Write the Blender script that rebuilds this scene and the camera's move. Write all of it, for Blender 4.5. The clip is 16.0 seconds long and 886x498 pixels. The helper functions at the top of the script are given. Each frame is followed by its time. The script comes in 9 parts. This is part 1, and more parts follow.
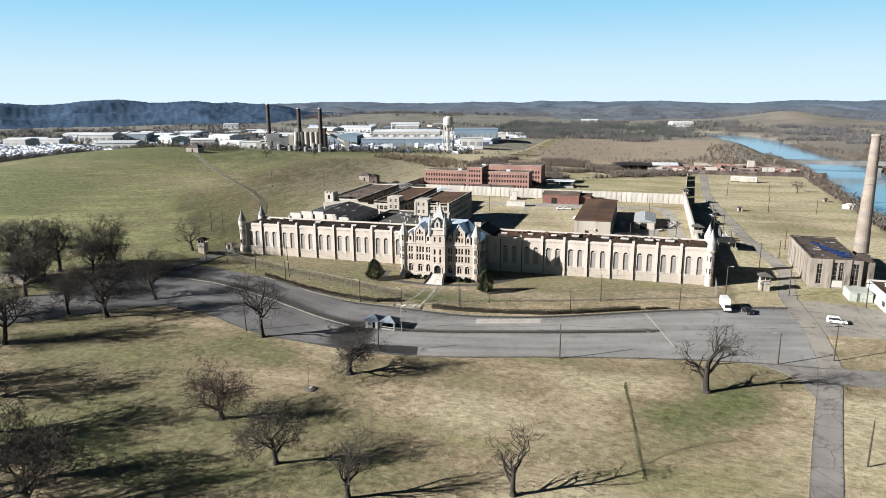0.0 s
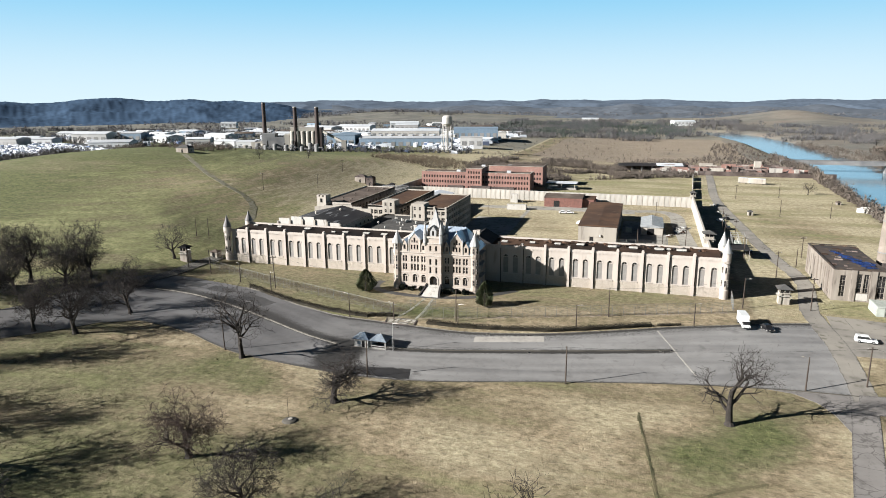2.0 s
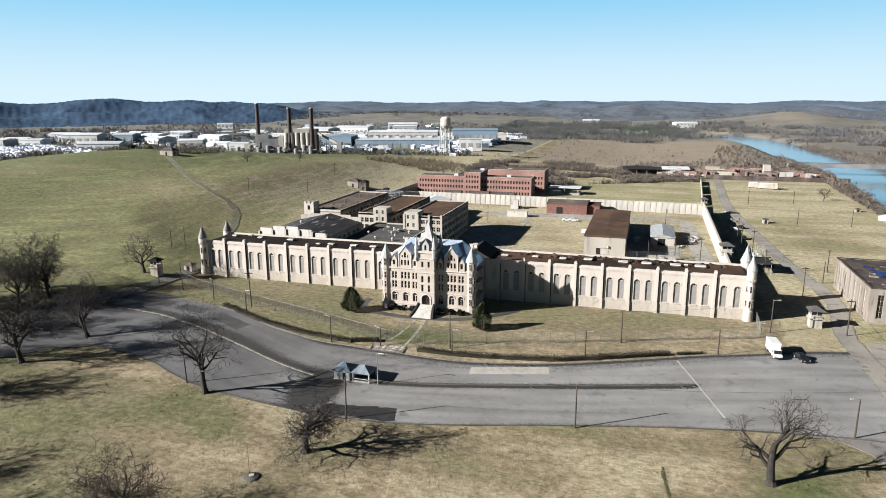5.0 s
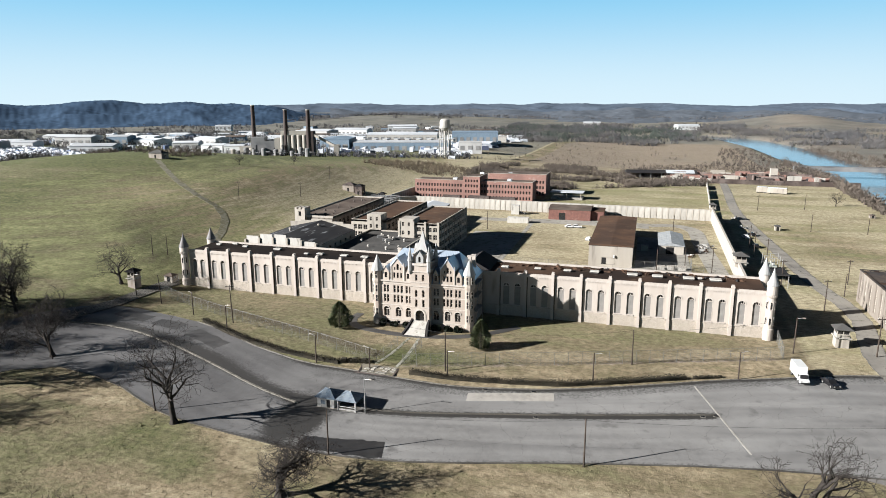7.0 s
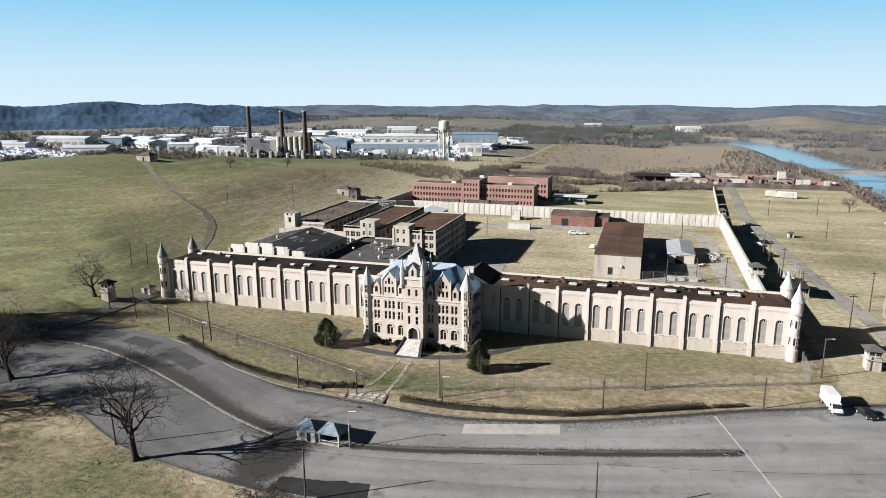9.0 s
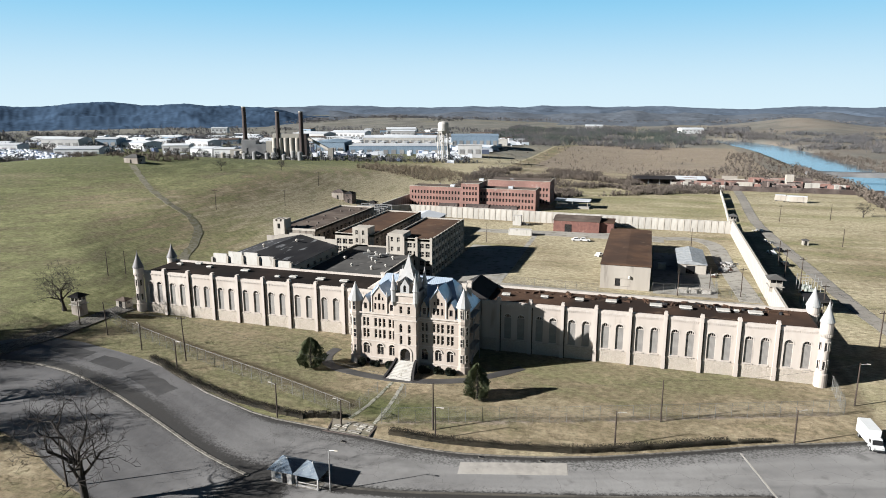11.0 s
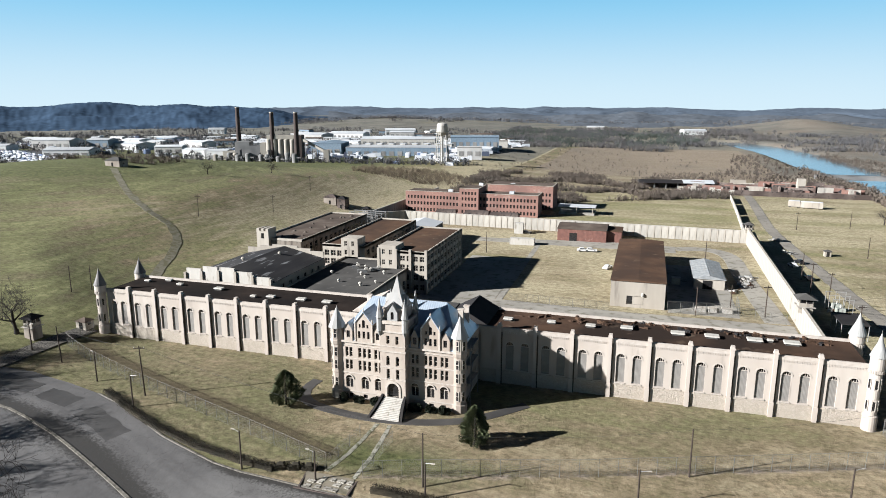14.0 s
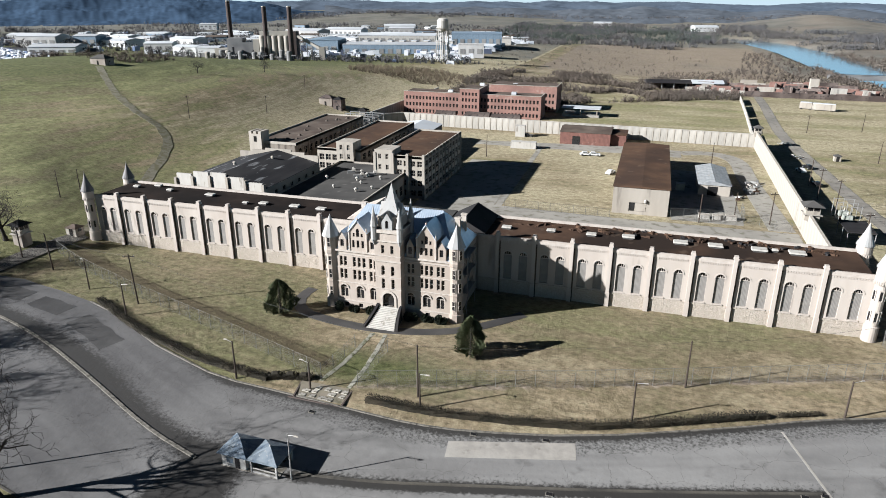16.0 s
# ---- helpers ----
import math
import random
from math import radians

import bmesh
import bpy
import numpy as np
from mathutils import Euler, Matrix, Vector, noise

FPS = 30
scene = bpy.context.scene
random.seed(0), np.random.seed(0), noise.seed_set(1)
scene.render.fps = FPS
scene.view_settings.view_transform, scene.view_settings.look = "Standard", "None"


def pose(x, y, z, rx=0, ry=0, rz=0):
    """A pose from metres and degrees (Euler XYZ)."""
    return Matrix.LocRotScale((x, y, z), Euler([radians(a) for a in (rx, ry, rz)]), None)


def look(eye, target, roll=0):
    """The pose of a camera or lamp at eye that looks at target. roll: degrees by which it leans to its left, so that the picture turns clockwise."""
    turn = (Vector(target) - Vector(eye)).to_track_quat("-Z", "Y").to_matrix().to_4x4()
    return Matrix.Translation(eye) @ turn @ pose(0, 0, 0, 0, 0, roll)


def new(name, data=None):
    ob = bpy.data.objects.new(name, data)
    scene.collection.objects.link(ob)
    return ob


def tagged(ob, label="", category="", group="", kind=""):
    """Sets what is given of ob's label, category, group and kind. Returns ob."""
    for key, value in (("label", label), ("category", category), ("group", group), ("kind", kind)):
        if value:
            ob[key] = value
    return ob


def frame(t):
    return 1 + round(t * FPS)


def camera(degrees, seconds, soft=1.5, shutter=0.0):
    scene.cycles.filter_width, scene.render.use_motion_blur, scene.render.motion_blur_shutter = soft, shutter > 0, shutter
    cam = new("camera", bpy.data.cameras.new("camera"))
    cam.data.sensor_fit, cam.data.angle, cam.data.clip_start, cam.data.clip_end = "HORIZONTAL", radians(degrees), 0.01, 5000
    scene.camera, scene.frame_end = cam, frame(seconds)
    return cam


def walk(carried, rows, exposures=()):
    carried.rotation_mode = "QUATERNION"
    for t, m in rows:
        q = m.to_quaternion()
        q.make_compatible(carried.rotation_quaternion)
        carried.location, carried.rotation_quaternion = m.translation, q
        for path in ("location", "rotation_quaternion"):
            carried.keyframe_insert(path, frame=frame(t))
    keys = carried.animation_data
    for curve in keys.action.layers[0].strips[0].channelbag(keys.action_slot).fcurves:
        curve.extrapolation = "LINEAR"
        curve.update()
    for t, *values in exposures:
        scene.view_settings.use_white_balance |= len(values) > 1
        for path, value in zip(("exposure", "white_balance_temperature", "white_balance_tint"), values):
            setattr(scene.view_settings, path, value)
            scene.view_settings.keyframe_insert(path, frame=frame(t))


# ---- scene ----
# seconds, place in metres, yaw, pitch and roll in degrees
PATH = [
    (0, 57.32, -220.23, 59.53, 16.89, -12.99, -0.35),
    (0.5, 56.50, -216.55, 59.64, 16.89, -13.05, -0.34),
    (1, 55.72, -212.97, 59.70, 16.87, -13.08, -0.33),
    (1.5, 54.97, -209.49, 59.73, 16.88, -13.10, -0.32),
    (2, 54.23, -206.07, 59.72, 16.89, -13.12, -0.31),
    (2.5, 53.51, -202.71, 59.68, 16.88, -13.13, -0.29),
    (3, 52.81, -199.40, 59.61, 16.87, -13.13, -0.28),
    (3.5, 52.11, -196.10, 59.53, 16.87, -13.10, -0.27),
    (4, 51.42, -192.83, 59.42, 16.87, -13.09, -0.26),
    (6.5, 47.98, -176.38, 58.76, 16.87, -12.87, -0.19),
    (7, 47.28, -173.05, 58.62, 16.88, -12.84, -0.17),
    (7.5, 46.58, -169.71, 58.49, 16.89, -12.81, -0.16),
    (8, 45.87, -166.35, 58.36, 16.89, -12.78, -0.14),
    (8.5, 45.16, -162.98, 58.24, 16.90, -12.73, -0.13),
    (9, 44.44, -159.61, 58.13, 16.90, -12.71, -0.11),
    (11.5, 40.85, -143.08, 57.73, 16.92, -12.58, -0.02),
    (12, 40.14, -139.93, 57.69, 16.91, -12.53, -0.01),
    (12.5, 39.44, -136.87, 57.66, 16.92, -12.51, 0.01),
    (13, 38.76, -133.93, 57.64, 16.93, -12.53, 0.03),
    (13.5, 38.10, -131.12, 57.64, 16.93, -12.55, 0.05),
    (14, 37.46, -128.47, 57.64, 16.92, -12.56, 0.07),
    (14.5, 36.85, -126.01, 57.65, 16.92, -12.82, 0.09),
    (15, 36.81, -124.91, 57.40, 16.94, -13.77, 0.11),
    (15.5, 36.76, -124.17, 57.33, 16.97, -17.48, 0.13),
    (16, 36.94, -123.79, 57.41, 17.00, -20.90, 0.16),
]


def view(x, y, z, yaw, pitch, roll):
    a, b = radians(yaw), radians(pitch)
    ahead = Vector((-math.sin(a) * math.cos(b), math.cos(a) * math.cos(b), math.sin(b)))
    return look((x, y, z), Vector((x, y, z)) + 100 * ahead, roll)


cam = camera(66.9, 16.0, soft=0.9)
walk(cam, [(t, view(*row)) for t, *row in PATH], [(0.0, 1.81, 6450, 10), (5.0, 1.79, 6400, 10), (9.0, 1.73, 6350, 10), (14.5, 1.70, 6250, 10), (16.0, 1.63, 6150, 10)])

# ---- light ----
SUN_AZIMUTH, SUN_HEIGHT = 238.0, 23.0
world = bpy.data.worlds.new("sky")
scene.world = world
world.use_nodes = True
sky_nodes = world.node_tree.nodes
sky_tex = sky_nodes.new("ShaderNodeTexSky")
sky_tex.sky_type = "NISHITA"
sky_tex.sun_disc = False
sky_tex.sun_elevation, sky_tex.sun_rotation = radians(SUN_HEIGHT), radians(SUN_AZIMUTH)
sky_tex.air_density, sky_tex.dust_density, sky_tex.ozone_density = 0.9, 0.1, 2.6
sky_nodes["Background"].inputs["Strength"].default_value = 0.05


def sky_mix(a, colour, fac=None, blend="MIX"):
    x = sky_nodes.new("ShaderNodeMix")
    x.data_type, x.blend_type = "RGBA", blend
    x.inputs["Factor"].default_value = 1.0
    x.inputs["B"].default_value = (*colour, 1)
    world.node_tree.links.new(a, x.inputs["A"])
    if fac:
        world.node_tree.links.new(fac, x.inputs["Factor"])
    return x.outputs["Result"]


def sky_layer(low, top):
    """How much haze lies in the line of sight: full at the horizon, none above the given height."""
    r = sky_nodes.new("ShaderNodeMapRange")
    r.interpolation_type = "SMOOTHERSTEP"
    for k, v in (("From Min", low), ("From Max", top), ("To Min", 1.0), ("To Max", 0.0)):
        r.inputs[k].default_value = v
    world.node_tree.links.new(sky_height.outputs["Z"], r.inputs["Value"])
    return r.outputs["Result"]


sky_co = sky_nodes.new("ShaderNodeTexCoord")
sky_height = sky_nodes.new("ShaderNodeSeparateXYZ")
world.node_tree.links.new(sky_co.outputs["Generated"], sky_height.inputs["Vector"])
# clear winter blue overhead, thin blue haze low down, pale haze along the horizon
sky_col = sky_mix(sky_tex.outputs["Color"], (0.098, 0.11, 0.13), blend="MULTIPLY")
sky_col = sky_mix(sky_col, (1.34, 3.61, 5.28), sky_layer(0.10, 0.31))
sky_col = sky_mix(sky_col, (4.30, 5.30, 5.76), sky_layer(-0.05, 0.20))
world.node_tree.links.new(sky_col, sky_nodes["Background"].inputs["Color"])

sun_data = bpy.data.lights.new("sun", "SUN")
sun_data.energy, sun_data.angle, sun_data.color = 5.0, radians(0.6), (1.0, 0.985, 0.945)
sun = new("sun", sun_data)
to_sun = Vector((math.sin(radians(SUN_AZIMUTH)) * math.cos(radians(SUN_HEIGHT)),
                 math.cos(radians(SUN_AZIMUTH)) * math.cos(radians(SUN_HEIGHT)), math.sin(radians(SUN_HEIGHT))))
sun.matrix_world = look(to_sun * 300, (0, 0, 0))


# ---- materials ----
COAT_TONE = 0.60  # one factor on every coat's base colour, set against the exposure


def surface(name, colours, scale=1.0, big=0.05, rough=0.85, bump=0.3, stretch=(1, 1, 1), stain=None, stain_at=0.6,
            metallic=0.0, random_tint=0.0, specular=0.3, bump_scale=None):
    """A worn surface: fine grain between two colours, a wide drift to a third, stains of their own shape."""
    colours = [tuple(c * COAT_TONE for c in k) for k in colours]
    stain = stain and tuple(c * COAT_TONE for c in stain)
    m = bpy.data.materials.new(name)
    m.use_nodes = True
    n, l = m.node_tree.nodes, m.node_tree.links
    b = n["Principled BSDF"]
    b.inputs["Roughness"].default_value, b.inputs["Metallic"].default_value = rough, metallic
    b.inputs["Specular IOR Level"].default_value = specular
    co = n.new("ShaderNodeTexCoord")
    mp = n.new("ShaderNodeMapping")
    mp.inputs["Scale"].default_value = stretch
    l.new(co.outputs["Object"], mp.inputs["Vector"])

    def grain(s, detail=4.0):
        t = n.new("ShaderNodeTexNoise")
        t.inputs["Scale"].default_value, t.inputs["Detail"].default_value = s, detail
        l.new(mp.outputs["Vector"], t.inputs["Vector"])
        return t.outputs["Fac"]

    def ramp(fac, a, c):
        r = n.new("ShaderNodeMapRange")
        r.inputs["From Min"].default_value, r.inputs["From Max"].default_value = a, c
        l.new(fac, r.inputs["Value"])
        return r.outputs["Result"]

    def mix(fac, a, c):
        x = n.new("ShaderNodeMix")
        x.data_type = "RGBA"
        l.new(fac, x.inputs["Factor"])
        for value, slot in ((a, x.inputs["A"]), (c, x.inputs["B"])):
            if isinstance(value, tuple):
                slot.default_value = (*value, 1)
            else:
                l.new(value, slot)
        return x.outputs["Result"]

    fine = grain(scale)
    col = mix(ramp(fine, 0.35, 0.65), colours[0], colours[1])
    if len(colours) > 2:
        col = mix(ramp(grain(big, 3.0), 0.42, 0.62), col, colours[2])
    if stain:
        col = mix(ramp(grain(big * 5, 6.0), stain_at, stain_at + 0.12), col, stain)
    if random_tint:
        info = n.new("ShaderNodeObjectInfo")
        hsv = n.new("ShaderNodeHueSaturation")
        l.new(ramp(info.outputs["Random"], 0, 1), hsv.inputs["Value"])
        n[-1].inputs["To Min"].default_value, n[-1].inputs["To Max"].default_value = 1 - random_tint, 1 + random_tint
        l.new(col, hsv.inputs["Color"])
        col = hsv.outputs["Color"]
    l.new(col, b.inputs["Base Color"])
    if bump:
        bp = n.new("ShaderNodeBump")
        bp.inputs["Strength"].default_value, bp.inputs["Distance"].default_value = bump, 0.15
        l.new(grain(bump_scale or scale * 2.0), bp.inputs["Height"])
        l.new(bp.outputs["Normal"], b.inputs["Normal"])
    return m


def stonework(name, light, dark, joint, size=0.6):
    """Rough coursed stone: cells with recessed joints."""
    m = surface(name, (light, dark), 3.0, 0.08, 0.9, 0.5)
    n, l = m.node_tree.nodes, m.node_tree.links
    b = n["Principled BSDF"]
    base = b.inputs["Base Color"].links[0].from_socket
    v = n.new("ShaderNodeTexVoronoi")
    v.feature = "DISTANCE_TO_EDGE"
    v.inputs["Scale"].default_value = 1.0
    co = n.new("ShaderNodeTexCoord")
    mp = n.new("ShaderNodeMapping")
    mp.inputs["Scale"].default_value = (0.9 / size, 0.9 / size, 1.7 / size)
    l.new(co.outputs["Object"], mp.inputs["Vector"])
    l.new(mp.outputs["Vector"], v.inputs["Vector"])
    r = n.new("ShaderNodeMapRange")
    r.inputs["From Max"].default_value = 0.1
    l.new(v.outputs["Distance"], r.inputs["Value"])
    x = n.new("ShaderNodeMix")
    x.data_type = "RGBA"
    l.new(r.outputs["Result"], x.inputs["Factor"])
    x.inputs["A"].default_value = (*joint, 1)
    l.new(base, x.inputs["B"])
    l.new(x.outputs["Result"], b.inputs["Base Color"])
    bp = n.new("ShaderNodeBump")
    bp.inputs["Strength"].default_value, bp.inputs["Distance"].default_value = 0.8, 0.1
    l.new(r.outputs["Result"], bp.inputs["Height"])
    l.new(bp.outputs["Normal"], b.inputs["Normal"])
    return m


def ribbed(name, light, dark, period, axis="X", rough=0.5, rust=None, metallic=0.0):
    """Sheet metal with standing seams across one axis."""
    m = surface(name, (light, dark), 0.7, 0.12, rough, 0.0, stain=rust, stain_at=0.62, metallic=metallic)
    n, l = m.node_tree.nodes, m.node_tree.links
    w = n.new("ShaderNodeTexWave")
    w.bands_direction = axis
    w.inputs["Scale"].default_value = 0.314 / period
    co = n.new("ShaderNodeTexCoord")
    l.new(co.outputs["Object"], w.inputs["Vector"])
    bp = n.new("ShaderNodeBump")
    bp.inputs["Strength"].default_value, bp.inputs["Distance"].default_value = 0.35, 0.05
    l.new(w.outputs["Fac"], bp.inputs["Height"])
    l.new(bp.outputs["Normal"], n["Principled BSDF"].inputs["Normal"])
    return m


def glassy(name, colour, rough=0.15):
    m = surface(name, (colour, tuple(c * 0.6 for c in colour)), 0.8, 0.3, rough, 0.0, specular=0.5)
    return m


M_CREAM = surface("cream_stucco", ((0.596, 0.530, 0.475), (0.542, 0.475, 0.418), (0.497, 0.430, 0.376)), 0.5, 0.07, 0.9, 0.15, (1, 1, 0.2), (0.364, 0.315, 0.277), 0.62)
M_CREAM_TRIM = surface("cream_trim", ((0.601, 0.535, 0.481), (0.512, 0.450, 0.397)), 1.2, 0.1, 0.9, 0.2, stain=(0.315, 0.275, 0.246), stain_at=0.64)
M_STONE_BASE = stonework("rubble_base", (0.60, 0.53, 0.455), (0.50, 0.435, 0.365), (0.30, 0.255, 0.21), 0.42)
M_ADMIN = surface("painted_brick", ((0.545, 0.472, 0.414), (0.478, 0.405, 0.346), (0.435, 0.362, 0.305)), 0.9, 0.15, 0.9, 0.2, (1, 1, 0.35), (0.355, 0.295, 0.251), 0.61)
M_ADMIN_TRIM = surface("pale_stone_trim", ((0.610, 0.545, 0.487), (0.505, 0.440, 0.380)), 1.5, 0.2, 0.85, 0.15, stain=(0.355, 0.310, 0.272), stain_at=0.64)
M_PANEL = ribbed("grey_window_sheet", (0.30, 0.28, 0.26), (0.24, 0.225, 0.21), 0.22, "X", 0.6)
M_DARK_OPENING = glassy("dark_window", (0.030, 0.029, 0.030))
M_GLASS = glassy("old_glass", (0.035, 0.045, 0.055), 0.12)
M_ROOF_L = surface("tar_roof", ((0.028, 0.021, 0.018), (0.042, 0.031, 0.026), (0.018, 0.015, 0.014)), 0.35, 0.06, 0.95, 0.2, specular=0.05)
M_ROOF_R = surface("rusty_gravel_roof", ((0.105, 0.064, 0.044), (0.072, 0.044, 0.032), (0.038, 0.027, 0.022)), 0.3, 0.06, 0.95, 0.3, stain=(0.14, 0.10, 0.072), stain_at=0.6, specular=0.05)
M_ROOF_BROWN = surface("brown_roof", ((0.135, 0.080, 0.052), (0.105, 0.062, 0.042), (0.075, 0.048, 0.036)), 0.3, 0.07, 0.95, 0.2, stain=(0.17, 0.12, 0.085), stain_at=0.63, specular=0.08)
M_ROOF_BLACK = surface("black_roof", ((0.024, 0.023, 0.025), (0.034, 0.032, 0.034), (0.052, 0.048, 0.047)), 0.2, 0.07, 0.9, 0.15, stain=(0.10, 0.095, 0.09), stain_at=0.66, specular=0.08)
M_ROOF_GREY = surface("grey_flat_roof", ((0.10, 0.096, 0.092), (0.13, 0.124, 0.117), (0.075, 0.072, 0.07)), 0.25, 0.06, 0.95, 0.2, stain=(0.17, 0.16, 0.15), stain_at=0.62, specular=0.08)
M_SLATE = ribbed("blue_metal_roof", (0.70, 0.80, 0.92), (0.55, 0.66, 0.80), 0.45, "X", 0.36, metallic=0.55)
M_CONE = surface("grey_sheet_cone", ((0.46, 0.455, 0.445), (0.36, 0.357, 0.35), (0.41, 0.393, 0.375)), 0.9, 0.3, 0.5, 0.1, (1, 1, 0.3), (0.18, 0.15, 0.13), 0.62)
M_CONE_DARK = surface("weathered_cone", ((0.17, 0.16, 0.155), (0.13, 0.12, 0.12), (0.21, 0.19, 0.18)), 0.9, 0.3, 0.6, 0.1, (1, 1, 0.3))
M_WHITE = surface("white_paint", ((0.60, 0.57, 0.525), (0.53, 0.50, 0.455)), 0.8, 0.2, 0.7, 0.1, (1, 1, 0.3), (0.33, 0.295, 0.255), 0.58)
M_PALE_WALL = surface("pale_concrete_wall", ((0.53, 0.48, 0.42), (0.45, 0.405, 0.35), (0.37, 0.33, 0.28)), 0.6, 0.08, 0.9, 0.2, (1, 1, 0.2), (0.25, 0.22, 0.19), 0.58)
M_CONCRETE = surface("weathered_concrete", ((0.58, 0.545, 0.49), (0.47, 0.44, 0.395), (0.38, 0.352, 0.315)), 0.7, 0.1, 0.95, 0.25, (1, 1, 0.2), (0.22, 0.205, 0.185), 0.56, random_tint=0.12)
M_BRICK = surface("red_brick", ((0.38, 0.215, 0.178), (0.30, 0.168, 0.138), (0.26, 0.15, 0.126)), 1.2, 0.08, 0.95, 0.3, stain=(0.40, 0.29, 0.25), stain_at=0.6)
M_BRICK_ROOF = surface("brick_building_roof", ((0.135, 0.105, 0.088), (0.18, 0.145, 0.12), (0.095, 0.073, 0.062)), 0.3, 0.08, 0.95, 0.2, specular=0.08)
M_MAROON = ribbed("maroon_sheet", (0.23, 0.105, 0.083), (0.17, 0.08, 0.065), 0.5, "X", 0.8, rust=(0.36, 0.22, 0.18))
M_RUIN = surface("burnt_masonry", ((0.085, 0.062, 0.054), (0.055, 0.042, 0.038), (0.17, 0.135, 0.12)), 0.2, 0.1, 0.95, 0.3, stain=(0.03, 0.025, 0.025), stain_at=0.55)
M_POWER = surface("stained_concrete", ((0.45, 0.40, 0.345), (0.36, 0.315, 0.27), (0.28, 0.24, 0.205)), 0.5, 0.12, 0.95, 0.25, (1, 1, 0.2), (0.15, 0.12, 0.10), 0.56)
M_CHIMNEY = surface("chimney_concrete", ((0.34, 0.285, 0.24), (0.28, 0.23, 0.19), (0.23, 0.19, 0.16)), 0.6, 0.12, 0.95, 0.2, (1, 1, 2.0), (0.16, 0.13, 0.11), 0.62)
M_TARP = surface("blue_tarp", ((0.03, 0.08, 0.30), (0.05, 0.11, 0.36)), 0.7, 0.3, 0.5, 0.4)
M_WOOD_POLE = surface("creosoted_pole", ((0.075, 0.055, 0.042), (0.05, 0.037, 0.03)), 2.0, 0.5, 0.9, 0.3, (1, 1, 0.1))
M_LIGHT_POLE = surface("aluminium_pole", ((0.45, 0.44, 0.42), (0.36, 0.35, 0.34)), 2.0, 0.5, 0.5, 0.0, metallic=0.4)
M_STEEL = surface("galvanised_wire", ((0.20, 0.197, 0.182), (0.15, 0.147, 0.138)), 2.0, 0.5, 0.7, 0.0)
M_CABLE = surface("black_cable", ((0.02, 0.02, 0.02), (0.03, 0.03, 0.03)), 2.0, 0.5, 0.8, 0.0)
M_BARK = surface("bark", ((0.045, 0.037, 0.031), (0.028, 0.023, 0.020), (0.06, 0.05, 0.043)), 3.0, 0.5, 0.95, 0.5, (1, 1, 0.3))
M_TWIG = surface("twigs", ((0.045, 0.036, 0.031), (0.030, 0.024, 0.021)), 1.0, 0.3, 0.95, 0.0)
M_TWIG_RED = surface("reddish_twigs", ((0.070, 0.045, 0.034), (0.045, 0.030, 0.024)), 1.0, 0.3, 0.95, 0.0)
M_NEEDLE = surface("conifer_needles", ((0.098, 0.116, 0.052), (0.060, 0.076, 0.034), (0.126, 0.138, 0.066)), 2.0, 0.6, 0.8, 0.0)
M_HEDGE = surface("clipped_hedge", ((0.036, 0.030, 0.019), (0.024, 0.021, 0.013), (0.056, 0.045, 0.028)), 1.5, 0.3, 0.9, 0.0)
M_BOXBUSH = surface("dark_evergreen", ((0.022, 0.030, 0.014), (0.014, 0.020, 0.010)), 3.0, 0.6, 0.85, 0.0)
M_BRUSH = surface("winter_brush", ((0.135, 0.111, 0.094), (0.088, 0.073, 0.063), (0.15, 0.120, 0.096)), 0.05, 0.01, 0.95, 0.0)
# both far tree tones are greyed by distance haze mixed into the colour
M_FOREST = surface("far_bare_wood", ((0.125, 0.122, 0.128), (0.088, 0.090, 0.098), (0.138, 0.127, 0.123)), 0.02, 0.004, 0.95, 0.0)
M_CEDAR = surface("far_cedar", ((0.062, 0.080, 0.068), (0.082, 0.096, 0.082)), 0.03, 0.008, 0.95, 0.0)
M_ASPHALT = surface("worn_asphalt", ((0.285, 0.275, 0.265), (0.24, 0.232, 0.223), (0.32, 0.31, 0.298)), 0.6, 0.05, 0.6, 0.25, stain=(0.18, 0.172, 0.165), stain_at=0.62, specular=0.5)
M_ASPHALT_DARK = surface("patched_asphalt", ((0.060, 0.057, 0.055), (0.084, 0.079, 0.077), (0.048, 0.045, 0.044)), 0.5, 0.08, 0.6, 0.25, specular=0.5)
M_WET = surface("black_reseal", ((0.030, 0.028, 0.027), (0.044, 0.041, 0.039), (0.024, 0.022, 0.022)), 0.5, 0.12, 0.5, 0.2, specular=0.5)
M_ASPHALT_OLD = surface("cracked_asphalt", ((0.235, 0.216, 0.202), (0.175, 0.160, 0.150), (0.275, 0.253, 0.236)), 0.4, 0.09, 0.95, 0.3, stain=(0.13, 0.12, 0.108), stain_at=0.60)
M_CONCRETE_SLAB = surface("concrete_slab", ((0.42, 0.39, 0.35), (0.34, 0.315, 0.285), (0.46, 0.43, 0.39)), 0.8, 0.1, 0.95, 0.2, stain=(0.22, 0.2, 0.17), stain_at=0.63)
M_KERB = surface("kerb", ((0.24, 0.22, 0.19), (0.14, 0.128, 0.11)), 1.5, 0.3, 0.95, 0.3, stain=(0.07, 0.064, 0.053), stain_at=0.58)
M_SOIL = surface("wet_verge_soil", ((0.085, 0.077, 0.066), (0.055, 0.050, 0.044), (0.12, 0.108, 0.09)), 0.8, 0.15, 0.95, 0.4)
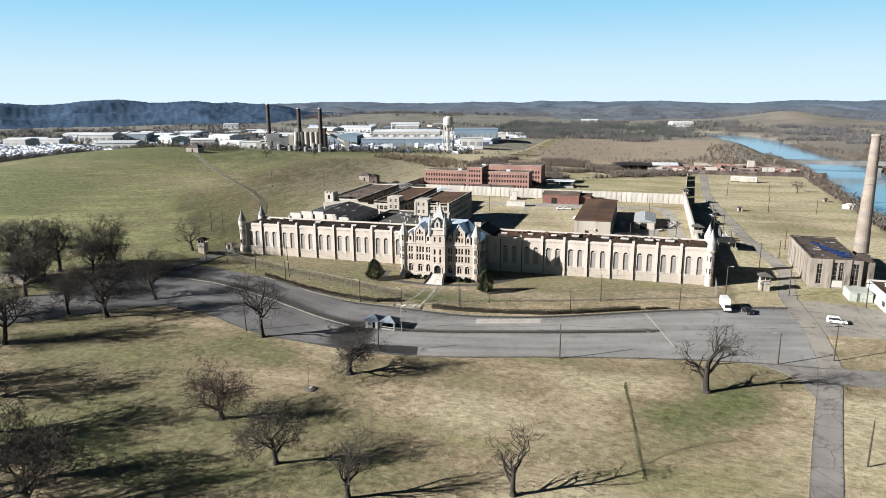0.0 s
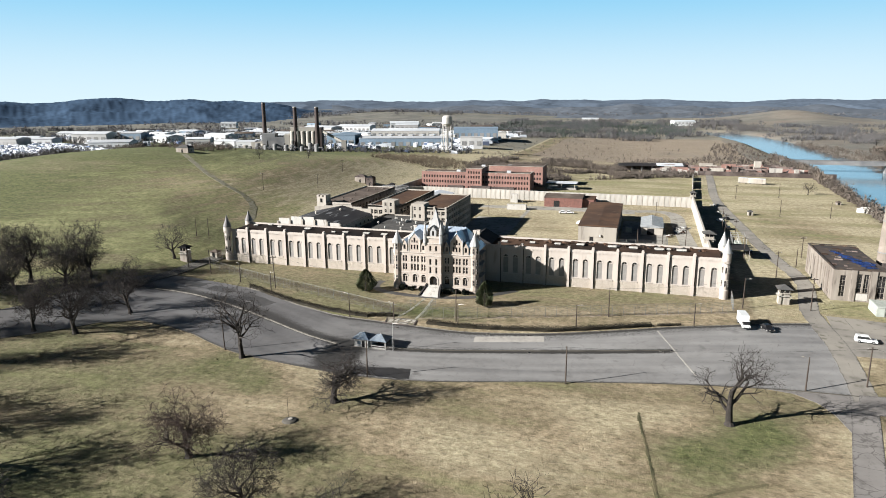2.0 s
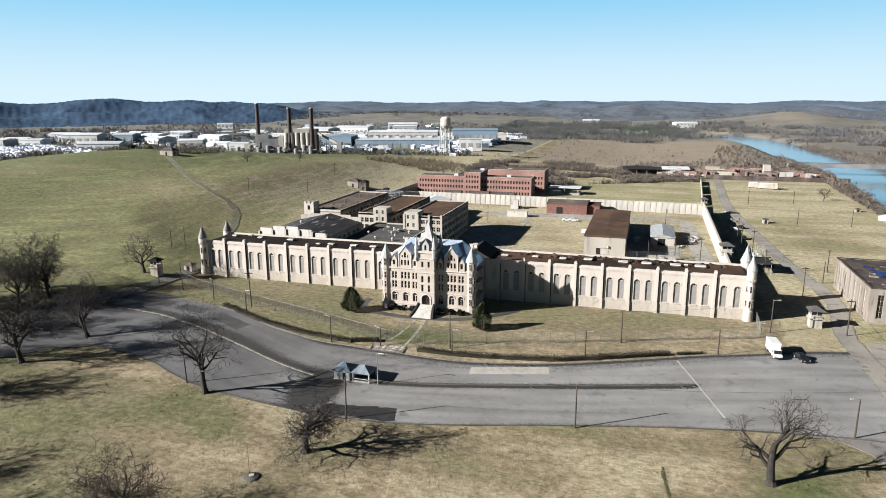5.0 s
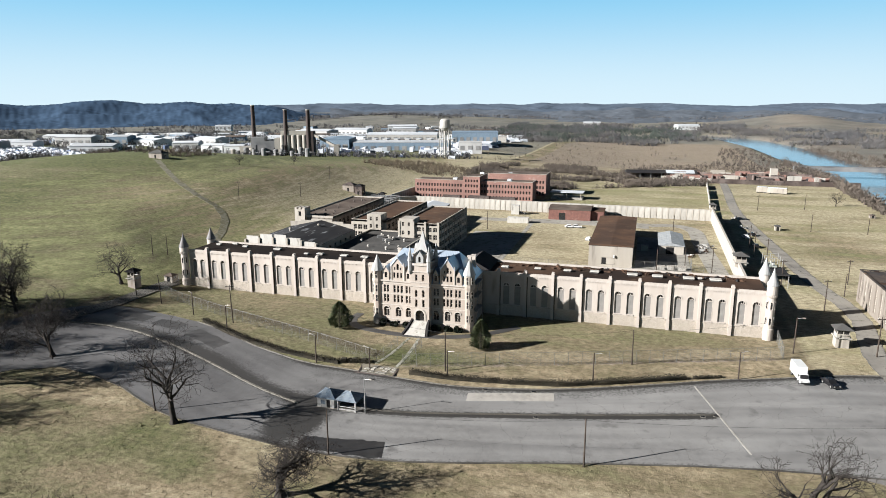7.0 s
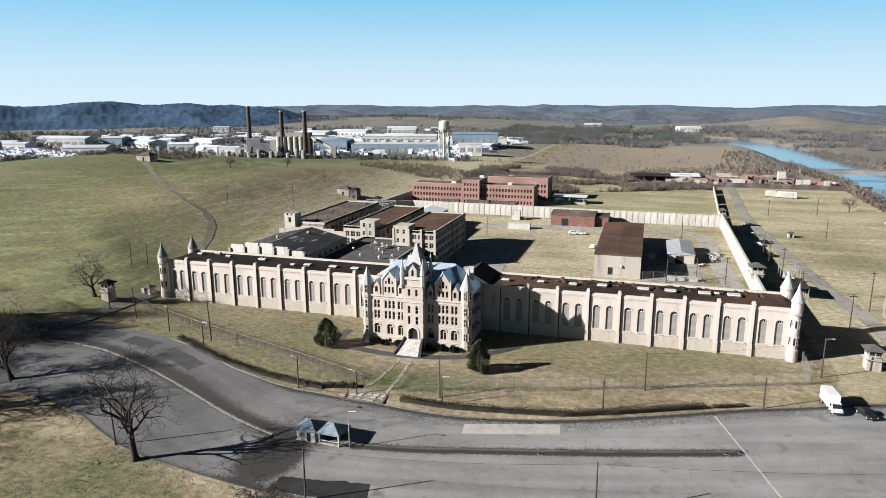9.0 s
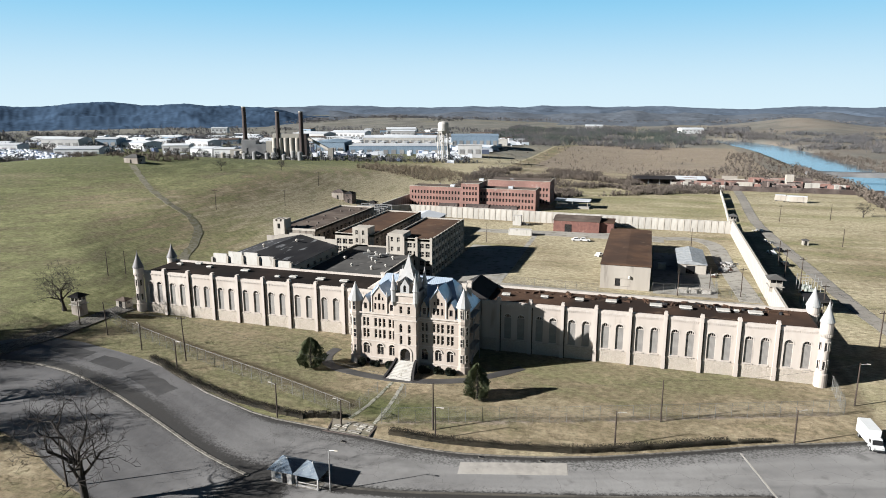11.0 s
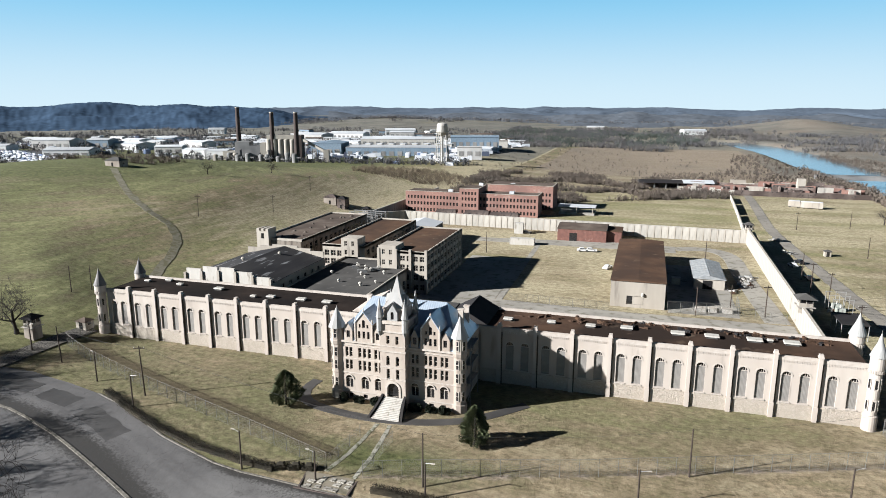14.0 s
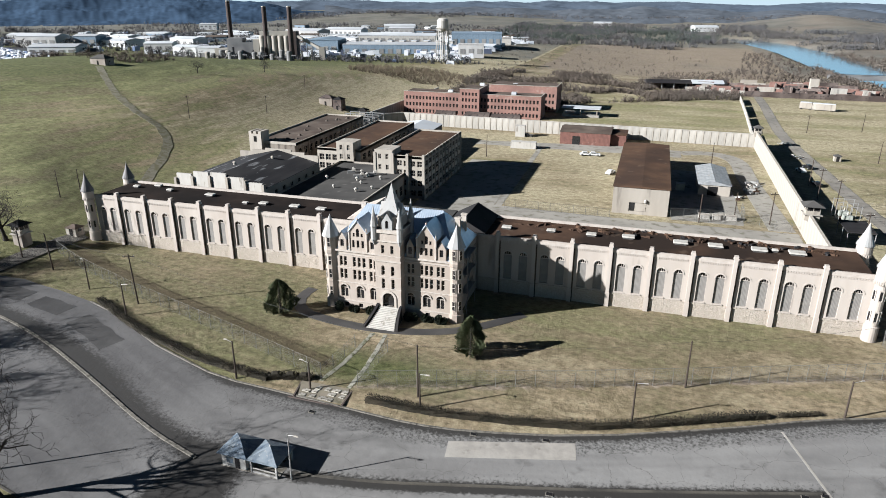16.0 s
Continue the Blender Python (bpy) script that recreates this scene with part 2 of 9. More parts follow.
M_SLAB_OLD = surface("old_paving_slab", ((0.40, 0.375, 0.33), (0.29, 0.27, 0.235), (0.46, 0.43, 0.38)), 1.1, 0.4, 0.95, 0.3, stain=(0.14, 0.125, 0.095), stain_at=0.5, random_tint=0.2)
M_PALE_WALK = surface("weathered_walk", ((0.36, 0.345, 0.29), (0.25, 0.245, 0.19), (0.42, 0.40, 0.34)), 1.2, 0.2, 0.95, 0.3, stain=(0.13, 0.135, 0.075), stain_at=0.5)
M_PATH = surface("earth_path", ((0.26, 0.225, 0.172), (0.20, 0.175, 0.135)), 0.6, 0.1, 0.95, 0.3, stain=(0.14, 0.128, 0.085), stain_at=0.55)
M_TRACK = surface("grassy_track", ((0.235, 0.215, 0.165), (0.18, 0.165, 0.115)), 0.6, 0.1, 0.95, 0.3, stain=(0.145, 0.135, 0.072), stain_at=0.46)
M_BROWN_SHRUB = surface("brown_groundcover", ((0.19, 0.15, 0.105), (0.13, 0.105, 0.075), (0.22, 0.175, 0.12)), 0.9, 0.12, 0.95, 0.4)
M_RUBBER = surface("tyre_rubber", ((0.02, 0.02, 0.02), (0.03, 0.03, 0.03)), 3.0, 0.5, 0.9, 0.0)
M_BLACK_CAR = surface("black_car_paint", ((0.02, 0.02, 0.022), (0.015, 0.015, 0.016)), 1.0, 0.3, 0.25, 0.0, specular=0.5)
M_VAN = surface("white_van_paint", ((0.80, 0.80, 0.79), (0.74, 0.74, 0.73)), 1.0, 0.3, 0.35, 0.0, specular=0.5)
M_KIOSK_ROOF = surface("streaked_blue_sheet", ((0.15, 0.20, 0.26), (0.06, 0.085, 0.12), (0.22, 0.26, 0.30)), 0.9, 0.25, 0.6, 0.1, (2.5, 2.5, 0.4), (0.36, 0.37, 0.37), 0.60)
M_SHELTER = surface("weathered_shelter_paint", ((0.50, 0.48, 0.455), (0.40, 0.385, 0.365)), 0.9, 0.3, 0.8, 0.2, (1, 1, 0.4), (0.20, 0.19, 0.18), 0.55)
M_DUST = surface("dusty_tan_yard", ((0.345, 0.322, 0.285), (0.275, 0.256, 0.225), (0.39, 0.365, 0.32)), 0.4, 0.08, 0.95, 0.3, stain=(0.21, 0.192, 0.15), stain_at=0.54)
M_YARD = surface("dusty_old_paving", ((0.275, 0.252, 0.222), (0.215, 0.196, 0.172), (0.32, 0.292, 0.25)), 0.4, 0.08, 0.95, 0.3, stain=(0.165, 0.15, 0.12), stain_at=0.58)
M_ROOF_POWER = surface("ruined_tar_roof", ((0.085, 0.060, 0.047), (0.055, 0.042, 0.036), (0.035, 0.030, 0.029)), 0.3, 0.09, 0.95, 0.3, stain=(0.15, 0.095, 0.06), stain_at=0.60)
M_SHED_ROOF = ribbed("ribbed_shed_roof", (0.46, 0.47, 0.47), (0.30, 0.31, 0.32), 0.9, "X", 0.5, rust=(0.30, 0.25, 0.2))
# real grime; on the yard blocks' east walls its dark tone also paints shade
M_GRIMY_SHADED = surface("grimy_concrete", ((0.36, 0.315, 0.27), (0.27, 0.232, 0.195), (0.20, 0.165, 0.138)), 0.5, 0.12, 0.95, 0.25, (1, 1, 0.2), (0.11, 0.09, 0.078), 0.55)
M_RUIN_BROWN = surface("fire_reddened_masonry", ((0.20, 0.135, 0.115), (0.125, 0.088, 0.076), (0.29, 0.235, 0.21)), 0.25, 0.1, 0.95, 0.3, stain=(0.035, 0.028, 0.026), stain_at=0.56)
M_TANK = surface("greenish_tank", ((0.44, 0.47, 0.42), (0.36, 0.385, 0.345)), 0.8, 0.2, 0.6, 0.1, stain=(0.25, 0.23, 0.19), stain_at=0.6)
M_BLUE_FACTORY = ribbed("blue_factory_sheet", (0.24, 0.32, 0.40), (0.19, 0.26, 0.335), 4.0, "X", 0.7)
M_GREY_ROOF_FAR = surface("far_pale_roof", ((0.66, 0.68, 0.70), (0.52, 0.54, 0.57)), 0.05, 0.01, 0.7, 0.0, random_tint=0.18)
M_FAR_WALL = surface("far_wall", ((0.62, 0.60, 0.58), (0.50, 0.49, 0.48)), 0.06, 0.01, 0.8, 0.0, random_tint=0.3)
M_STACK = surface("dark_stack", ((0.085, 0.062, 0.056), (0.065, 0.05, 0.046)), 0.2, 0.05, 0.9, 0.1)
M_SILO = surface("silo_concrete", ((0.50, 0.46, 0.40), (0.42, 0.39, 0.34), (0.36, 0.33, 0.29)), 0.1, 0.03, 0.9, 0.1, (1, 1, 0.3))
M_FAR_WHITE = surface("far_white_sheet", ((0.82, 0.82, 0.81), (0.70, 0.70, 0.70)), 0.06, 0.01, 0.7, 0.0, random_tint=0.12)
M_POND_ROOF = surface("patched_black_roof", ((0.026, 0.025, 0.028), (0.036, 0.034, 0.037), (0.060, 0.057, 0.058)), 0.2, 0.05, 0.85, 0.15, (2.2, 0.5, 1.0), (0.42, 0.42, 0.43), 0.585, specular=0.2)
M_RANK = surface("rank_ditch_grass", ((0.110, 0.104, 0.050), (0.070, 0.068, 0.032), (0.150, 0.128, 0.070)), 1.2, 0.2, 0.95, 0.3)
M_STEEL_FAR = surface("plant_steel", ((0.22, 0.22, 0.22), (0.15, 0.15, 0.155), (0.34, 0.33, 0.32)), 0.1, 0.03, 0.8, 0.1)


def crackle(m, scale, width, colour):
    """Fine wandering cracks in a paved surface."""
    n, l = m.node_tree.nodes, m.node_tree.links
    b = n["Principled BSDF"]
    base = b.inputs["Base Color"].links[0].from_socket
    co = n.new("ShaderNodeTexCoord")
    wob = n.new("ShaderNodeTexNoise")
    wob.inputs["Scale"].default_value, wob.inputs["Detail"].default_value = 0.35, 4.0
    l.new(co.outputs["Object"], wob.inputs["Vector"])
    add = n.new("ShaderNodeMix")
    add.data_type, add.blend_type = "RGBA", "LINEAR_LIGHT"
    add.inputs["Factor"].default_value = 3.0
    l.new(co.outputs["Object"], add.inputs["A"])
    l.new(wob.outputs["Color"], add.inputs["B"])
    v = n.new("ShaderNodeTexVoronoi")
    v.feature = "DISTANCE_TO_EDGE"
    v.inputs["Scale"].default_value = scale
    l.new(add.outputs["Result"], v.inputs["Vector"])
    r = n.new("ShaderNodeMapRange")
    r.inputs["From Max"].default_value = width
    l.new(v.outputs["Distance"], r.inputs["Value"])
    x = n.new("ShaderNodeMix")
    x.data_type = "RGBA"
    l.new(r.outputs["Result"], x.inputs["Factor"])
    x.inputs["A"].default_value = (*colour, 1)
    l.new(base, x.inputs["B"])
    l.new(x.outputs["Result"], b.inputs["Base Color"])


for paving, size, thin in ((M_ASPHALT, 0.16, 0.0045), (M_ASPHALT_OLD, 0.2, 0.022)):
    crackle(paving, size, thin, (0.075, 0.068, 0.062))


def grimed(m):
    """Leaf litter and grit on a paved surface, thick where the attribute 'grime' is high, and old dark paving with tree
    shade put in to the west.
    """
    n, l = m.node_tree.nodes, m.node_tree.links
    b = n["Principled BSDF"]
    geo = n.new("ShaderNodeNewGeometry")

    def blend(fac, a, colour, kind):
        x = n.new("ShaderNodeMix")
        x.data_type, x.blend_type = "RGBA", kind
        l.new(fac, x.inputs["Factor"])
        l.new(a, x.inputs["A"])
        x.inputs["B"].default_value = (*colour, 1)
        return x.outputs["Result"]

    def patchy(name, scale, lo, hi, swing):
        at = n.new("ShaderNodeAttribute")
        at.attribute_name = name
        t = n.new("ShaderNodeTexNoise")
        t.inputs["Scale"].default_value, t.inputs["Detail"].default_value, t.inputs["Roughness"].default_value = scale, 8.0, 0.72
        l.new(geo.outputs["Position"], t.inputs["Vector"])
        k = n.new("ShaderNodeMath")
        k.operation = "MULTIPLY_ADD"
        k.inputs[1].default_value = swing
        l.new(t.outputs["Fac"], k.inputs[0])
        l.new(at.outputs["Fac"], k.inputs[2])
        r = n.new("ShaderNodeMapRange")
        r.inputs["From Min"].default_value, r.inputs["From Max"].default_value = lo + swing * 0.5, hi + swing * 0.5
        l.new(k.outputs["Value"], r.inputs["Value"])
        return r.outputs["Result"]

    col = blend(patchy("aged", 0.12, 0.0, 1.0, 0.6), b.inputs["Base Color"].links[0].from_socket, (0.51, 0.505, 0.52), "MULTIPLY")
    col = blend(patchy("wear", 0.5, 0.15, 1.0, 0.5), col, (0.74, 0.735, 0.74), "MULTIPLY")
    col = blend(patchy("grime", 2.2, 0.36, 0.68, 1.5), col, (0.024, 0.022, 0.020), "MIX")
    l.new(col, b.inputs["Base Color"])


for paving in (M_ASPHALT, M_ASPHALT_OLD, M_YARD):
    grimed(paving)


def water_material():
    m = bpy.data.materials.new("river_water")
    m.use_nodes = True
    n, l = m.node_tree.nodes, m.node_tree.links
    b = n["Principled BSDF"]
    b.inputs["Base Color"].default_value = (0.10, 0.16, 0.20, 1)
    b.inputs["Roughness"].default_value = 0.12
    t = n.new("ShaderNodeTexNoise")
    t.inputs["Scale"].default_value, t.inputs["Detail"].default_value = 0.25, 5.0
    co = n.new("ShaderNodeTexCoord")
    l.new(co.outputs["Object"], t.inputs["Vector"])
    bp = n.new("ShaderNodeBump")
    bp.inputs["Strength"].default_value, bp.inputs["Distance"].default_value = 0.25, 0.2
    l.new(t.outputs["Fac"], bp.inputs["Height"])
    l.new(bp.outputs["Normal"], b.inputs["Normal"])
    return m


M_WATER = water_material()


TURF = 0.78  # tone of the whole turf


def grass_material():
    """Dry winter turf: straw and green by the attribute 'green', mottled at three scales."""
    m = bpy.data.materials.new("winter_turf")
    m.use_nodes = True
    n, l = m.node_tree.nodes, m.node_tree.links
    b = n["Principled BSDF"]
    b.inputs["Roughness"].default_value = 0.95
    b.inputs["Specular IOR Level"].default_value = 0.15
    geo = n.new("ShaderNodeNewGeometry")

    def grain(s, detail=5.0, rough=0.6, vec=None):
        t = n.new("ShaderNodeTexNoise")
        t.inputs["Scale"].default_value, t.inputs["Detail"].default_value, t.inputs["Roughness"].default_value = s, detail, rough
        l.new(vec or geo.outputs["Position"], t.inputs["Vector"])
        return t.outputs["Fac"]

    def ramp(fac, a, c, lo=0.0, hi=1.0):
        r = n.new("ShaderNodeMapRange")
        for k, v in (("From Min", a), ("From Max", c), ("To Min", lo), ("To Max", hi)):
            r.inputs[k].default_value = v
        l.new(fac, r.inputs["Value"])
        return r.outputs["Result"]

    def mix(fac, a, c, blend="MIX"):
        x = n.new("ShaderNodeMix")
        x.data_type, x.blend_type = "RGBA", blend
        l.new(fac, x.inputs["Factor"])
        for value, slot in ((a, x.inputs["A"]), (c, x.inputs["B"])):
            if isinstance(value, tuple):
                slot.default_value = (*(v * TURF for v in value), 1)
            else:
                l.new(value, slot)
        return x.outputs["Result"]

    def math_node(op, a, c):
        x = n.new("ShaderNodeMath")
        x.operation = op
        for value, slot in ((a, x.inputs[0]), (c, x.inputs[1])):
            if isinstance(value, float):
                slot.default_value = value
            else:
                l.new(value, slot)
        return x.outputs["Value"]

    mp = n.new("ShaderNodeMapping")
    mp.inputs["Rotation"].default_value = (0, 0, radians(35))
    mp.inputs["Scale"].default_value = (0.35, 1.2, 1.0)
    l.new(geo.outputs["Position"], mp.inputs["Vector"])
    straw = mix(ramp(grain(0.55, 8.0, 0.78), 0.36, 0.62), (0.112, 0.085, 0.052), (0.386, 0.302, 0.202))
    straw = mix(ramp(grain(0.05, 5.0, 0.65), 0.40, 0.62), straw, mix(ramp(grain(0.8, 7.0, 0.75), 0.36, 0.62), (0.100, 0.079, 0.047), (0.256, 0.204, 0.132)))
    green = mix(ramp(grain(0.6, 8.0, 0.76), 0.36, 0.62), (0.046, 0.054, 0.020), (0.150, 0.158, 0.068))
    olive = mix(ramp(grain(0.7, 8.0, 0.76), 0.36, 0.62), (0.080, 0.072, 0.038), (0.226, 0.203, 0.117))
    at = n.new("ShaderNodeAttribute")
    at.attribute_name = "green"
    drift = math_node("ADD", at.outputs["Fac"], ramp(grain(0.03, 6.0, 0.65), 0.3, 0.7, -0.26, 0.26))
    drift = math_node("ADD", drift, ramp(grain(0.45, 5.0, 0.7), 0.3, 0.7, -0.20, 0.20))
    mq = n.new("ShaderNodeMapping")
    mq.inputs["Rotation"].default_value = (0, 0, radians(-12))
    mq.inputs["Scale"].default_value = (0.012, 0.05, 1.0)
    l.new(geo.outputs["Position"], mq.inputs["Vector"])
    drift = math_node("ADD", drift, ramp(grain(1.0, 5.0, 0.6, mq.outputs["Vector"]), 0.3, 0.7, -0.34, 0.34))
    pale = mix(ramp(grain(0.6, 8.0, 0.78), 0.36, 0.60), (0.226, 0.192, 0.120), (0.462, 0.404, 0.272))
    straw = mix(ramp(drift, -0.25, 0.2, 1.0, 0.0), straw, pale)
    col = mix(ramp(drift, 0.12, 0.50), straw, olive)
    col = mix(ramp(drift, 0.50, 0.95), col, green)
    meadow = n.new("ShaderNodeAttribute")
    meadow.attribute_name = "meadow"
    fresh = math_node("ADD", meadow.outputs["Fac"], ramp(grain(1.0, 6.0, 0.65, mq.outputs["Vector"]), 0.34, 0.66, -0.6, 0.6))
    col = mix(ramp(fresh, 0.15, 0.95, 0.0, 0.9), col, mix(ramp(grain(0.5, 8.0, 0.76), 0.36, 0.62), (0.126, 0.128, 0.056), (0.306, 0.296, 0.150)))
    bare = n.new("ShaderNodeAttribute")
    bare.attribute_name = "bare"
    soil = math_node("ADD", bare.outputs["Fac"], ramp(grain(0.35, 6.0, 0.7), 0.3, 0.7, -0.4, 0.4))
    col = mix(ramp(soil, 0.4, 0.8), col, mix(ramp(grain(0.7, 5.0), 0.4, 0.6), (0.165, 0.130, 0.102), (0.300, 0.244, 0.194)))
    # far turf drifts to grey-tan: distance haze mixed into the field colour
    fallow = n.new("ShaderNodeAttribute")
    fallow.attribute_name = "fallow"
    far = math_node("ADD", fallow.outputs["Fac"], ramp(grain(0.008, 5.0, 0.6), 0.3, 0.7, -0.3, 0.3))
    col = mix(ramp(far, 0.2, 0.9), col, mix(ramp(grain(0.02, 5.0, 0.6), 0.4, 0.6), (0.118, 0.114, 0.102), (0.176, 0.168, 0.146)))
    worn = n.new("ShaderNodeAttribute")
    worn.attribute_name = "worn"
    tread = math_node("ADD", worn.outputs["Fac"], ramp(grain(0.5, 6.0, 0.7), 0.3, 0.7, -0.35, 0.35))
    col = mix(ramp(tread, 0.35, 0.9), col, (0.098, 0.078, 0.048))
    streak = grain(1.1, 6.0, 0.75, mp.outputs["Vector"])
    col = mix(ramp(streak, 0.50, 0.66, 0.0, 0.55), col, (0.058, 0.047, 0.027))
    l.new(col, b.inputs["Base Color"])
    bp = n.new("ShaderNodeBump")
    bp.inputs["Strength"].default_value, bp.inputs["Distance"].default_value = 1.0, 0.2
    l.new(grain(1.4, 6.0, 0.7), bp.inputs["Height"])
    l.new(bp.outputs["Normal"], b.inputs["Normal"])
    return m


M_GRASS = grass_material()


# ---- building helpers ----
def thing(name, label, category, group="", kind="", at=(0, 0, 0), turn=0.0):
    ob = new(name)
    ob.empty_display_size = 0.5
    ob.location, ob.rotation_euler = at, (0, 0, radians(turn))
    return tagged(ob, label, category, group, kind)


def mesh_of(name, bm, material):
    me = bpy.data.meshes.new(name)
    bm.to_mesh(me)
    bm.free()
    me.materials.append(material)
    return me


def part(name, bm, material, parent=None, label=""):
    """One mesh object from a bmesh, or from a mesh that is shared, under its thing or part."""
    me = bm if isinstance(bm, bpy.types.Mesh) else mesh_of(name, bm, material)
    ob = new(name, me)
    ob.parent = parent
    return tagged(ob, label)


def single(name, bm, material, label, category, group="", kind=""):
    """A thing that is one mesh."""
    return tagged(part(name, bm, material), label, category, group, kind)


def quad(bm, *points):
    return bm.faces.new([bm.verts.new(p) for p in points])


def box(bm, x0, x1, y0, y1, z0, z1, taper=0.0):
    t = taper
    v = [bm.verts.new(p) for p in ((x0, y0, z0), (x1, y0, z0), (x1, y1, z0), (x0, y1, z0),
                                   (x0 + t, y0 + t, z1), (x1 - t, y0 + t, z1), (x1 - t, y1 - t, z1), (x0 + t, y1 - t, z1))]
    for f in ((3, 2, 1, 0), (4, 5, 6, 7), (0, 1, 5, 4), (1, 2, 6, 5), (2, 3, 7, 6), (3, 0, 4, 7)):
        bm.faces.new([v[i] for i in f])
    return bm


def boxed(*a, **k):
    return box(bmesh.new(), *a, **k)


def tube(bm, cx, cy, rings, n=12, start=0.0, cap=True):
    """A turned body round an upright axis: rings of (radius, height)."""
    loops = []
    for r, z in rings:
        if r < 1e-4:
            loops.append([bm.verts.new((cx, cy, z))])
        else:
            loops.append([bm.verts.new((cx + r * math.cos(start + 2 * math.pi * i / n), cy + r * math.sin(start + 2 * math.pi * i / n), z)) for i in range(n)])
    for a, b in zip(loops, loops[1:]):
        for i in range(n):
            j = (i + 1) % n
            if len(b) == 1:
                bm.faces.new((a[i], a[j], b[0]))
            elif len(a) == 1:
                bm.faces.new((a[0], b[j], b[i]))
            else:
                bm.faces.new((a[i], a[j], b[j], b[i]))
    if cap and len(loops[0]) > 1:
        bm.faces.new(loops[0][::-1])
    if cap and len(loops[-1]) > 1:
        bm.faces.new(loops[-1])
    return bm


def rod(bm, a, b, r0, r1=None, n=6):
    """A straight round bar from a to b."""
    a, b = Vector(a), Vector(b)
    r1 = r0 if r1 is None else r1
    way = (b - a).normalized()
    side = way.orthogonal().normalized()
    up = way.cross(side)
    rings = []
    for p, r in ((a, r0), (b, r1)):
        rings.append([bm.verts.new(p + r * (math.cos(2 * math.pi * i / n) * side + math.sin(2 * math.pi * i / n) * up)) for i in range(n)])
    for i in range(n):
        j = (i + 1) % n
        bm.faces.new((rings[0][i], rings[0][j], rings[1][j], rings[1][i]))
    bm.faces.new(rings[0][::-1])
    bm.faces.new(rings[1])
    return bm


def hip(bm, x0, x1, y0, y1, z0, z1, over=0.0, ridge=None):
    """A hipped roof; ridge: how far its ends stand in from the gables (0: a gabled roof)."""
    x0, x1, y0, y1 = x0 - over, x1 + over, y0 - over, y1 + over
    along_x = (x1 - x0) >= (y1 - y0)
    half = min(x1 - x0, y1 - y0) / 2
    r = half if ridge is None else ridge
    if along_x:
        a, b = (x0 + r, (y0 + y1) / 2, z1), (x1 - r, (y0 + y1) / 2, z1)
    else:
        a, b = ((x0 + x1) / 2, y0 + r, z1), ((x0 + x1) / 2, y1 - r, z1)
    c = [(x0, y0, z0), (x1, y0, z0), (x1, y1, z0), (x0, y1, z0)]
    if along_x:
        quad(bm, c[0], c[1], b, a), quad(bm, c[2], c[3], a, b)
        quad(bm, c[1], c[2], b), quad(bm, c[3], c[0], a)
    else:
        quad(bm, c[1], c[2], b, a), quad(bm, c[3], c[0], a, b)
        quad(bm, c[0], c[1], a), quad(bm, c[2], c[3], b)
    quad(bm, c[3], c[2], c[1], c[0])
    t = 0.12
    for p, q in zip(c, c[1:] + c[:1]):
        quad(bm, (p[0], p[1], p[2] - t), (q[0], q[1], q[2] - t), q, p)
    return bm


def facade(bm, o, d, u0, u1, z0, z1, openings, depth=0.35):
    """A wall skin from u0 to u1 along d, with real openings (centre, width, sill, top, arched) and their reveals. z1: a height, or a
    pair (eave, apex) for a gable."""
    nx, ny = d[1], -d[0]

    def P(u, z, k=0.0):
        return (o[0] + d[0] * u - nx * k, o[1] + d[1] * u - ny * k, z)

    def top(op, u):
        c, w, zs, zt, arched = op
        return zt - w / 2 + math.sqrt(max(0.0, w * w / 4 - (u - c) ** 2)) if arched else zt

    def crest(u):
        if isinstance(z1, tuple):
            m = (u0 + u1) / 2
            return z1[0] + (z1[1] - z1[0]) * (1 - abs(u - m) / (u1 - m))
        return z1

    cuts = {round(u0, 4), round(u1, 4)}
    if isinstance(z1, tuple):
        cuts.add(round((u0 + u1) / 2, 4))
    for c, w, zs, zt, arched in openings:
        k = 6 if arched else 1
        cuts |= {round(c - w / 2 + w * i / k, 4) for i in range(k + 1)}
    cuts = sorted(u for u in cuts if u0 - 1e-3 <= u <= u1 + 1e-3)
    for a, b in zip(cuts, cuts[1:]):
        mid, la, lb = (a + b) / 2, z0, z0
        for op in sorted((op for op in openings if abs(mid - op[0]) < op[1] / 2 - 1e-3), key=lambda op: op[2]):
            ta, tb = top(op, a), top(op, b)
            quad(bm, P(a, la), P(b, lb), P(b, op[2]), P(a, op[2]))
            quad(bm, P(a, op[2]), P(b, op[2]), P(b, op[2], depth), P(a, op[2], depth))
            quad(bm, P(a, ta, depth), P(b, tb, depth), P(b, tb), P(a, ta))
            la, lb = ta, tb
        quad(bm, P(a, la), P(b, lb), P(b, crest(b)), P(a, crest(a)))
    for op in openings:
        c, w, zs, zt, arched = op
        spring = zt - w / 2 if arched else zt
        for u, s in ((c - w / 2, 1), (c + w / 2, -1)):
            pts = [P(u, zs), P(u, zs, depth), P(u, spring, depth), P(u, spring)]
            quad(bm, *(pts if s > 0 else pts[::-1]))
    return bm


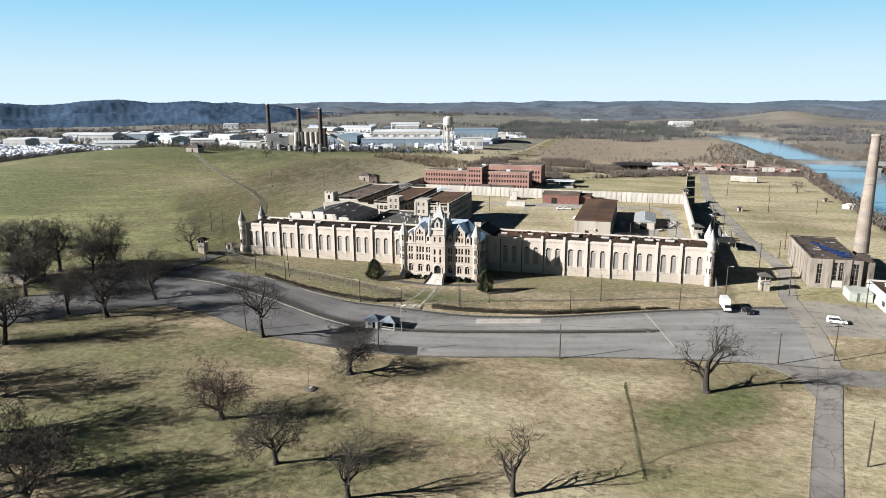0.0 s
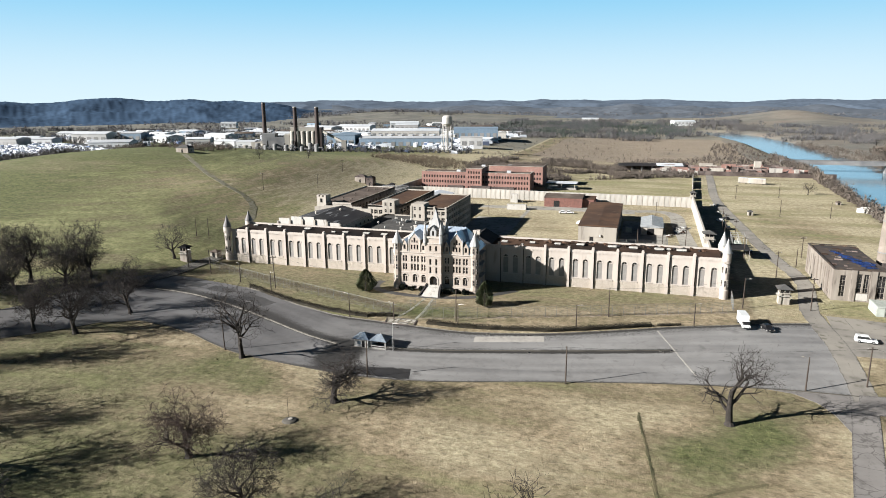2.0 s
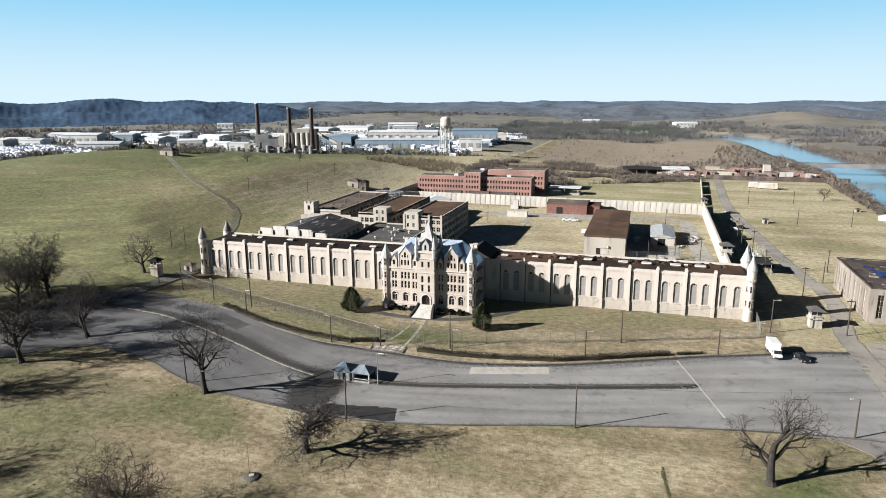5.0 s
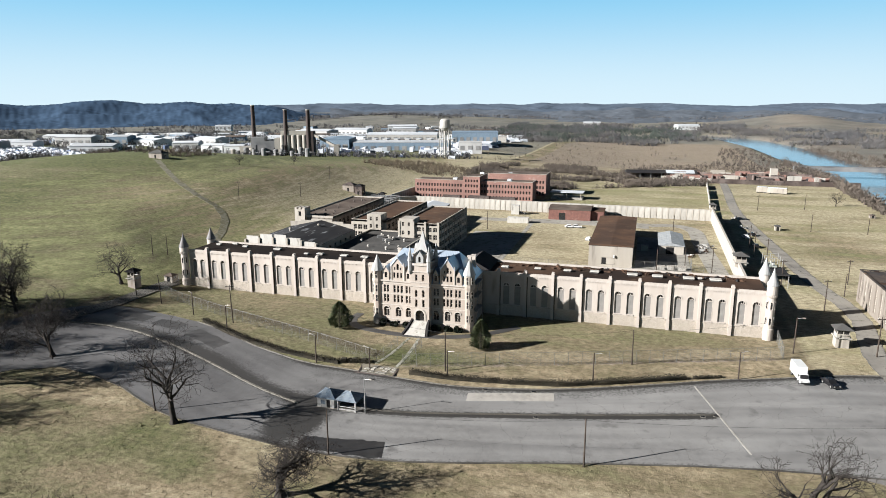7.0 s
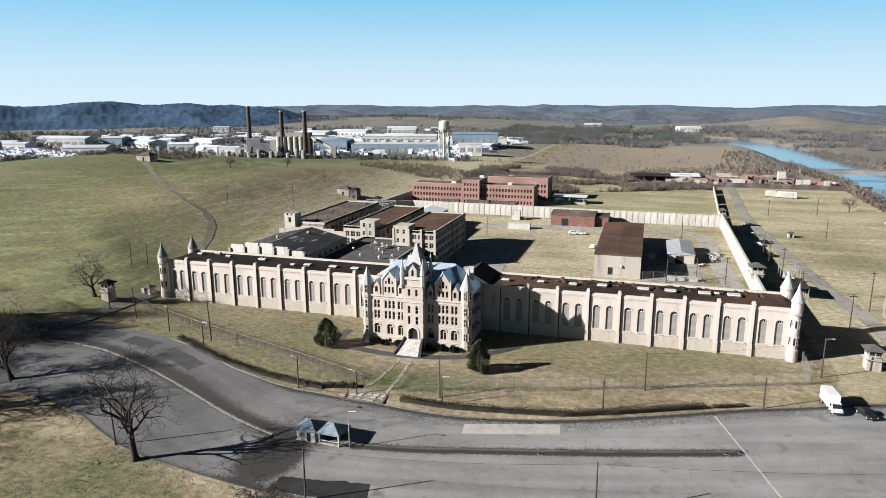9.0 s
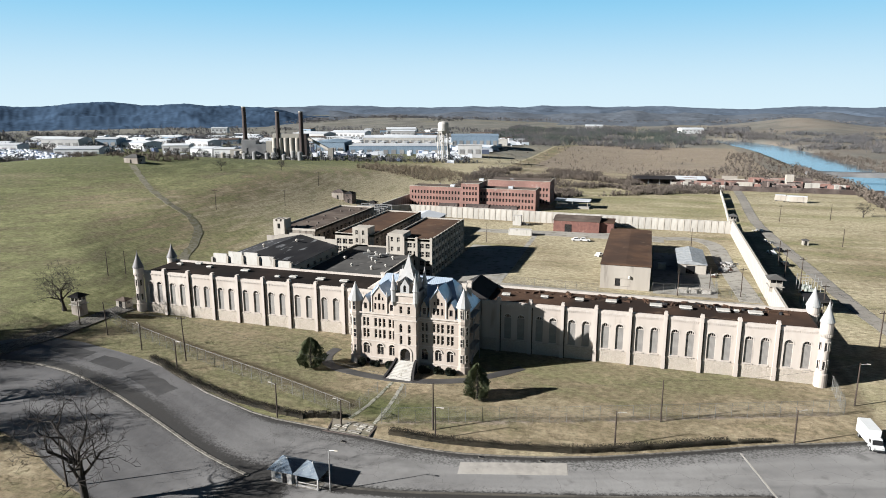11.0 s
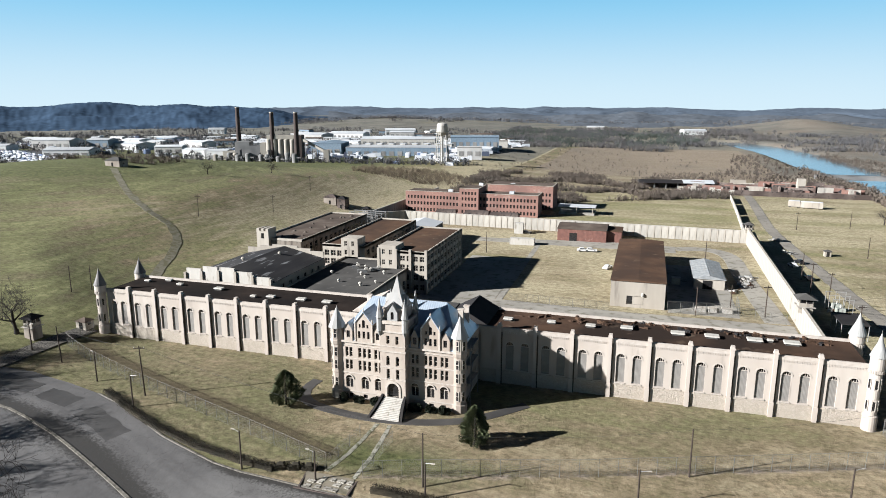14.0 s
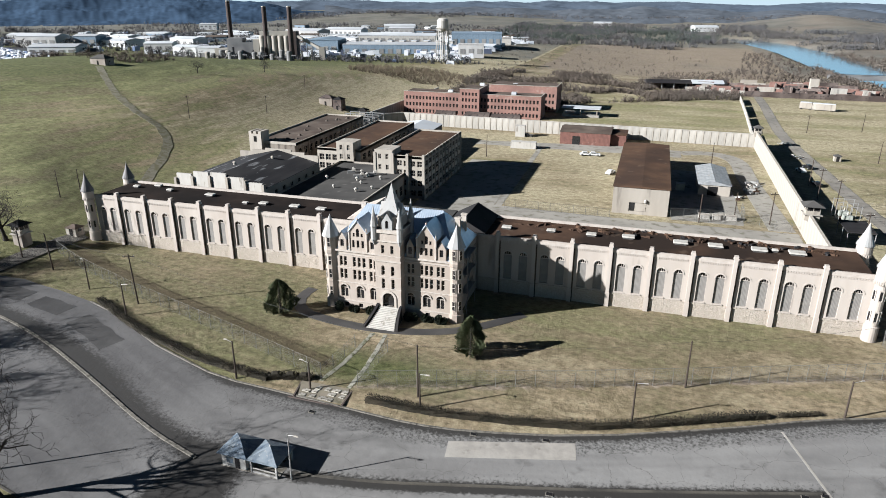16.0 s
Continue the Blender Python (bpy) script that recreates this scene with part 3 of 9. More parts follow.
def pane_mesh(name, w, h, arched, material, bars=(), bar=0.06, z_from=0.0):
    """A window's glass or sheet in its own plane: x across, z up from its sill, looking to -y."""
    bm = bmesh.new()
    r = w / 2
    if arched:
        pts = [(-r, 0, z_from), (r, 0, z_from), (r, 0, h - r)] + [(r * math.cos(math.pi * i / 8), 0, h - r + r * math.sin(math.pi * i / 8)) for i in range(1, 8)] + [(-r, 0, h - r)]
    else:
        pts = [(-r, 0, z_from), (r, 0, z_from), (r, 0, h), (-r, 0, h)]
    front = [bm.verts.new(p) for p in pts]
    back = [bm.verts.new((p[0], 0.04, p[2])) for p in pts]
    bm.faces.new(front)
    bm.faces.new(back[::-1])
    for i in range(len(pts)):
        j = (i + 1) % len(pts)
        bm.faces.new((front[j], front[i], back[i], back[j]))
    return mesh_of(name, bm, material)


def bars_mesh(name, w, h, uprights, rails, material, t=0.07):
    """The bars of a window as one lattice: a frame with uprights and rails at the given shares of its width and height."""
    def bands(size, shares):
        marks = [(0.0, t)] + [(size * u - t / 2, size * u + t / 2) for u in sorted(shares)] + [(size - t, size)]
        return sorted({round(v, 4) for m in marks for v in m}), marks

    xs, xb = bands(w, uprights)
    zs, zb = bands(h, rails)
    bm = bmesh.new()
    verts = {}

    def V(i, k, y):
        if (i, k, y) not in verts:
            verts[i, k, y] = bm.verts.new((xs[i] - w / 2, y, zs[k]))
        return verts[i, k, y]

    def solid(i, k):
        if not (0 <= i < len(xs) - 1 and 0 <= k < len(zs) - 1):
            return False
        x, z = (xs[i] + xs[i + 1]) / 2, (zs[k] + zs[k + 1]) / 2
        return any(a <= x <= b for a, b in xb) or any(a <= z <= b for a, b in zb)

    for i in range(len(xs) - 1):
        for k in range(len(zs) - 1):
            if not solid(i, k):
                continue
            bm.faces.new((V(i, k, -0.05), V(i + 1, k, -0.05), V(i + 1, k + 1, -0.05), V(i, k + 1, -0.05)))
            for di, dk, a, b in ((-1, 0, (i, k + 1), (i, k)), (1, 0, (i + 1, k), (i + 1, k + 1)), (0, -1, (i, k), (i + 1, k)), (0, 1, (i + 1, k + 1), (i, k + 1))):
                if not solid(i + di, k + dk):
                    bm.faces.new((V(*a, -0.05), V(*a, 0.03), V(*b, 0.03), V(*b, -0.05)))
    return mesh_of(name, bm, material)


def smooth(a):
    a = min(1.0, max(0.0, a))
    return a * a * (3 - 2 * a)


# ---- ground ----
def along(y, pairs):
    """Straight lines through pairs of (y, value)."""
    if y <= pairs[0][0]:
        return pairs[0][1]
    for (a, va), (b, vb) in zip(pairs, pairs[1:]):
        if y <= b:
            return va + (vb - va) * (y - a) / (b - a)
    return pairs[-1][1]


BANK = ((-400, 150), (104, 157), (172, 160), (278, 166), (487, 186), (700, 198), (1000, 186), (1210, 150), (1300, 100))
RIVER_W = ((-400, 62), (450, 46), (650, 40), (800, 28), (1000, 30), (1250, 34))


def lie(x, y):
    """The height of the ground."""
    z = -1.8 * smooth((-28 - y) / 40)
    part_right = 0.25 + 0.75 * smooth((x + 180) / 230)
    part_right = max(part_right, smooth((y - 650) / 400))
    z -= 19 * smooth((y - 230) / 480) * part_right
    z += 25 * math.exp(-((x + 260) ** 2 / 110 ** 2 + (y - 150) ** 2 / 130 ** 2) / 2) * smooth((-x - 80) / (35 + 50 * smooth(y / 50)))
    z += 5 * math.exp(-((x + 590) ** 2 / 140 ** 2 + (y - 350) ** 2 / 110 ** 2) / 2)
    if 900 < y < 3500 and x > 100:
        z += 25 * math.exp(-((x - 440) ** 2 / 84 ** 2 + (y - 1950) ** 2 / 160 ** 2) / 2)
    if y > 900:
        z += 14 * math.exp(-((x + 830) ** 2 / 130 ** 2 + (y - 1900) ** 2 / 150 ** 2) / 2)
        z += 12 * math.exp(-((x + 560) ** 2 / 160 ** 2 + (y - 1950) ** 2 / 160 ** 2) / 2)
    if y < 1300 and x > 60:
        b, w = along(y, BANK), along(y, RIVER_W)
        down = smooth((x - b) / 36) * (1 - smooth((x - b - 45 - w) / 45))
        z = z + (-30 - z) * down
    return z


LUSH = ((-37, -79, 8, 0.8), (-23, -89, 7, 0.9), (78, -81, 8, 1.9), (69, -94, 11, 1.1), (63, -92, 8, 0.6), (59, -112, 8, 0.5), (-4, -90, 10, 0.55), (-18, -117, 11, 0.5), (-2, -128, 14, 0.55), (8, -92, 16, 0.4), (-30, -84, 9, 0.4),
        (-15, -131, 24, 0.45), (18, -128, 18, 0.55), (36, -118, 10, 0.3), (-88, -78, 14, 0.5), (-72, -118, 22, 0.6), (-46, -117, 16, 0.5), (-62, -96, 10, 0.35), (30, -78, 9, 0.25), (-40, -140, 26, 0.5), (40, -88, 8, 0.25), (-62, -74, 14, 0.6), (-46, -84, 9, 0.3))


def greenness(x, y):
    """How green the turf is: 0 straw, 1 fresh grass; on the hill it also offsets the slopes' light and shade."""
    g = 0.22
    if x < -88 and y > -20:
        # darker on the sunward side, paler on the east flank to offset its shade
        g = 0.86 + 0.20 * smooth((-x - 170) / 60)
        g -= 0.34 * math.exp(-((y - 85) / 22) ** 2) * smooth((-x - 120) / 40)
        g -= 1.30 * smooth((x + 205) / 100) * smooth((y - 20) / 100)
        g += 0.35 * math.exp(-((y - 175) / 26) ** 2) * smooth((-x - 150) / 40)
    if y < -75:
        g = 0.02 - 0.12 * smooth((x - 5) / 40) + 0.17 * smooth((-x - 12) / 20) * smooth((y + 114) / 14)
        for cx, cy, r, k in LUSH:
            g += 0.62 * k * math.exp(-((x - cx) ** 2 + (y - cy) ** 2) / r ** 2)
    if x < -100 and y < -20:
        g = max(g, 0.6)
    if -92 < x < 90 and -48 < y < 0:
        g = 0.20 + 0.72 * math.exp(-((x - 2) / 17) ** 2 - ((y + 36) / 7) ** 2) + 0.45 * math.exp(-((x + 8) / 9) ** 2 - ((y + 35) / 6) ** 2) + 0.34 * smooth((-x - 12) / 20)
    if -80 < x < 80 and 14 < y < 168:
        g = -0.08
    if 85 < x < 170 and -20 < y < 330:
        g = -0.16 + 0.35 * math.exp(-((x - 125) / 18) ** 2 - ((y - 110) / 30) ** 2)
    if -10 < x < 90 and 168 < y < 335:
        g = -0.02
    if y > 330 and x > -60:
        g = 0.0
    if y > 900 and x < -60:
        g = 0.5
    return g


def meadow_land(x, y):
    """Yellow-green winter pasture: the hill, and the fields behind and beside the walls."""
    if x < -88 and y > -20:
        return 0.55 - 0.62 * smooth((-x - 170) / 60) - 0.5 * smooth((x + 175) / 60) * smooth((y - 90) / 70)
    if -10 < x < 90 and 168 < y < 335:
        return 0.52
    if 85 < x < 170 and -20 < y < 330:
        return 0.24
    if -80 < x < 80 and 14 < y < 168:
        return 0.06
    return 0.0


def hazed_plain(x, y):
    """Grey-tan of far fields and yards, with distance haze put into the colour."""
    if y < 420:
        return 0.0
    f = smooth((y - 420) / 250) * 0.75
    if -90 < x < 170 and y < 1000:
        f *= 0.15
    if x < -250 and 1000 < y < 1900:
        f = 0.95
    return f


FENCE_W = [(-90, -11.5), (-77, -16), (-58.5, -23.2), (-41.5, -28.6), (-24.5, -34.3), (-11, -39.6)]
FENCE_E = [(-2, -41), (11, -37.2), (29, -32.1), (47, -25.6), (66, -18.8), (79, -14)]


def strip(x, y, line, w):
    d = min(math.dist((x, y), (ax + (bx - ax) * f, ay + (by - ay) * f)) for (ax, ay), (bx, by) in zip(line, line[1:]) for f in [min(1.0, max(0.0, ((x - ax) * (bx - ax) + (y - ay) * (by - ay)) / ((bx - ax) ** 2 + (by - ay) ** 2)))])
    return math.exp(-(d / w) ** 2)


def bareness(x, y):
    b = 0.0
    if -95 < x < 85 and -46 < y < -6:
        b = 0.3 * strip(x, y, FENCE_W, 1.2) + 0.8 * strip(x, y, FENCE_E, 0.9)
    if y > 330 and -70 < x < 190:
        b = 0.45 * smooth((y - 330) / 60) + 0.3 * smooth((y - 480) / 80)
    if y > 1300 and x > 150:
        b = 0.3 + 1.1 * math.exp(-((x - 440) ** 2 / 220 ** 2 + (y - 1950) ** 2 / 420 ** 2))
    if y > 1000 and x < 180:
        b = 0.12 + 0.3 * smooth((x + 700) / 300)
    if x > along(y, BANK) + 60 and -100 < y < 1300:
        b = max(b, 0.75)
    if x > 150 and y < 1300:
        b += 0.35 * smooth((x - along(y, BANK) + 4) / 20)
    return b


def dark_turf(x, y):
    """The dark trodden strip inside the fence, and darker turf under the grove."""
    if -95 < x < -8 and -46 < y < -2:
        return 0.95 * strip(x, y, [(px + 1.5, py + 3.2) for px, py in FENCE_W], 2.4)
    if -6 < x < 85 and -46 < y < -6:
        return 0.5 * strip(x, y, [(px, py + 1.4) for px, py in FENCE_E], 0.5)
    if x < -88 and -60 < y < -10:
        return 0.5 * math.exp(-((x + 118) / 26) ** 2 - ((y + 36) / 16) ** 2)
    return 0.0


def steps_between(marks):
    out = []
    for (a, s), (b, _) in zip(marks, marks[1:]):
        k = max(1, round((b - a) / s))
        out += [a + (b - a) * i / k for i in range(k)]
    return out + [marks[-1][0]]


def build_ground():
    xs = steps_between(((-4900, 350), (-1500, 80), (-600, 20), (-280, 4), (-96, 1.5), (86, 3), (300, 12), (500, 60), (1500, 350), (4900, 0)))
    ys = steps_between(((-1500, 200), (-300, 12), (-160, 4), (-48, 1.2), (-4, 4), (320, 8), (620, 16), (1300, 50), (2400, 150), (4900, 0)))
    verts = [(x, y, lie(x, y)) for y in ys for x in xs]
    k = len(xs)
    faces = [(j * k + i, j * k + i + 1, (j + 1) * k + i + 1, (j + 1) * k + i) for j in range(len(ys) - 1) for i in range(k - 1)]
    me = bpy.data.meshes.new("ground")
    me.from_pydata(verts, [], faces)
    for name, fn in (("green", greenness), ("bare", bareness), ("fallow", hazed_plain), ("worn", dark_turf), ("meadow", meadow_land)):
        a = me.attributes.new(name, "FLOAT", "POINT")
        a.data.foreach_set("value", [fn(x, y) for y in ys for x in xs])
    me.polygons.foreach_set("use_smooth", [True] * len(faces))
    me.materials.append(M_GRASS)
    return tagged(new("ground", me), "dry winter turf, straw and green, rolling to the horizon", "ground", kind="structure")


build_ground()


def densify(points, step):
    out = []
    for a, b in zip(points, points[1:]):
        k = max(1, math.ceil(math.dist(a, b) / step))
        out += [tuple(a[i] + (b[i] - a[i]) * j / k for i in range(len(a))) for j in range(k)]
    return out + [tuple(points[-1])]


def rounded(points, times=2):
    """Corner cutting: an open line made smooth."""
    for _ in range(times):
        out = [points[0]]
        for a, b in zip(points, points[1:]):
            out += [tuple(0.75 * p + 0.25 * q for p, q in zip(a, b)), tuple(0.25 * p + 0.75 * q for p, q in zip(a, b))]
        points = out + [points[-1]]
    return points


def resample(points, n):
    d = [0.0]
    for a, b in zip(points, points[1:]):
        d.append(d[-1] + math.dist(a, b))
    out, j = [], 0
    for i in range(n):
        s = d[-1] * i / (n - 1)
        while j < len(points) - 2 and d[j + 1] < s:
            j += 1
        f = (s - d[j]) / max(1e-6, d[j + 1] - d[j])
        out.append(tuple(p + (q - p) * f for p, q in zip(points[j], points[j + 1])))
    return out


def sheet(name, left, right, material, label, rise=0.06, step=2.5, across=3.0, category="road", ragged=0.0):
    """A paved sheet draped on the ground between two lines."""
    long = max(sum(math.dist(a, b) for a, b in zip(s, s[1:])) for s in (left, right))
    n = max(2, round(long / (min(step, 0.4) if ragged and long < 200 else step)))
    a, b = resample(left, n), resample(right, n)
    if ragged:
        for k, s in enumerate((a, b)):
            for i, p in enumerate(s):
                f = ragged * (noise.noise((p[0] * 0.3, p[1] * 0.3, 3 + 9 * k)) + 0.5 * noise.noise((p[0] * 0.9, p[1] * 0.9, 5 + 9 * k)))
                s[i] = (p[0] + f * 0.5, p[1] + f)
    wide = max(math.dist(p, q) for p, q in zip(a, b))
    m = max(1, round(wide / across))
    verts, faces = [], []
    for p, q in zip(a, b):
        for i in range(m + 1):
            x, y = p[0] + (q[0] - p[0]) * i / m, p[1] + (q[1] - p[1]) * i / m
            verts.append((x, y, lie(x, y) + rise))
    k = m + 1
    for j in range(n - 1):
        for i in range(m):
            faces.append((j * k + i, (j + 1) * k + i, (j + 1) * k + i + 1, j * k + i + 1))
    me = bpy.data.meshes.new(name)
    me.from_pydata(verts, [], faces)
    me.materials.append(material)
    bm = bmesh.new()
    bm.from_mesh(me)
    bmesh.ops.recalc_face_normals(bm, faces=bm.faces)
    if sum(f.normal.z for f in bm.faces) < 0:
        bmesh.ops.reverse_faces(bm, faces=bm.faces)
    # a shallow edge that goes into the ground
    rim = [e for e in bm.edges if e.is_boundary]
    made = bmesh.ops.extrude_edge_only(bm, edges=rim)
    for v in (g for g in made["geom"] if isinstance(g, bmesh.types.BMVert)):
        v.co.z -= rise + 0.15
    bm.to_mesh(me)
    bm.free()
    if category == "road" and wide < 12:
        # grit along both edges and down the middle crack
        at = me.attributes.new("grime", "FLOAT", "POINT")
        at.data.foreach_set("value", [(0.5 if i in (0, m) else 0.34 if i == m // 2 else 0.08) for _ in range(n) for i in range(m + 1)] + [0.5] * (len(me.vertices) - n * (m + 1)))
    return tagged(new(name, me), label, category, kind="structure")


def ribbon(line, w):
    """The two edges of a strip of width w along a line."""
    l, r = [], []
    for i, p in enumerate(line):
        a, b = line[max(0, i - 1)], line[min(len(line) - 1, i + 1)]
        s = math.dist(a[:2], b[:2])
        nx, ny = -(b[1] - a[1]) / s, (b[0] - a[0]) / s
        l.append((p[0] + nx * w / 2, p[1] + ny * w / 2))
        r.append((p[0] - nx * w / 2, p[1] - ny * w / 2))
    return l, r


SOUTH = rounded([(-125, -100), (-108, -91), (-98, -82), (-84, -60), (-62, -63.2), (-44, -72), (-36, -74.6), (-20, -77), (-8, -78.4), (3, -78), (14, -76.2), (40, -68.6), (64, -62.9), (86, -60), (99, -59.6)], 1)
NORTH = rounded([(-132, -82), (-116, -70), (-111, -50), (-103, -34), (-92, -23.6), (-69, -27.6), (-53, -33.2), (-43, -38.8), (-35, -41.5), (-25, -44.8), (-12, -45.6), (0, -46.6), (9, -47.2), (17, -46.6), (33, -43.3), (53, -35.6), (65, -30), (75, -26.6), (89, -20.5), (99, -18)], 1)
MEDIAN_W = rounded([(-98, -41), (-84, -37), (-64, -42.5), (-44, -51), (-28, -58.5), (-17, -62)], 2)
MEDIAN_E = rounded([(-2.5, -61.4), (8, -60), (18, -57.6), (36, -53.4), (50, -49.8), (62.5, -46.4)], 2)


def near_line(x, y, line):
    """The distance to a line, and on which side of it: above is positive."""
    best, side = 1e9, 1.0
    for (ax, ay), (bx, by) in zip(line, line[1:]):
        dx, dy = bx - ax, by - ay
        f = min(1.0, max(0.0, ((x - ax) * dx + (y - ay) * dy) / (dx * dx + dy * dy)))
        d = math.hypot(x - ax - f * dx, y - ay - f * dy)
        if d < best:
            best, side = d, math.copysign(1.0, dx * (y - ay) - dy * (x - ax))
    return best, side


def grime(x, y):
    """Leaf litter lies along the medians and the lawn's kerb."""
    g = 0.06
    d, side = near_line(x, y, MEDIAN_W)
    g += (0.85 if side > 0 else 0.42) * math.exp(-(d / (3.8 if side > 0 else 1.6)) ** 2)
    d, side = near_line(x, y, MEDIAN_E)
    g += 0.85 * math.exp(-(d / 0.9) ** 2) + (0.36 if side > 0 else 0.16) * math.exp(-(d / 3.4) ** 2)
    d, side = near_line(x, y, NORTH)
    g += 0.62 * math.exp(-(d / 1.3) ** 2) * smooth((x + 40) / 20) + 0.2 * math.exp(-(d / 2.5) ** 2)
    g += 0.34 * math.exp(-((d - 3.0) / 1.6) ** 2) * smooth((x + 30) / 20)
    d, side = near_line(x, y, SOUTH)
    g += 0.5 * math.exp(-(d / 1.2) ** 2)
    g += 1.6 * math.exp(-((x + 14) ** 2 / 5.0 ** 2 + (y + 68.5) ** 2 / 7.5 ** 2)) + 0.3 * math.exp(-((x + 60) ** 2 / 22 ** 2 + (y + 47) ** 2 / 6 ** 2))
    return g


# west end: darker old asphalt, with the grove's shade put into its colour
def aged(x, y):
    return 1.0 - smooth((x + 42) / 54)


MIDLINE = MEDIAN_W + MEDIAN_E + [(80, -42), (120, -32)]


def wear(x, y):
    """Long stains along the lanes, drawn out in the direction of travel."""
    d, side = near_line(x, y, MIDLINE)
    d *= side
    u = 0.5 + 0.9 * noise.noise((d * 0.42, x * 0.035, 2.0)) + 0.55 * noise.noise((d * 1.1, x * 0.06, 7.0))
    return min(1.0, max(0.0, u))


FORECOURT = sheet("road_forecourt", SOUTH, NORTH, M_ASPHALT, "wide worn grey asphalt forecourt road, leaf litter along its median", 0.06, 0.9, 0.9)
for name, fn in (("grime", grime), ("aged", aged), ("wear", wear)):
    FORECOURT.data.attributes.new(name, "FLOAT", "POINT").data.foreach_set("value", [fn(v.co.x, v.co.y) for v in FORECOURT.data.vertices])
LEG = rounded([(99.5, -60), (97.5, -70), (91.5, -95), (87, -115), (80, -146), (70, -190), (40, -300), (0, -420)], 2)
sheet("road_south", *ribbon(LEG, 4.8), M_ASPHALT_OLD, "narrow cracked asphalt lane between verges", 0.07, 1.2, 0.8)
sheet("road_corner", [(80, -60.6), (86.4, -61.6), (90.4, -65), (92.4, -70), (93.5, -76.5)], [(97, -59.9), (97.4, -61.5), (97.2, -65), (96.8, -70), (95.6, -76.5)], M_ASPHALT_OLD, "worn asphalt in the rounded corner of the lane", 0.066, 1.0, 1.2, category="pavement")
LANE = rounded([(100, -62), (101, -36), (100, -16), (100, -4), (105.5, 24), (101.5, 52), (99.5, 70.5), (96.5, 121), (93.5, 170), (92.5, 211), (98, 300), (104, 420)], 2)
sheet("road_east", *ribbon(LANE, 5.0), M_YARD, "grey cracked asphalt service road beside the outer wall", 0.075, 1.5, 0.9, ragged=0.7)
sheet("road_cross", [(99, -59), (112, -58), (180, -54)], [(97, -67.5), (109, -67.4), (180, -63)], M_ASPHALT_OLD, "cracked asphalt side road", 0.08, 1.5, 0.9)
sheet("parking_east", [(103.5, -10), (112, -11), (121, -13)], [(101, -39), (117, -38.6), (136, -37)], M_YARD, "old cracked asphalt parking beside the powerhouse", 0.055, category="pavement")
GATE_ROAD = rounded([(-99, -38), (-95.6, -27), (-95.2, -17), (-94.9, -8), (-93.8, -1)], 2)
sheet("road_gate", *ribbon(GATE_ROAD, 4.2), M_YARD, "pale worn asphalt lane up to the old gate", 0.095, 0.8, ragged=0.3)
GATE_LANE = rounded([(-94.4, -4), (-95.4, 4), (-98.4, 15.6), (-104.2, 30.9), (-114.6, 49), (-119.9, 62.3), (-125.3, 71.7), (-129.9, 79.1), (-141.3, 88.7), (-154.2, 92.2), (-175.6, 106.8), (-193.6, 122.6), (-221.6, 148.8)], 2)
sheet("road_hill", *ribbon(GATE_LANE, 3.1), M_TRACK, "narrow faint track winding up the grassy hill", 0.09, ragged=0.7)
# inside the walls
sheet("yard_strip", [(-26, 58.5), (-2, 58.5), (30, 56.8), (76.6, 57)], [(-26, 13.6), (-2, 13.6), (30, 13.6), (76.6, 13.6)], M_DUST, "old asphalt strip behind the cell block", 0.05, category="pavement")
sheet("yard_court", [(-24, 58.6), (-24, 112)], [(-3.4, 58.6), (-3.4, 112)], M_DUST, "dusty asphalt court beside the workshop", 0.055, category="pavement")
sheet("yard_walk", [(-3.2, 58.6), (-3.6, 100), (-4, 141)], [(-1.2, 58.6), (-1.6, 100), (-2.2, 141)], M_DUST, "pale concrete walk across the yard", 0.062, 1.0, category="pavement", ragged=0.3)
sheet("yard_cross", [(-30, 146), (30, 152), (50, 150)], [(-30, 139), (30, 139), (50, 138)], M_DUST, "old asphalt cross lane in the yard", 0.05, category="pavement")
sheet("yard_loop", *ribbon(rounded([(50, 146), (62, 150), (70, 140), (70, 110), (71.5, 85), (73, 58)], 2), 6.5), M_DUST, "asphalt loop road inside the outer wall", 0.058, category="pavement")
sheet("yard_pad", [(45.5, 60), (45.5, 118)], [(64, 60), (64, 118)], M_DUST, "old asphalt pad beside the hall", 0.05, category="pavement")

# kerbs, medians, patches and verges


def kerb(line, w, h, name="kerb", label="low worn concrete kerb along the asphalt", material=None):
    """A raised strip along a line."""
    bm = bmesh.new()
    l, r = ribbon(densify(line, 2.5), w)
    rows = []
    for a, b in zip(l, r):
        z = lie((a[0] + b[0]) / 2, (a[1] + b[1]) / 2) + 0.06
        rows.append([bm.verts.new(p) for p in ((*a, z - 0.1), (*a, z + h), (*b, z + h), (*b, z - 0.1))])
    for a, b in zip(rows, rows[1:]):
        for i in range(3):
            bm.faces.new((a[i], b[i], b[i + 1], a[i + 1]))
    bm.faces.new(rows[0]), bm.faces.new(rows[-1][::-1])
    return single(name, bm, material or M_KERB, label, "kerb", kind="structure")


kerb(MEDIAN_W, 0.5, 0.16)
kerb([(p[0], p[1] + 0.5) for p in MEDIAN_E], 0.35, 0.16, material=M_SOIL)
kerb([p for p in NORTH if p[0] > -66], 0.3, 0.14)
kerb(SOUTH[2:], 0.3, 0.07, material=M_SOIL)
kerb(ribbon(GATE_ROAD, 4.6)[1], 0.4, 0.14, "lane_bank", "dark low bank along the gate lane", M_SOIL)
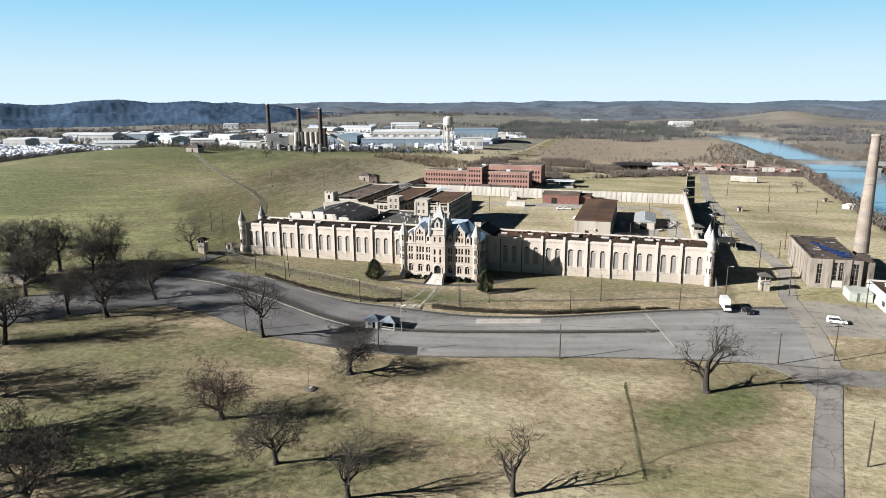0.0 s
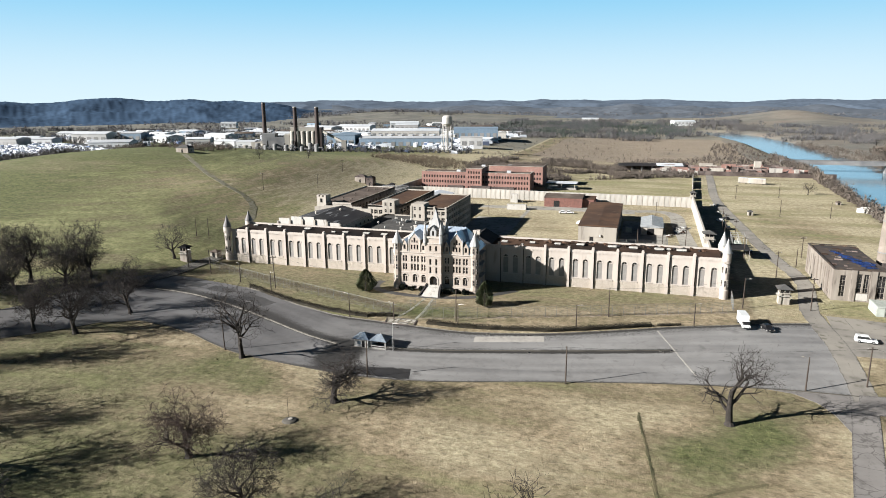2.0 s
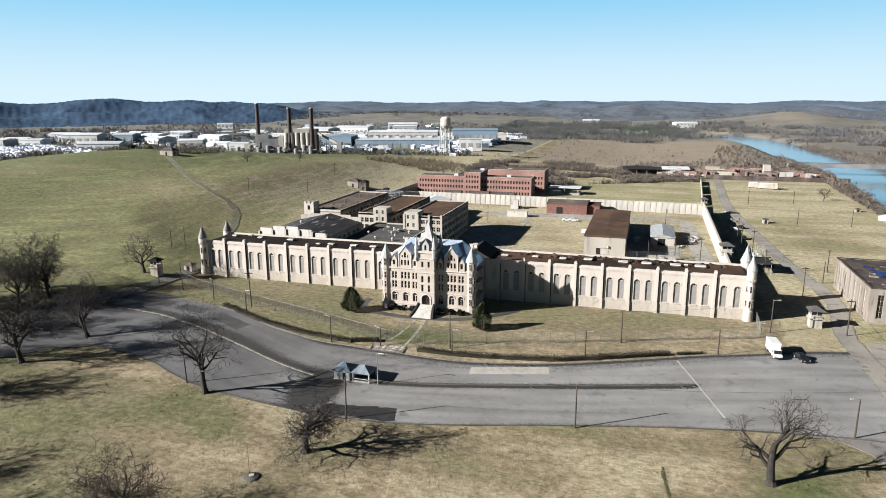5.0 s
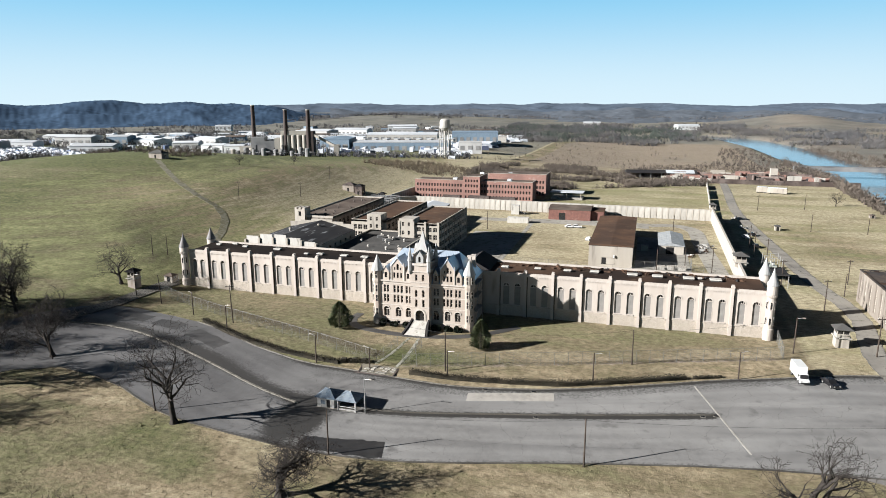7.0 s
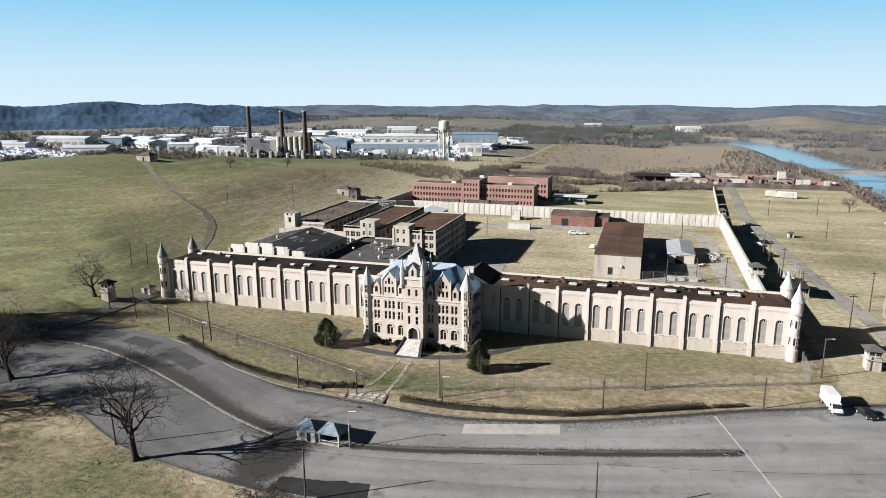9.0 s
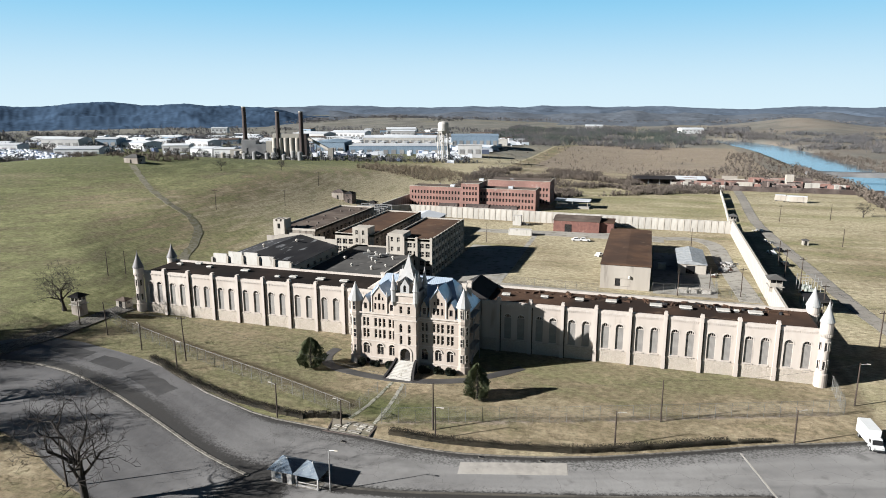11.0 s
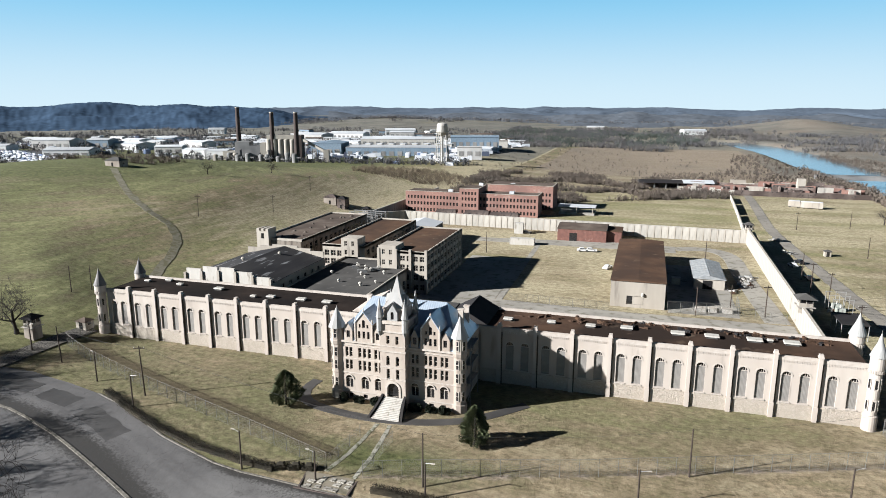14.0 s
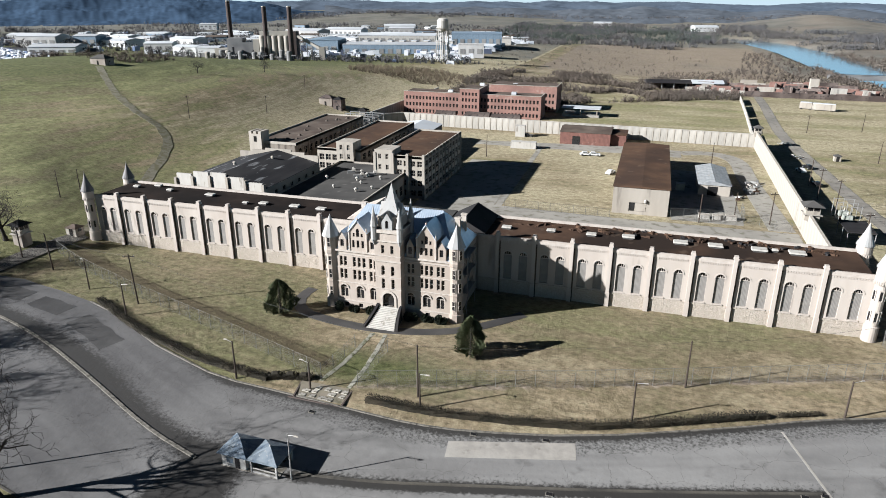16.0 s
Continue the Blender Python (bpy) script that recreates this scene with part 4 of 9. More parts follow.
sheet("asphalt_patch_south", [(-9.2, -73.4), (-2.8, -72.4), (5.6, -71.3)], [(-9.2, -77.4), (-2, -77.6), (7, -76.6)], M_WET, "black wet-looking resealed asphalt strip", 0.08, 0.8, category="pavement", ragged=0.8)
sheet("concrete_patch", [(15, -49.2), (32, -44.9)], [(15.4, -52.4), (32.5, -48.2)], M_CONCRETE_SLAB, "pale concrete patch in the asphalt", 0.08, category="pavement")
for k, (a, b) in enumerate((ribbon([(-76, -31.6), (-66.5, -33.6)], 4.2), ribbon([(-62, -35.6), (-56, -38), (-49, -41.4)], 4.4), ribbon([(-90, -29.4), (-79, -30.8)], 4.6))):
    sheet(f"asphalt_patch_{k + 1}", a, b, M_ASPHALT_DARK, "dark rectangular asphalt repair", 0.08, category="pavement", ragged=0.35)
sheet("seam_line", [(59.3, -34.4), (67.3, -58)], [(59.65, -34.4), (67.65, -58)], M_CONCRETE_SLAB, "pale sealed seam across the road", 0.083, category="pavement")
sheet("gate_pad", [(-11.6, -41.8), (-10.6, -46.0)], [(-3.4, -42.0), (-2.4, -46.2)], M_PATH, "broken earthy paving at the old gate", 0.07, category="pavement", ragged=0.9)
for name, line in (("walk_strip_west", [(-6.6, -24.6), (-6.8, -30), (-7.3, -35.4), (-8.6, -41)]), ("walk_strip_east", [(-4.2, -24.6), (-3.6, -29.8), (-3.2, -36), (-3.6, -41.8)])):
    sheet(name, *ribbon(densify(line, 0.8), 0.75), M_PALE_WALK, "pale weathered strip of paving along the walk to the steps", 0.05, 0.6, category="pavement", ragged=0.35)
sheet("front_drive", *ribbon(rounded([(-26, -10), (-26.6, -15), (-23.5, -20.4), (-14, -22.8), (-4, -23), (6, -20.4), (12, -16), (18, -9)], 2), 2.4), M_ASPHALT_DARK, "dark narrow drive curving before the entrance", 0.055, category="pavement")
DITCH = [(55.7, -79), (56.2, -85), (57.3, -92.5), (58.4, -102.6), (59.4, -111.4), (60.2, -117)]
# shallow swale: its shading is put in as a strip of dark grass
DITCH_BRANCH = [(60.4, -112), (64, -107.4), (68.5, -103.4), (76, -99)]
for name, line in (("ditch", DITCH), ("ditch_branch", DITCH_BRANCH)):
    sheet(name, *ribbon(densify(rounded(line, 2), 0.6), 0.45), M_RANK, "narrow dark ditch full of rank grass in the turf", 0.03, 0.5, category="ditch", ragged=0.55)


def build_river():
    ys = [-400 + 20 * i for i in range(86)]
    left = [(along(y, BANK) + 20, y) for y in ys]
    right = [(along(y, BANK) + along(y, RIVER_W) + 75, y) for y in ys]
    bm = bmesh.new()
    row = [(bm.verts.new((*a, -24)), bm.verts.new((*b, -24))) for a, b in zip(left, right)]
    for p, q in zip(row, row[1:]):
        bm.faces.new((p[0], p[1], q[1], q[0]))
    single("water", bm, M_WATER, "calm blue river between wooded banks", "river", kind="structure")


build_river()



sheet("ruin_floor", [(56, 347), (110, 343), (178, 342)], [(60, 424), (110, 430), (174, 424)], M_RUIN_BROWN, "scorched brown rubble ground of the ruined works", 0.25, 3.0, 5.0, "rubble", ragged=3.0)
sheet("lot_asphalt", [(-525, 195), (-640, 290), (-745, 385)], [(-440, 345), (-550, 440), (-640, 500)], M_ASPHALT_DARK, "dark asphalt of the distant vehicle lot", 0.1, 12.0, 12.0, "pavement")


# ---- cell block wings ----
WALL_TOP, ROOF_Z, DEPTH = 12.0, 11.7, 13.0
BAY = 7.46


def wing(x0, x1, posts, roof_material, label, vents, first=0):
    w = thing("cell_block_wing", label, "prison wing", "cell block wings", at=(0, 0, 0))
    edges = [x0, *posts, x1]
    ops = []
    for a, b in zip(edges, edges[1:]):
        if b - a < 5.0:
            continue
        for f in (0.29, 0.71):
            ops.append((a + (b - a) * f, 1.65, 3.15, 9.1, True))
    part("front_wall", facade(bmesh.new(), (0, 0), (1, 0), x0, x1, 2.85, WALL_TOP, ops, 0.4), M_CREAM, w)
    bm = boxed(x0, x1, -0.14, 0.5, 0, 2.85)
    part("stone_base", bm, M_STONE_BASE, w, "rough rubble stone base course")
    bm = boxed(x0, x1, 0.46, DEPTH - 0.02, 0, 11.4)
    part("body", bm, M_CREAM, w)
    bm = boxed(x0 + 0.3, x1 - 0.3, 0.4, DEPTH - 0.4, 11.42, ROOF_Z)
    part("roof", bm, roof_material, w)
    bm = boxed(x0, x1, DEPTH - 0.4, DEPTH, 11.3, 12.25)
    box(bm, x0, x1, 0.02, 0.42, 11.45, WALL_TOP + 0.06)
    part("parapet", bm, M_CREAM_TRIM, w)
    # corbel table under the parapet
    bm = boxed(x0, x1, -0.08, 0.02, 11.25, 11.85)
    for a, b in zip(edges, edges[1:]):
        k = max(2, int((b - a - 1.4) / 0.42))
        for i in range(k):
            x = a + 0.7 + (b - a - 1.4) * (i + 0.5) / k
            box(bm, x - 0.1, x + 0.1, -0.07, 0.02, 10.9, 11.3)
    part("corbel_table", bm, M_CREAM_TRIM, w)
    me = mesh_of("pilaster", box(box(box(box(bmesh.new(), -0.42, 0.42, -0.62, 0.1, 0, 2.9), -0.34, 0.34, -0.5, 0.1, 2.9, 12.3), -0.44, 0.44, -0.56, 0.5, 12.3, 12.62), -0.34, 0.34, -0.48, 0.44, 12.62, 13.0), M_CREAM)
    # added dark rod that stands in for the shade line beside each pilaster
    pipe = mesh_of("downpipe", rod(rod(bmesh.new(), (0, 0, 0.1), (0, 0, 11.2), 0.13, n=6), (0, 0, 0.15), (0.05, -0.3, 0.05), 0.13, n=6), M_WOOD_POLE)
    for x in posts:
        part("pilaster", me, None, w).location = (x, 0, 0)
        part("downpipe", pipe, None, w).location = (x + 0.5, -0.2, 0)
    trim = bmesh.new()
    r0, r1, h = 0.825, 1.06, 5.125
    for i in range(10):
        a, b = math.pi * i / 10, math.pi * (i + 1) / 10
        quad(trim, (r0 * math.cos(a), -0.07, h + r0 * math.sin(a)), (r1 * math.cos(a), -0.07, h + r1 * math.sin(a)), (r1 * math.cos(b), -0.07, h + r1 * math.sin(b)), (r0 * math.cos(b), -0.07, h + r0 * math.sin(b)))
        quad(trim, (r1 * math.cos(a), -0.07, h + r1 * math.sin(a)), (r1 * math.cos(a), 0.02, h + r1 * math.sin(a)), (r1 * math.cos(b), 0.02, h + r1 * math.sin(b)), (r1 * math.cos(b), -0.07, h + r1 * math.sin(b)))
    sill_me = mesh_of("sill", boxed(-0.98, 0.98, -0.16, 0.02, -0.22, 0.0), M_CREAM_TRIM)
    trim_me = mesh_of("window", trim, M_CREAM_TRIM)
    sheet_me = pane_mesh("sheet", 1.64, 5.15, False, M_PANEL)
    fan_me = pane_mesh("fanlight", 1.64, 5.94, True, M_DARK_OPENING, z_from=5.15)
    bar_mes = [(x, mesh_of("fanlight_bar", boxed(-0.035, 0.035, -0.05, 0.0, 5.15, 5.15 + math.sqrt(0.8 ** 2 - x * x)), M_CREAM_TRIM)) for x in (-0.4, 0, 0.4)]
    bar_mes.append((0, mesh_of("fanlight_bar", boxed(-0.82, 0.82, -0.06, 0.0, 5.1, 5.22), M_CREAM_TRIM)))
    for c, *_ in ops:
        o = part("window", trim_me, None, w)
        o.location = (c, 0, 3.15)
        for name, me, dy in (("sheet", sheet_me, 0.28), ("fanlight", fan_me, 0.3), ("sill", sill_me, 0.0)):
            part(name, me, None, o).location = (0, dy, 0)
        for x, me in bar_mes:
            part("fanlight_bar", me, None, o).location = (x, 0.27, 0)
    for i, (x, y, s) in enumerate(vents):
        v = thing("roof_vent", "low pale metal vent box on the flat roof", "roof vent", "roof vents", at=(x, y, ROOF_Z))
        part("curb", boxed(-0.9 * s, 0.9 * s, -0.6 * s, 0.6 * s, -0.02, 0.35), M_ROOF_GREY, v)
        part("cover", boxed(-1.15 * s, 1.15 * s, -0.75 * s, 0.75 * s, 0.35, 0.62, taper=0.08), M_WHITE, v)
    return w


LEFT_POSTS = [-81.9 + 7.58 * i for i in range(8)]
RIGHT_POSTS = [10.6 + 7.37 * i for i in range(10)]
wing(-88.6, -20.5, LEFT_POSTS, M_ROOF_L, "long cream stuccoed cell block, arched windows and black flat roof",
     [(-83.8, 9, 0.7), (-79, 11.2, 0.8), (-73.7, 8.6, 0.7), (-61.8, 8, 1.0), (-50.1, 4.8, 0.6), (-45.9, 5.7, 0.9), (-38, 5.9, 1.0), (-31.3, 5.8, 1.0)])
wing(6.6, 77.6, RIGHT_POSTS[:-1], M_ROOF_R, "long cream stuccoed cell block, arched windows and rusty flat roof",
     [(11.1, 6, 0.9), (20.2, 6.7, 0.8), (28.3, 6.7, 0.9), (35.5, 7.5, 1.1), (45.4, 7.2, 1.2), (51.8, 7.3, 1.2), (59.6, 7.5, 1.25), (62.4, 8, 0.5), (66.2, 7.7, 1.3)])


def roof_debris():
    """Torn roofing along the back edge of the wing."""
    rng = random.Random(4)
    for i in range(70):
        bm = bmesh.new()
        x, y = rng.uniform(8, 75), rng.uniform(9.0, 12.3)
        for _ in range(3):
            l, w = rng.uniform(0.4, 1.6), rng.uniform(0.2, 0.6)
            dx, dy = rng.uniform(-0.6, 0.6), rng.uniform(-0.3, 0.3)
            box(bm, dx - l / 2, dx + l / 2, dy - w / 2, dy + w / 2, -0.01, rng.uniform(0.12, 0.4), taper=0.05)
        o = single("roof_debris", bm, rng.choice((M_ROOF_BLACK, M_ROOF_R, M_ROOF_BROWN)), "torn roofing felt heaped on the flat roof", "debris", "roof debris")
        o.location, o.rotation_euler = (x, y, ROOF_Z), (0, 0, rng.uniform(0, 3))


roof_debris()


def corner_tower(x, y, r, top, apex, cone, label):
    """A round turret with a sheet-metal cone, a corbelled head and slit windows."""
    t = thing("corner_tower", label, "tower", "corner towers", at=(x, y, 0))
    body = tube(bmesh.new(), 0, 0, [(r + 0.25, 0), (r + 0.22, 2.8), (r, 3.0), (r, 10.6), (r + 0.12, 10.8), (r + 0.2, 11.5), (r + 0.25, 11.7), (r + 0.22, top)], 20)
    part("body", body, M_CREAM, t)
    part("cone", tube(bmesh.new(), 0, 0, [(r + 0.42, top - 0.05), (r + 0.36, top + 0.2), (r * 0.5, top + (apex - top) * 0.58), (0.1, apex - 0.2), (0.0, apex)], 20), cone, t)
    corbel = mesh_of("corbel", boxed(-0.1, 0.1, -0.1, 0.1, 10.9, 11.5), M_CREAM_TRIM)
    for i in range(22):
        a = 2 * math.pi * i / 22
        part("corbel", corbel, None, t).location = ((r + 0.16) * math.cos(a), (r + 0.16) * math.sin(a), 0)
    slit = mesh_of("slit_window", boxed(-0.22, 0.22, -0.05, 0.1, 0, 1.7), M_DARK_OPENING)
    surround = mesh_of("surround", box(box(boxed(-0.36, -0.22, -0.09, 0.05, -0.15, 1.85), 0.22, 0.36, -0.09, 0.05, -0.15, 1.85), -0.36, 0.36, -0.09, 0.05, 1.7, 1.95), M_CREAM_TRIM)
    for a in (-90, -32, 205):
        for z in (4.0, 8.0):
            o = part("slit_window", slit, None, t)
            o.location = (r * math.cos(radians(a)), r * math.sin(radians(a)), z)
            o.rotation_euler = (0, 0, radians(a + 90))
            part("surround", surround, None, o)
    part("finial", rod(bmesh.new(), (0, 0, apex - 0.15), (0, 0, apex + 0.5), 0.05, 0.02), M_STEEL, t)
    return t


corner_tower(78.3, -0.6, 1.0, 13.9, 18.2, M_CONE, "round cream corner turret with pale grey sheet-metal cone")
corner_tower(78.6, 13.2, 1.2, 13.2, 17.6, M_CONE, "round cream corner turret with pale grey sheet-metal cone")
corner_tower(-89.8, -0.6, 1.1, 13.0, 17.3, M_CONE_DARK, "round cream corner turret with weathered grey cone")
corner_tower(-89.3, 12.6, 1.12, 12.9, 16.8, M_CONE_DARK, "round cream corner turret with weathered grey cone")


# ---- administration building ----
def administration():
    t = thing("administration_building", "ornate cream castle-like administration block with turrets, gables and blue-grey roofs", "building", at=(0, 0, 0))
    X0, X1, Y, EAVE = -17.6, 5.4, -16.0, 12.0
    TL, TR = -8.5, -3.5

    def rows_for(cs, w):
        out = []
        for c in cs:
            out += [(c, w, 6.1, 8.1, False), (c, w, 8.75, 10.7, False)]
        return out

    trio_l, pair_l, edge_l = (-13.6, -12.6, -11.6), (-10.25, -9.35), (-16.3, -15.45)
    trio_r, pair_r, edge_r = (-0.1, 0.85, 1.8), (3.1, 4.0), (-2.7, -1.85)
    ops = rows_for((*trio_l, *pair_l, *edge_l, *trio_r, *pair_r, *edge_r), 0.62)
    ops += [(c, 1.5, 2.3, 4.9, True) for c in (-15.9, -12.6, -9.8, -2.3, 0.85, 3.5)]
    ops += [(c, 0.9, 0.25, 1.15, False) for c in (-15.6, -12.6, -10, 1.0, 3.4)]
    part("front_wall", facade(facade(bmesh.new(), (0, Y), (1, 0), X0, TL, 0, EAVE, [o for o in ops if o[0] < TL], 0.3),
                              (0, Y), (1, 0), TR, X1, 0, EAVE, [o for o in ops if o[0] > TR], 0.3), M_ADMIN, t)
    side = [(u, 0.7, z, z + 1.9, False) for u in (2.5, 4.0, 7.0, 8.5, 11.5, 13.0) for z in (2.4, 6.1, 8.75)]
    part("east_wall", facade(bmesh.new(), (X1 + 0.8, Y), (0, 1), 0, 16, 0, EAVE, side, 0.3), M_ADMIN, t)
    part("west_wall", facade(bmesh.new(), (X0 - 0.8, 0), (0, -1), 0, 16, 0, EAVE, [(16 - u, w, a, b, c) for u, w, a, b, c in side], 0.3), M_ADMIN, t)
    part("body", boxed(X0 - 0.46, X1 + 0.46, Y + 0.36, 0.4, 0, EAVE), M_ADMIN, t)
    # bands and cornice
    for a, b in ((X0, TL), (TR, X1)):
        for z, h, k in ((1.5, 0.22, 0.12), (5.35, 0.2, 0.08), (8.35, 0.16, 0.06), (11.1, 0.18, 0.1), (11.72, 0.34, 0.28)):
            part("string_course", boxed(a, b, Y - k, Y + 0.02, z, z + h), M_ADMIN_TRIM, t)
    # windows
    sash = bars_mesh("window", 0.62, 2.0, (), (0.5,), M_ADMIN_TRIM, 0.07)
    glass = pane_mesh("pane", 0.6, 1.98, False, M_DARK_OPENING)
    arch = bmesh.new()
    for x in (-0.72, 0.0, 0.72):
        box(arch, x - 0.05, x + 0.05, -0.05, 0.03, 0, 1.9)
    box(arch, -0.75, 0.75, -0.05, 0.03, 1.78, 1.92)
    for i in range(8):
        a, b = math.pi * i / 8, math.pi * (i + 1) / 8
        quad(arch, (0.75 * math.cos(a), -0.4, 1.85 + 0.75 * math.sin(a)), (0.98 * math.cos(a), -0.4, 1.85 + 0.98 * math.sin(a)), (0.98 * math.cos(b), -0.4, 1.85 + 0.98 * math.sin(b)), (0.75 * math.cos(b), -0.4, 1.85 + 0.75 * math.sin(b)))
        quad(arch, (0.98 * math.cos(a), -0.4, 1.85 + 0.98 * math.sin(a)), (0.98 * math.cos(a), -0.28, 1.85 + 0.98 * math.sin(a)), (0.98 * math.cos(b), -0.28, 1.85 + 0.98 * math.sin(b)), (0.98 * math.cos(b), -0.4, 1.85 + 0.98 * math.sin(b)))
    arch_me = mesh_of("arched_window", arch, M_ADMIN_TRIM)
    arch_glass = pane_mesh("pane", 1.48, 2.58, True, M_DARK_OPENING)
    small = pane_mesh("basement_window", 0.88, 0.88, False, M_DARK_OPENING)
    for c, w, a, b, arched in ops:
        if arched:
            o = part("arched_window", arch_me, None, t)
            o.location = (c, Y + 0.24, a)
            part("pane", arch_glass, None, o).location = (0, 0.03, 0)
        elif w == 0.9:
            part("basement_window", small, None, t).location = (c, Y + 0.25, a)
        else:
            o = part("window", sash, None, t)
            o.location = (c, Y + 0.22, a)
            part("pane", glass, None, o).location = (0, 0.03, 0)
    for u, w, a, b, _ in side:
        for x, turn in ((X1 + 0.55, 90), (X0 - 0.55, -90)):
            o = part("window", sash, None, t)
            o.location, o.rotation_euler = (x, Y + u, a), (0, 0, radians(turn))
            part("pane", glass, None, o).location = (0, 0.03, 0)
    # fire stair on the shaded side
    bm = bmesh.new()
    for z in (4.2, 8.0, 11.4):
        box(bm, X1 + 0.8, X1 + 2.2, -12, -6, z, z + 0.1)
        for y in (-12, -10, -8, -6):
            rod(bm, (X1 + 2.15, y, z), (X1 + 2.15, y, z + 1.0), 0.03, n=4)
        rod(bm, (X1 + 2.15, -12, z + 1.0), (X1 + 2.15, -6, z + 1.0), 0.03, n=4)
        rod(bm, (X1 + 1.5, -6.2, z), (X1 + 1.5, -11, z - 3.8), 0.12, n=4)
    for y in (-12, -6):
        rod(bm, (X1 + 2.15, y, 0), (X1 + 2.15, y, 12.3), 0.06, n=5)
    part("fire_stair", bm, M_STEEL_FAR, t, "dark steel fire stair")
    # roofs: two steep hips either side of the tower with a link
    part("roof", hip(bmesh.new(), X0 - 0.6, X1 + 0.6, Y + 0.3, -0.5, EAVE, 19.0, 0.3, 4.6), M_SLATE, t, "steep blue-grey sheet-metal hipped roof")
    # front gables
    for c, apex, half in ((-12.6, 18.1, 1.75), (0.85, 18.6, 1.8)):
        g = bmesh.new()
        gops = [(c - 0.95, 0.5, 12.75, 14.2, False), (c, 0.5, 12.75, 14.2, False), (c + 0.95, 0.5, 12.75, 14.2, False),
                (c, 0.62, 14.9, 16.5, True), (c - 0.8, 0.4, 14.9, 15.6, False), (c + 0.8, 0.4, 14.9, 15.6, False)]
        facade(g, (0, Y - 0.12), (1, 0), c - half, c + half, EAVE, (15.9, apex), gops, 0.3)
        box(g, c - half, c + half, Y + 0.2, Y + 0.4, EAVE, 15.8)
        for s in (-1, 1):
            quad(g, (c + s * half, Y - 0.12, EAVE), (c + s * half, Y + 4, EAVE), (c + s * half, Y + 4, 15.9), (c + s * half, Y - 0.12, 15.9))
        o = part("gable", g, M_ADMIN, t)
        r = bmesh.new()
        for s in (-1, 1):
            quad(r, (c, Y - 0.3, apex + 0.12), (c + s * (half + 0.25), Y - 0.3, 15.75), (c + s * (half + 0.25), Y + 5.5, 15.75), (c, Y + 5.5, apex + 0.12))
            rod(r, (c, Y - 0.2, apex + 0.1), (c + s * (half + 0.15), Y - 0.2, 15.85), 0.14, n=5)
        part("gable_roof", r, M_SLATE, o)
        part("finial", tube(bmesh.new(), c, Y - 0.1, [(0.16, apex), (0.2, apex + 0.25), (0.08, apex + 0.45), (0.0, apex + 0.8)], 6), M_ADMIN_TRIM, o)
        for cc, w, a, b, arched in gops:
            part("pane", pane_mesh("pane", w, b - a, arched, M_DARK_OPENING), None, o).location = (cc, Y + 0.1, a)
        for s in (-1, 1):
            part("pinnacle", tube(bmesh.new(), c + s * half, Y - 0.1, [(0.2, EAVE), (0.2, 15.9), (0.26, 16.0), (0.0, 16.9)], 6), M_ADMIN_TRIM, o)
    # small dormers beside the gables
    for c, w in ((-15.9, 0.85), (-9.8, 0.8), (-2.3, 0.7), (3.7, 0.85)):
        g = bmesh.new()
        facade(g, (0, Y - 0.05), (1, 0), c - w, c + w, EAVE, (14.2, 15.7), [(c, 0.7, 12.7, 14.1, False)], 0.25)
        for s in (-1, 1):
            quad(g, (c + s * w, Y - 0.05, EAVE), (c + s * w, Y + 2, EAVE), (c + s * w, Y + 2, 14.2), (c + s * w, Y - 0.05, 14.2))
        o = part("dormer", g, M_ADMIN, t)
        r = bmesh.new()
        for s in (-1, 1):
            quad(r, (c, Y - 0.2, 15.82), (c + s * (w + 0.15), Y - 0.2, 14.1), (c + s * (w + 0.15), Y + 3, 14.1), (c, Y + 3, 15.82))
        part("dormer_roof", r, M_SLATE, o)
        part("pane", pane_mesh("pane", 0.7, 1.4, False, M_DARK_OPENING), None, o).location = (c, Y + 0.15, 12.7)
    # corner turrets
    for x, y, top in ((-18.5, -15.4, 14.6), (6.3, -15.2, 14.9)):
        o = part("turret", tube(bmesh.new(), x, y, [(1.45, 0), (1.45, 1.6), (1.25, 1.75), (1.25, 5.3), (1.33, 5.4), (1.33, 5.6), (1.25, 5.7), (1.25, 11.0), (1.4, 11.3), (1.5, 11.9), (1.4, 12.1), (1.4, top)], 10, 0.1), M_ADMIN, t)
        part("turret_cone", tube(bmesh.new(), x, y, [(1.75, top - 0.1), (1.65, top + 0.12), (0.75, top + 2.2), (0.0, top + 4.1)], 10, 0.1), M_CONE, o, "pale sheet-metal cone")
        pane = pane_mesh("pane", 0.55, 1.8, False, M_DARK_OPENING)
        frame_me = bars_mesh("turret_window", 0.65, 1.9, (), (0.5,), M_ADMIN_TRIM, 0.08)
        for z, rr in ((2.5, 1.22), (6.1, 1.22), (8.75, 1.22), (12.5, 1.36)):
            for a in (-96, -40) if x > 0 else (-84, -140):
                f = part("turret_window", frame_me, None, t)
                f.location, f.rotation_euler = (x + rr * math.cos(radians(a)), y + rr * math.sin(radians(a)), z), (0, 0, radians(a + 90))
                part("pane", pane, None, f).location = (0, -0.02, 0.05)
    # entrance tower
    TY, TOP = -18.0, 17.6
    tops = [(c, 0.62, 6.1, 8.0, False) for c in (-6.95, -5.05)] + [(c, 0.66, 8.7, 10.6, True) for c in (-6.95, -5.05)] + [(c, 0.6, 13.0, 14.6, False) for c in (-6.9, -5.1)]
    tops += [(-6.0, 2.3, 2.4, 5.2, True)]
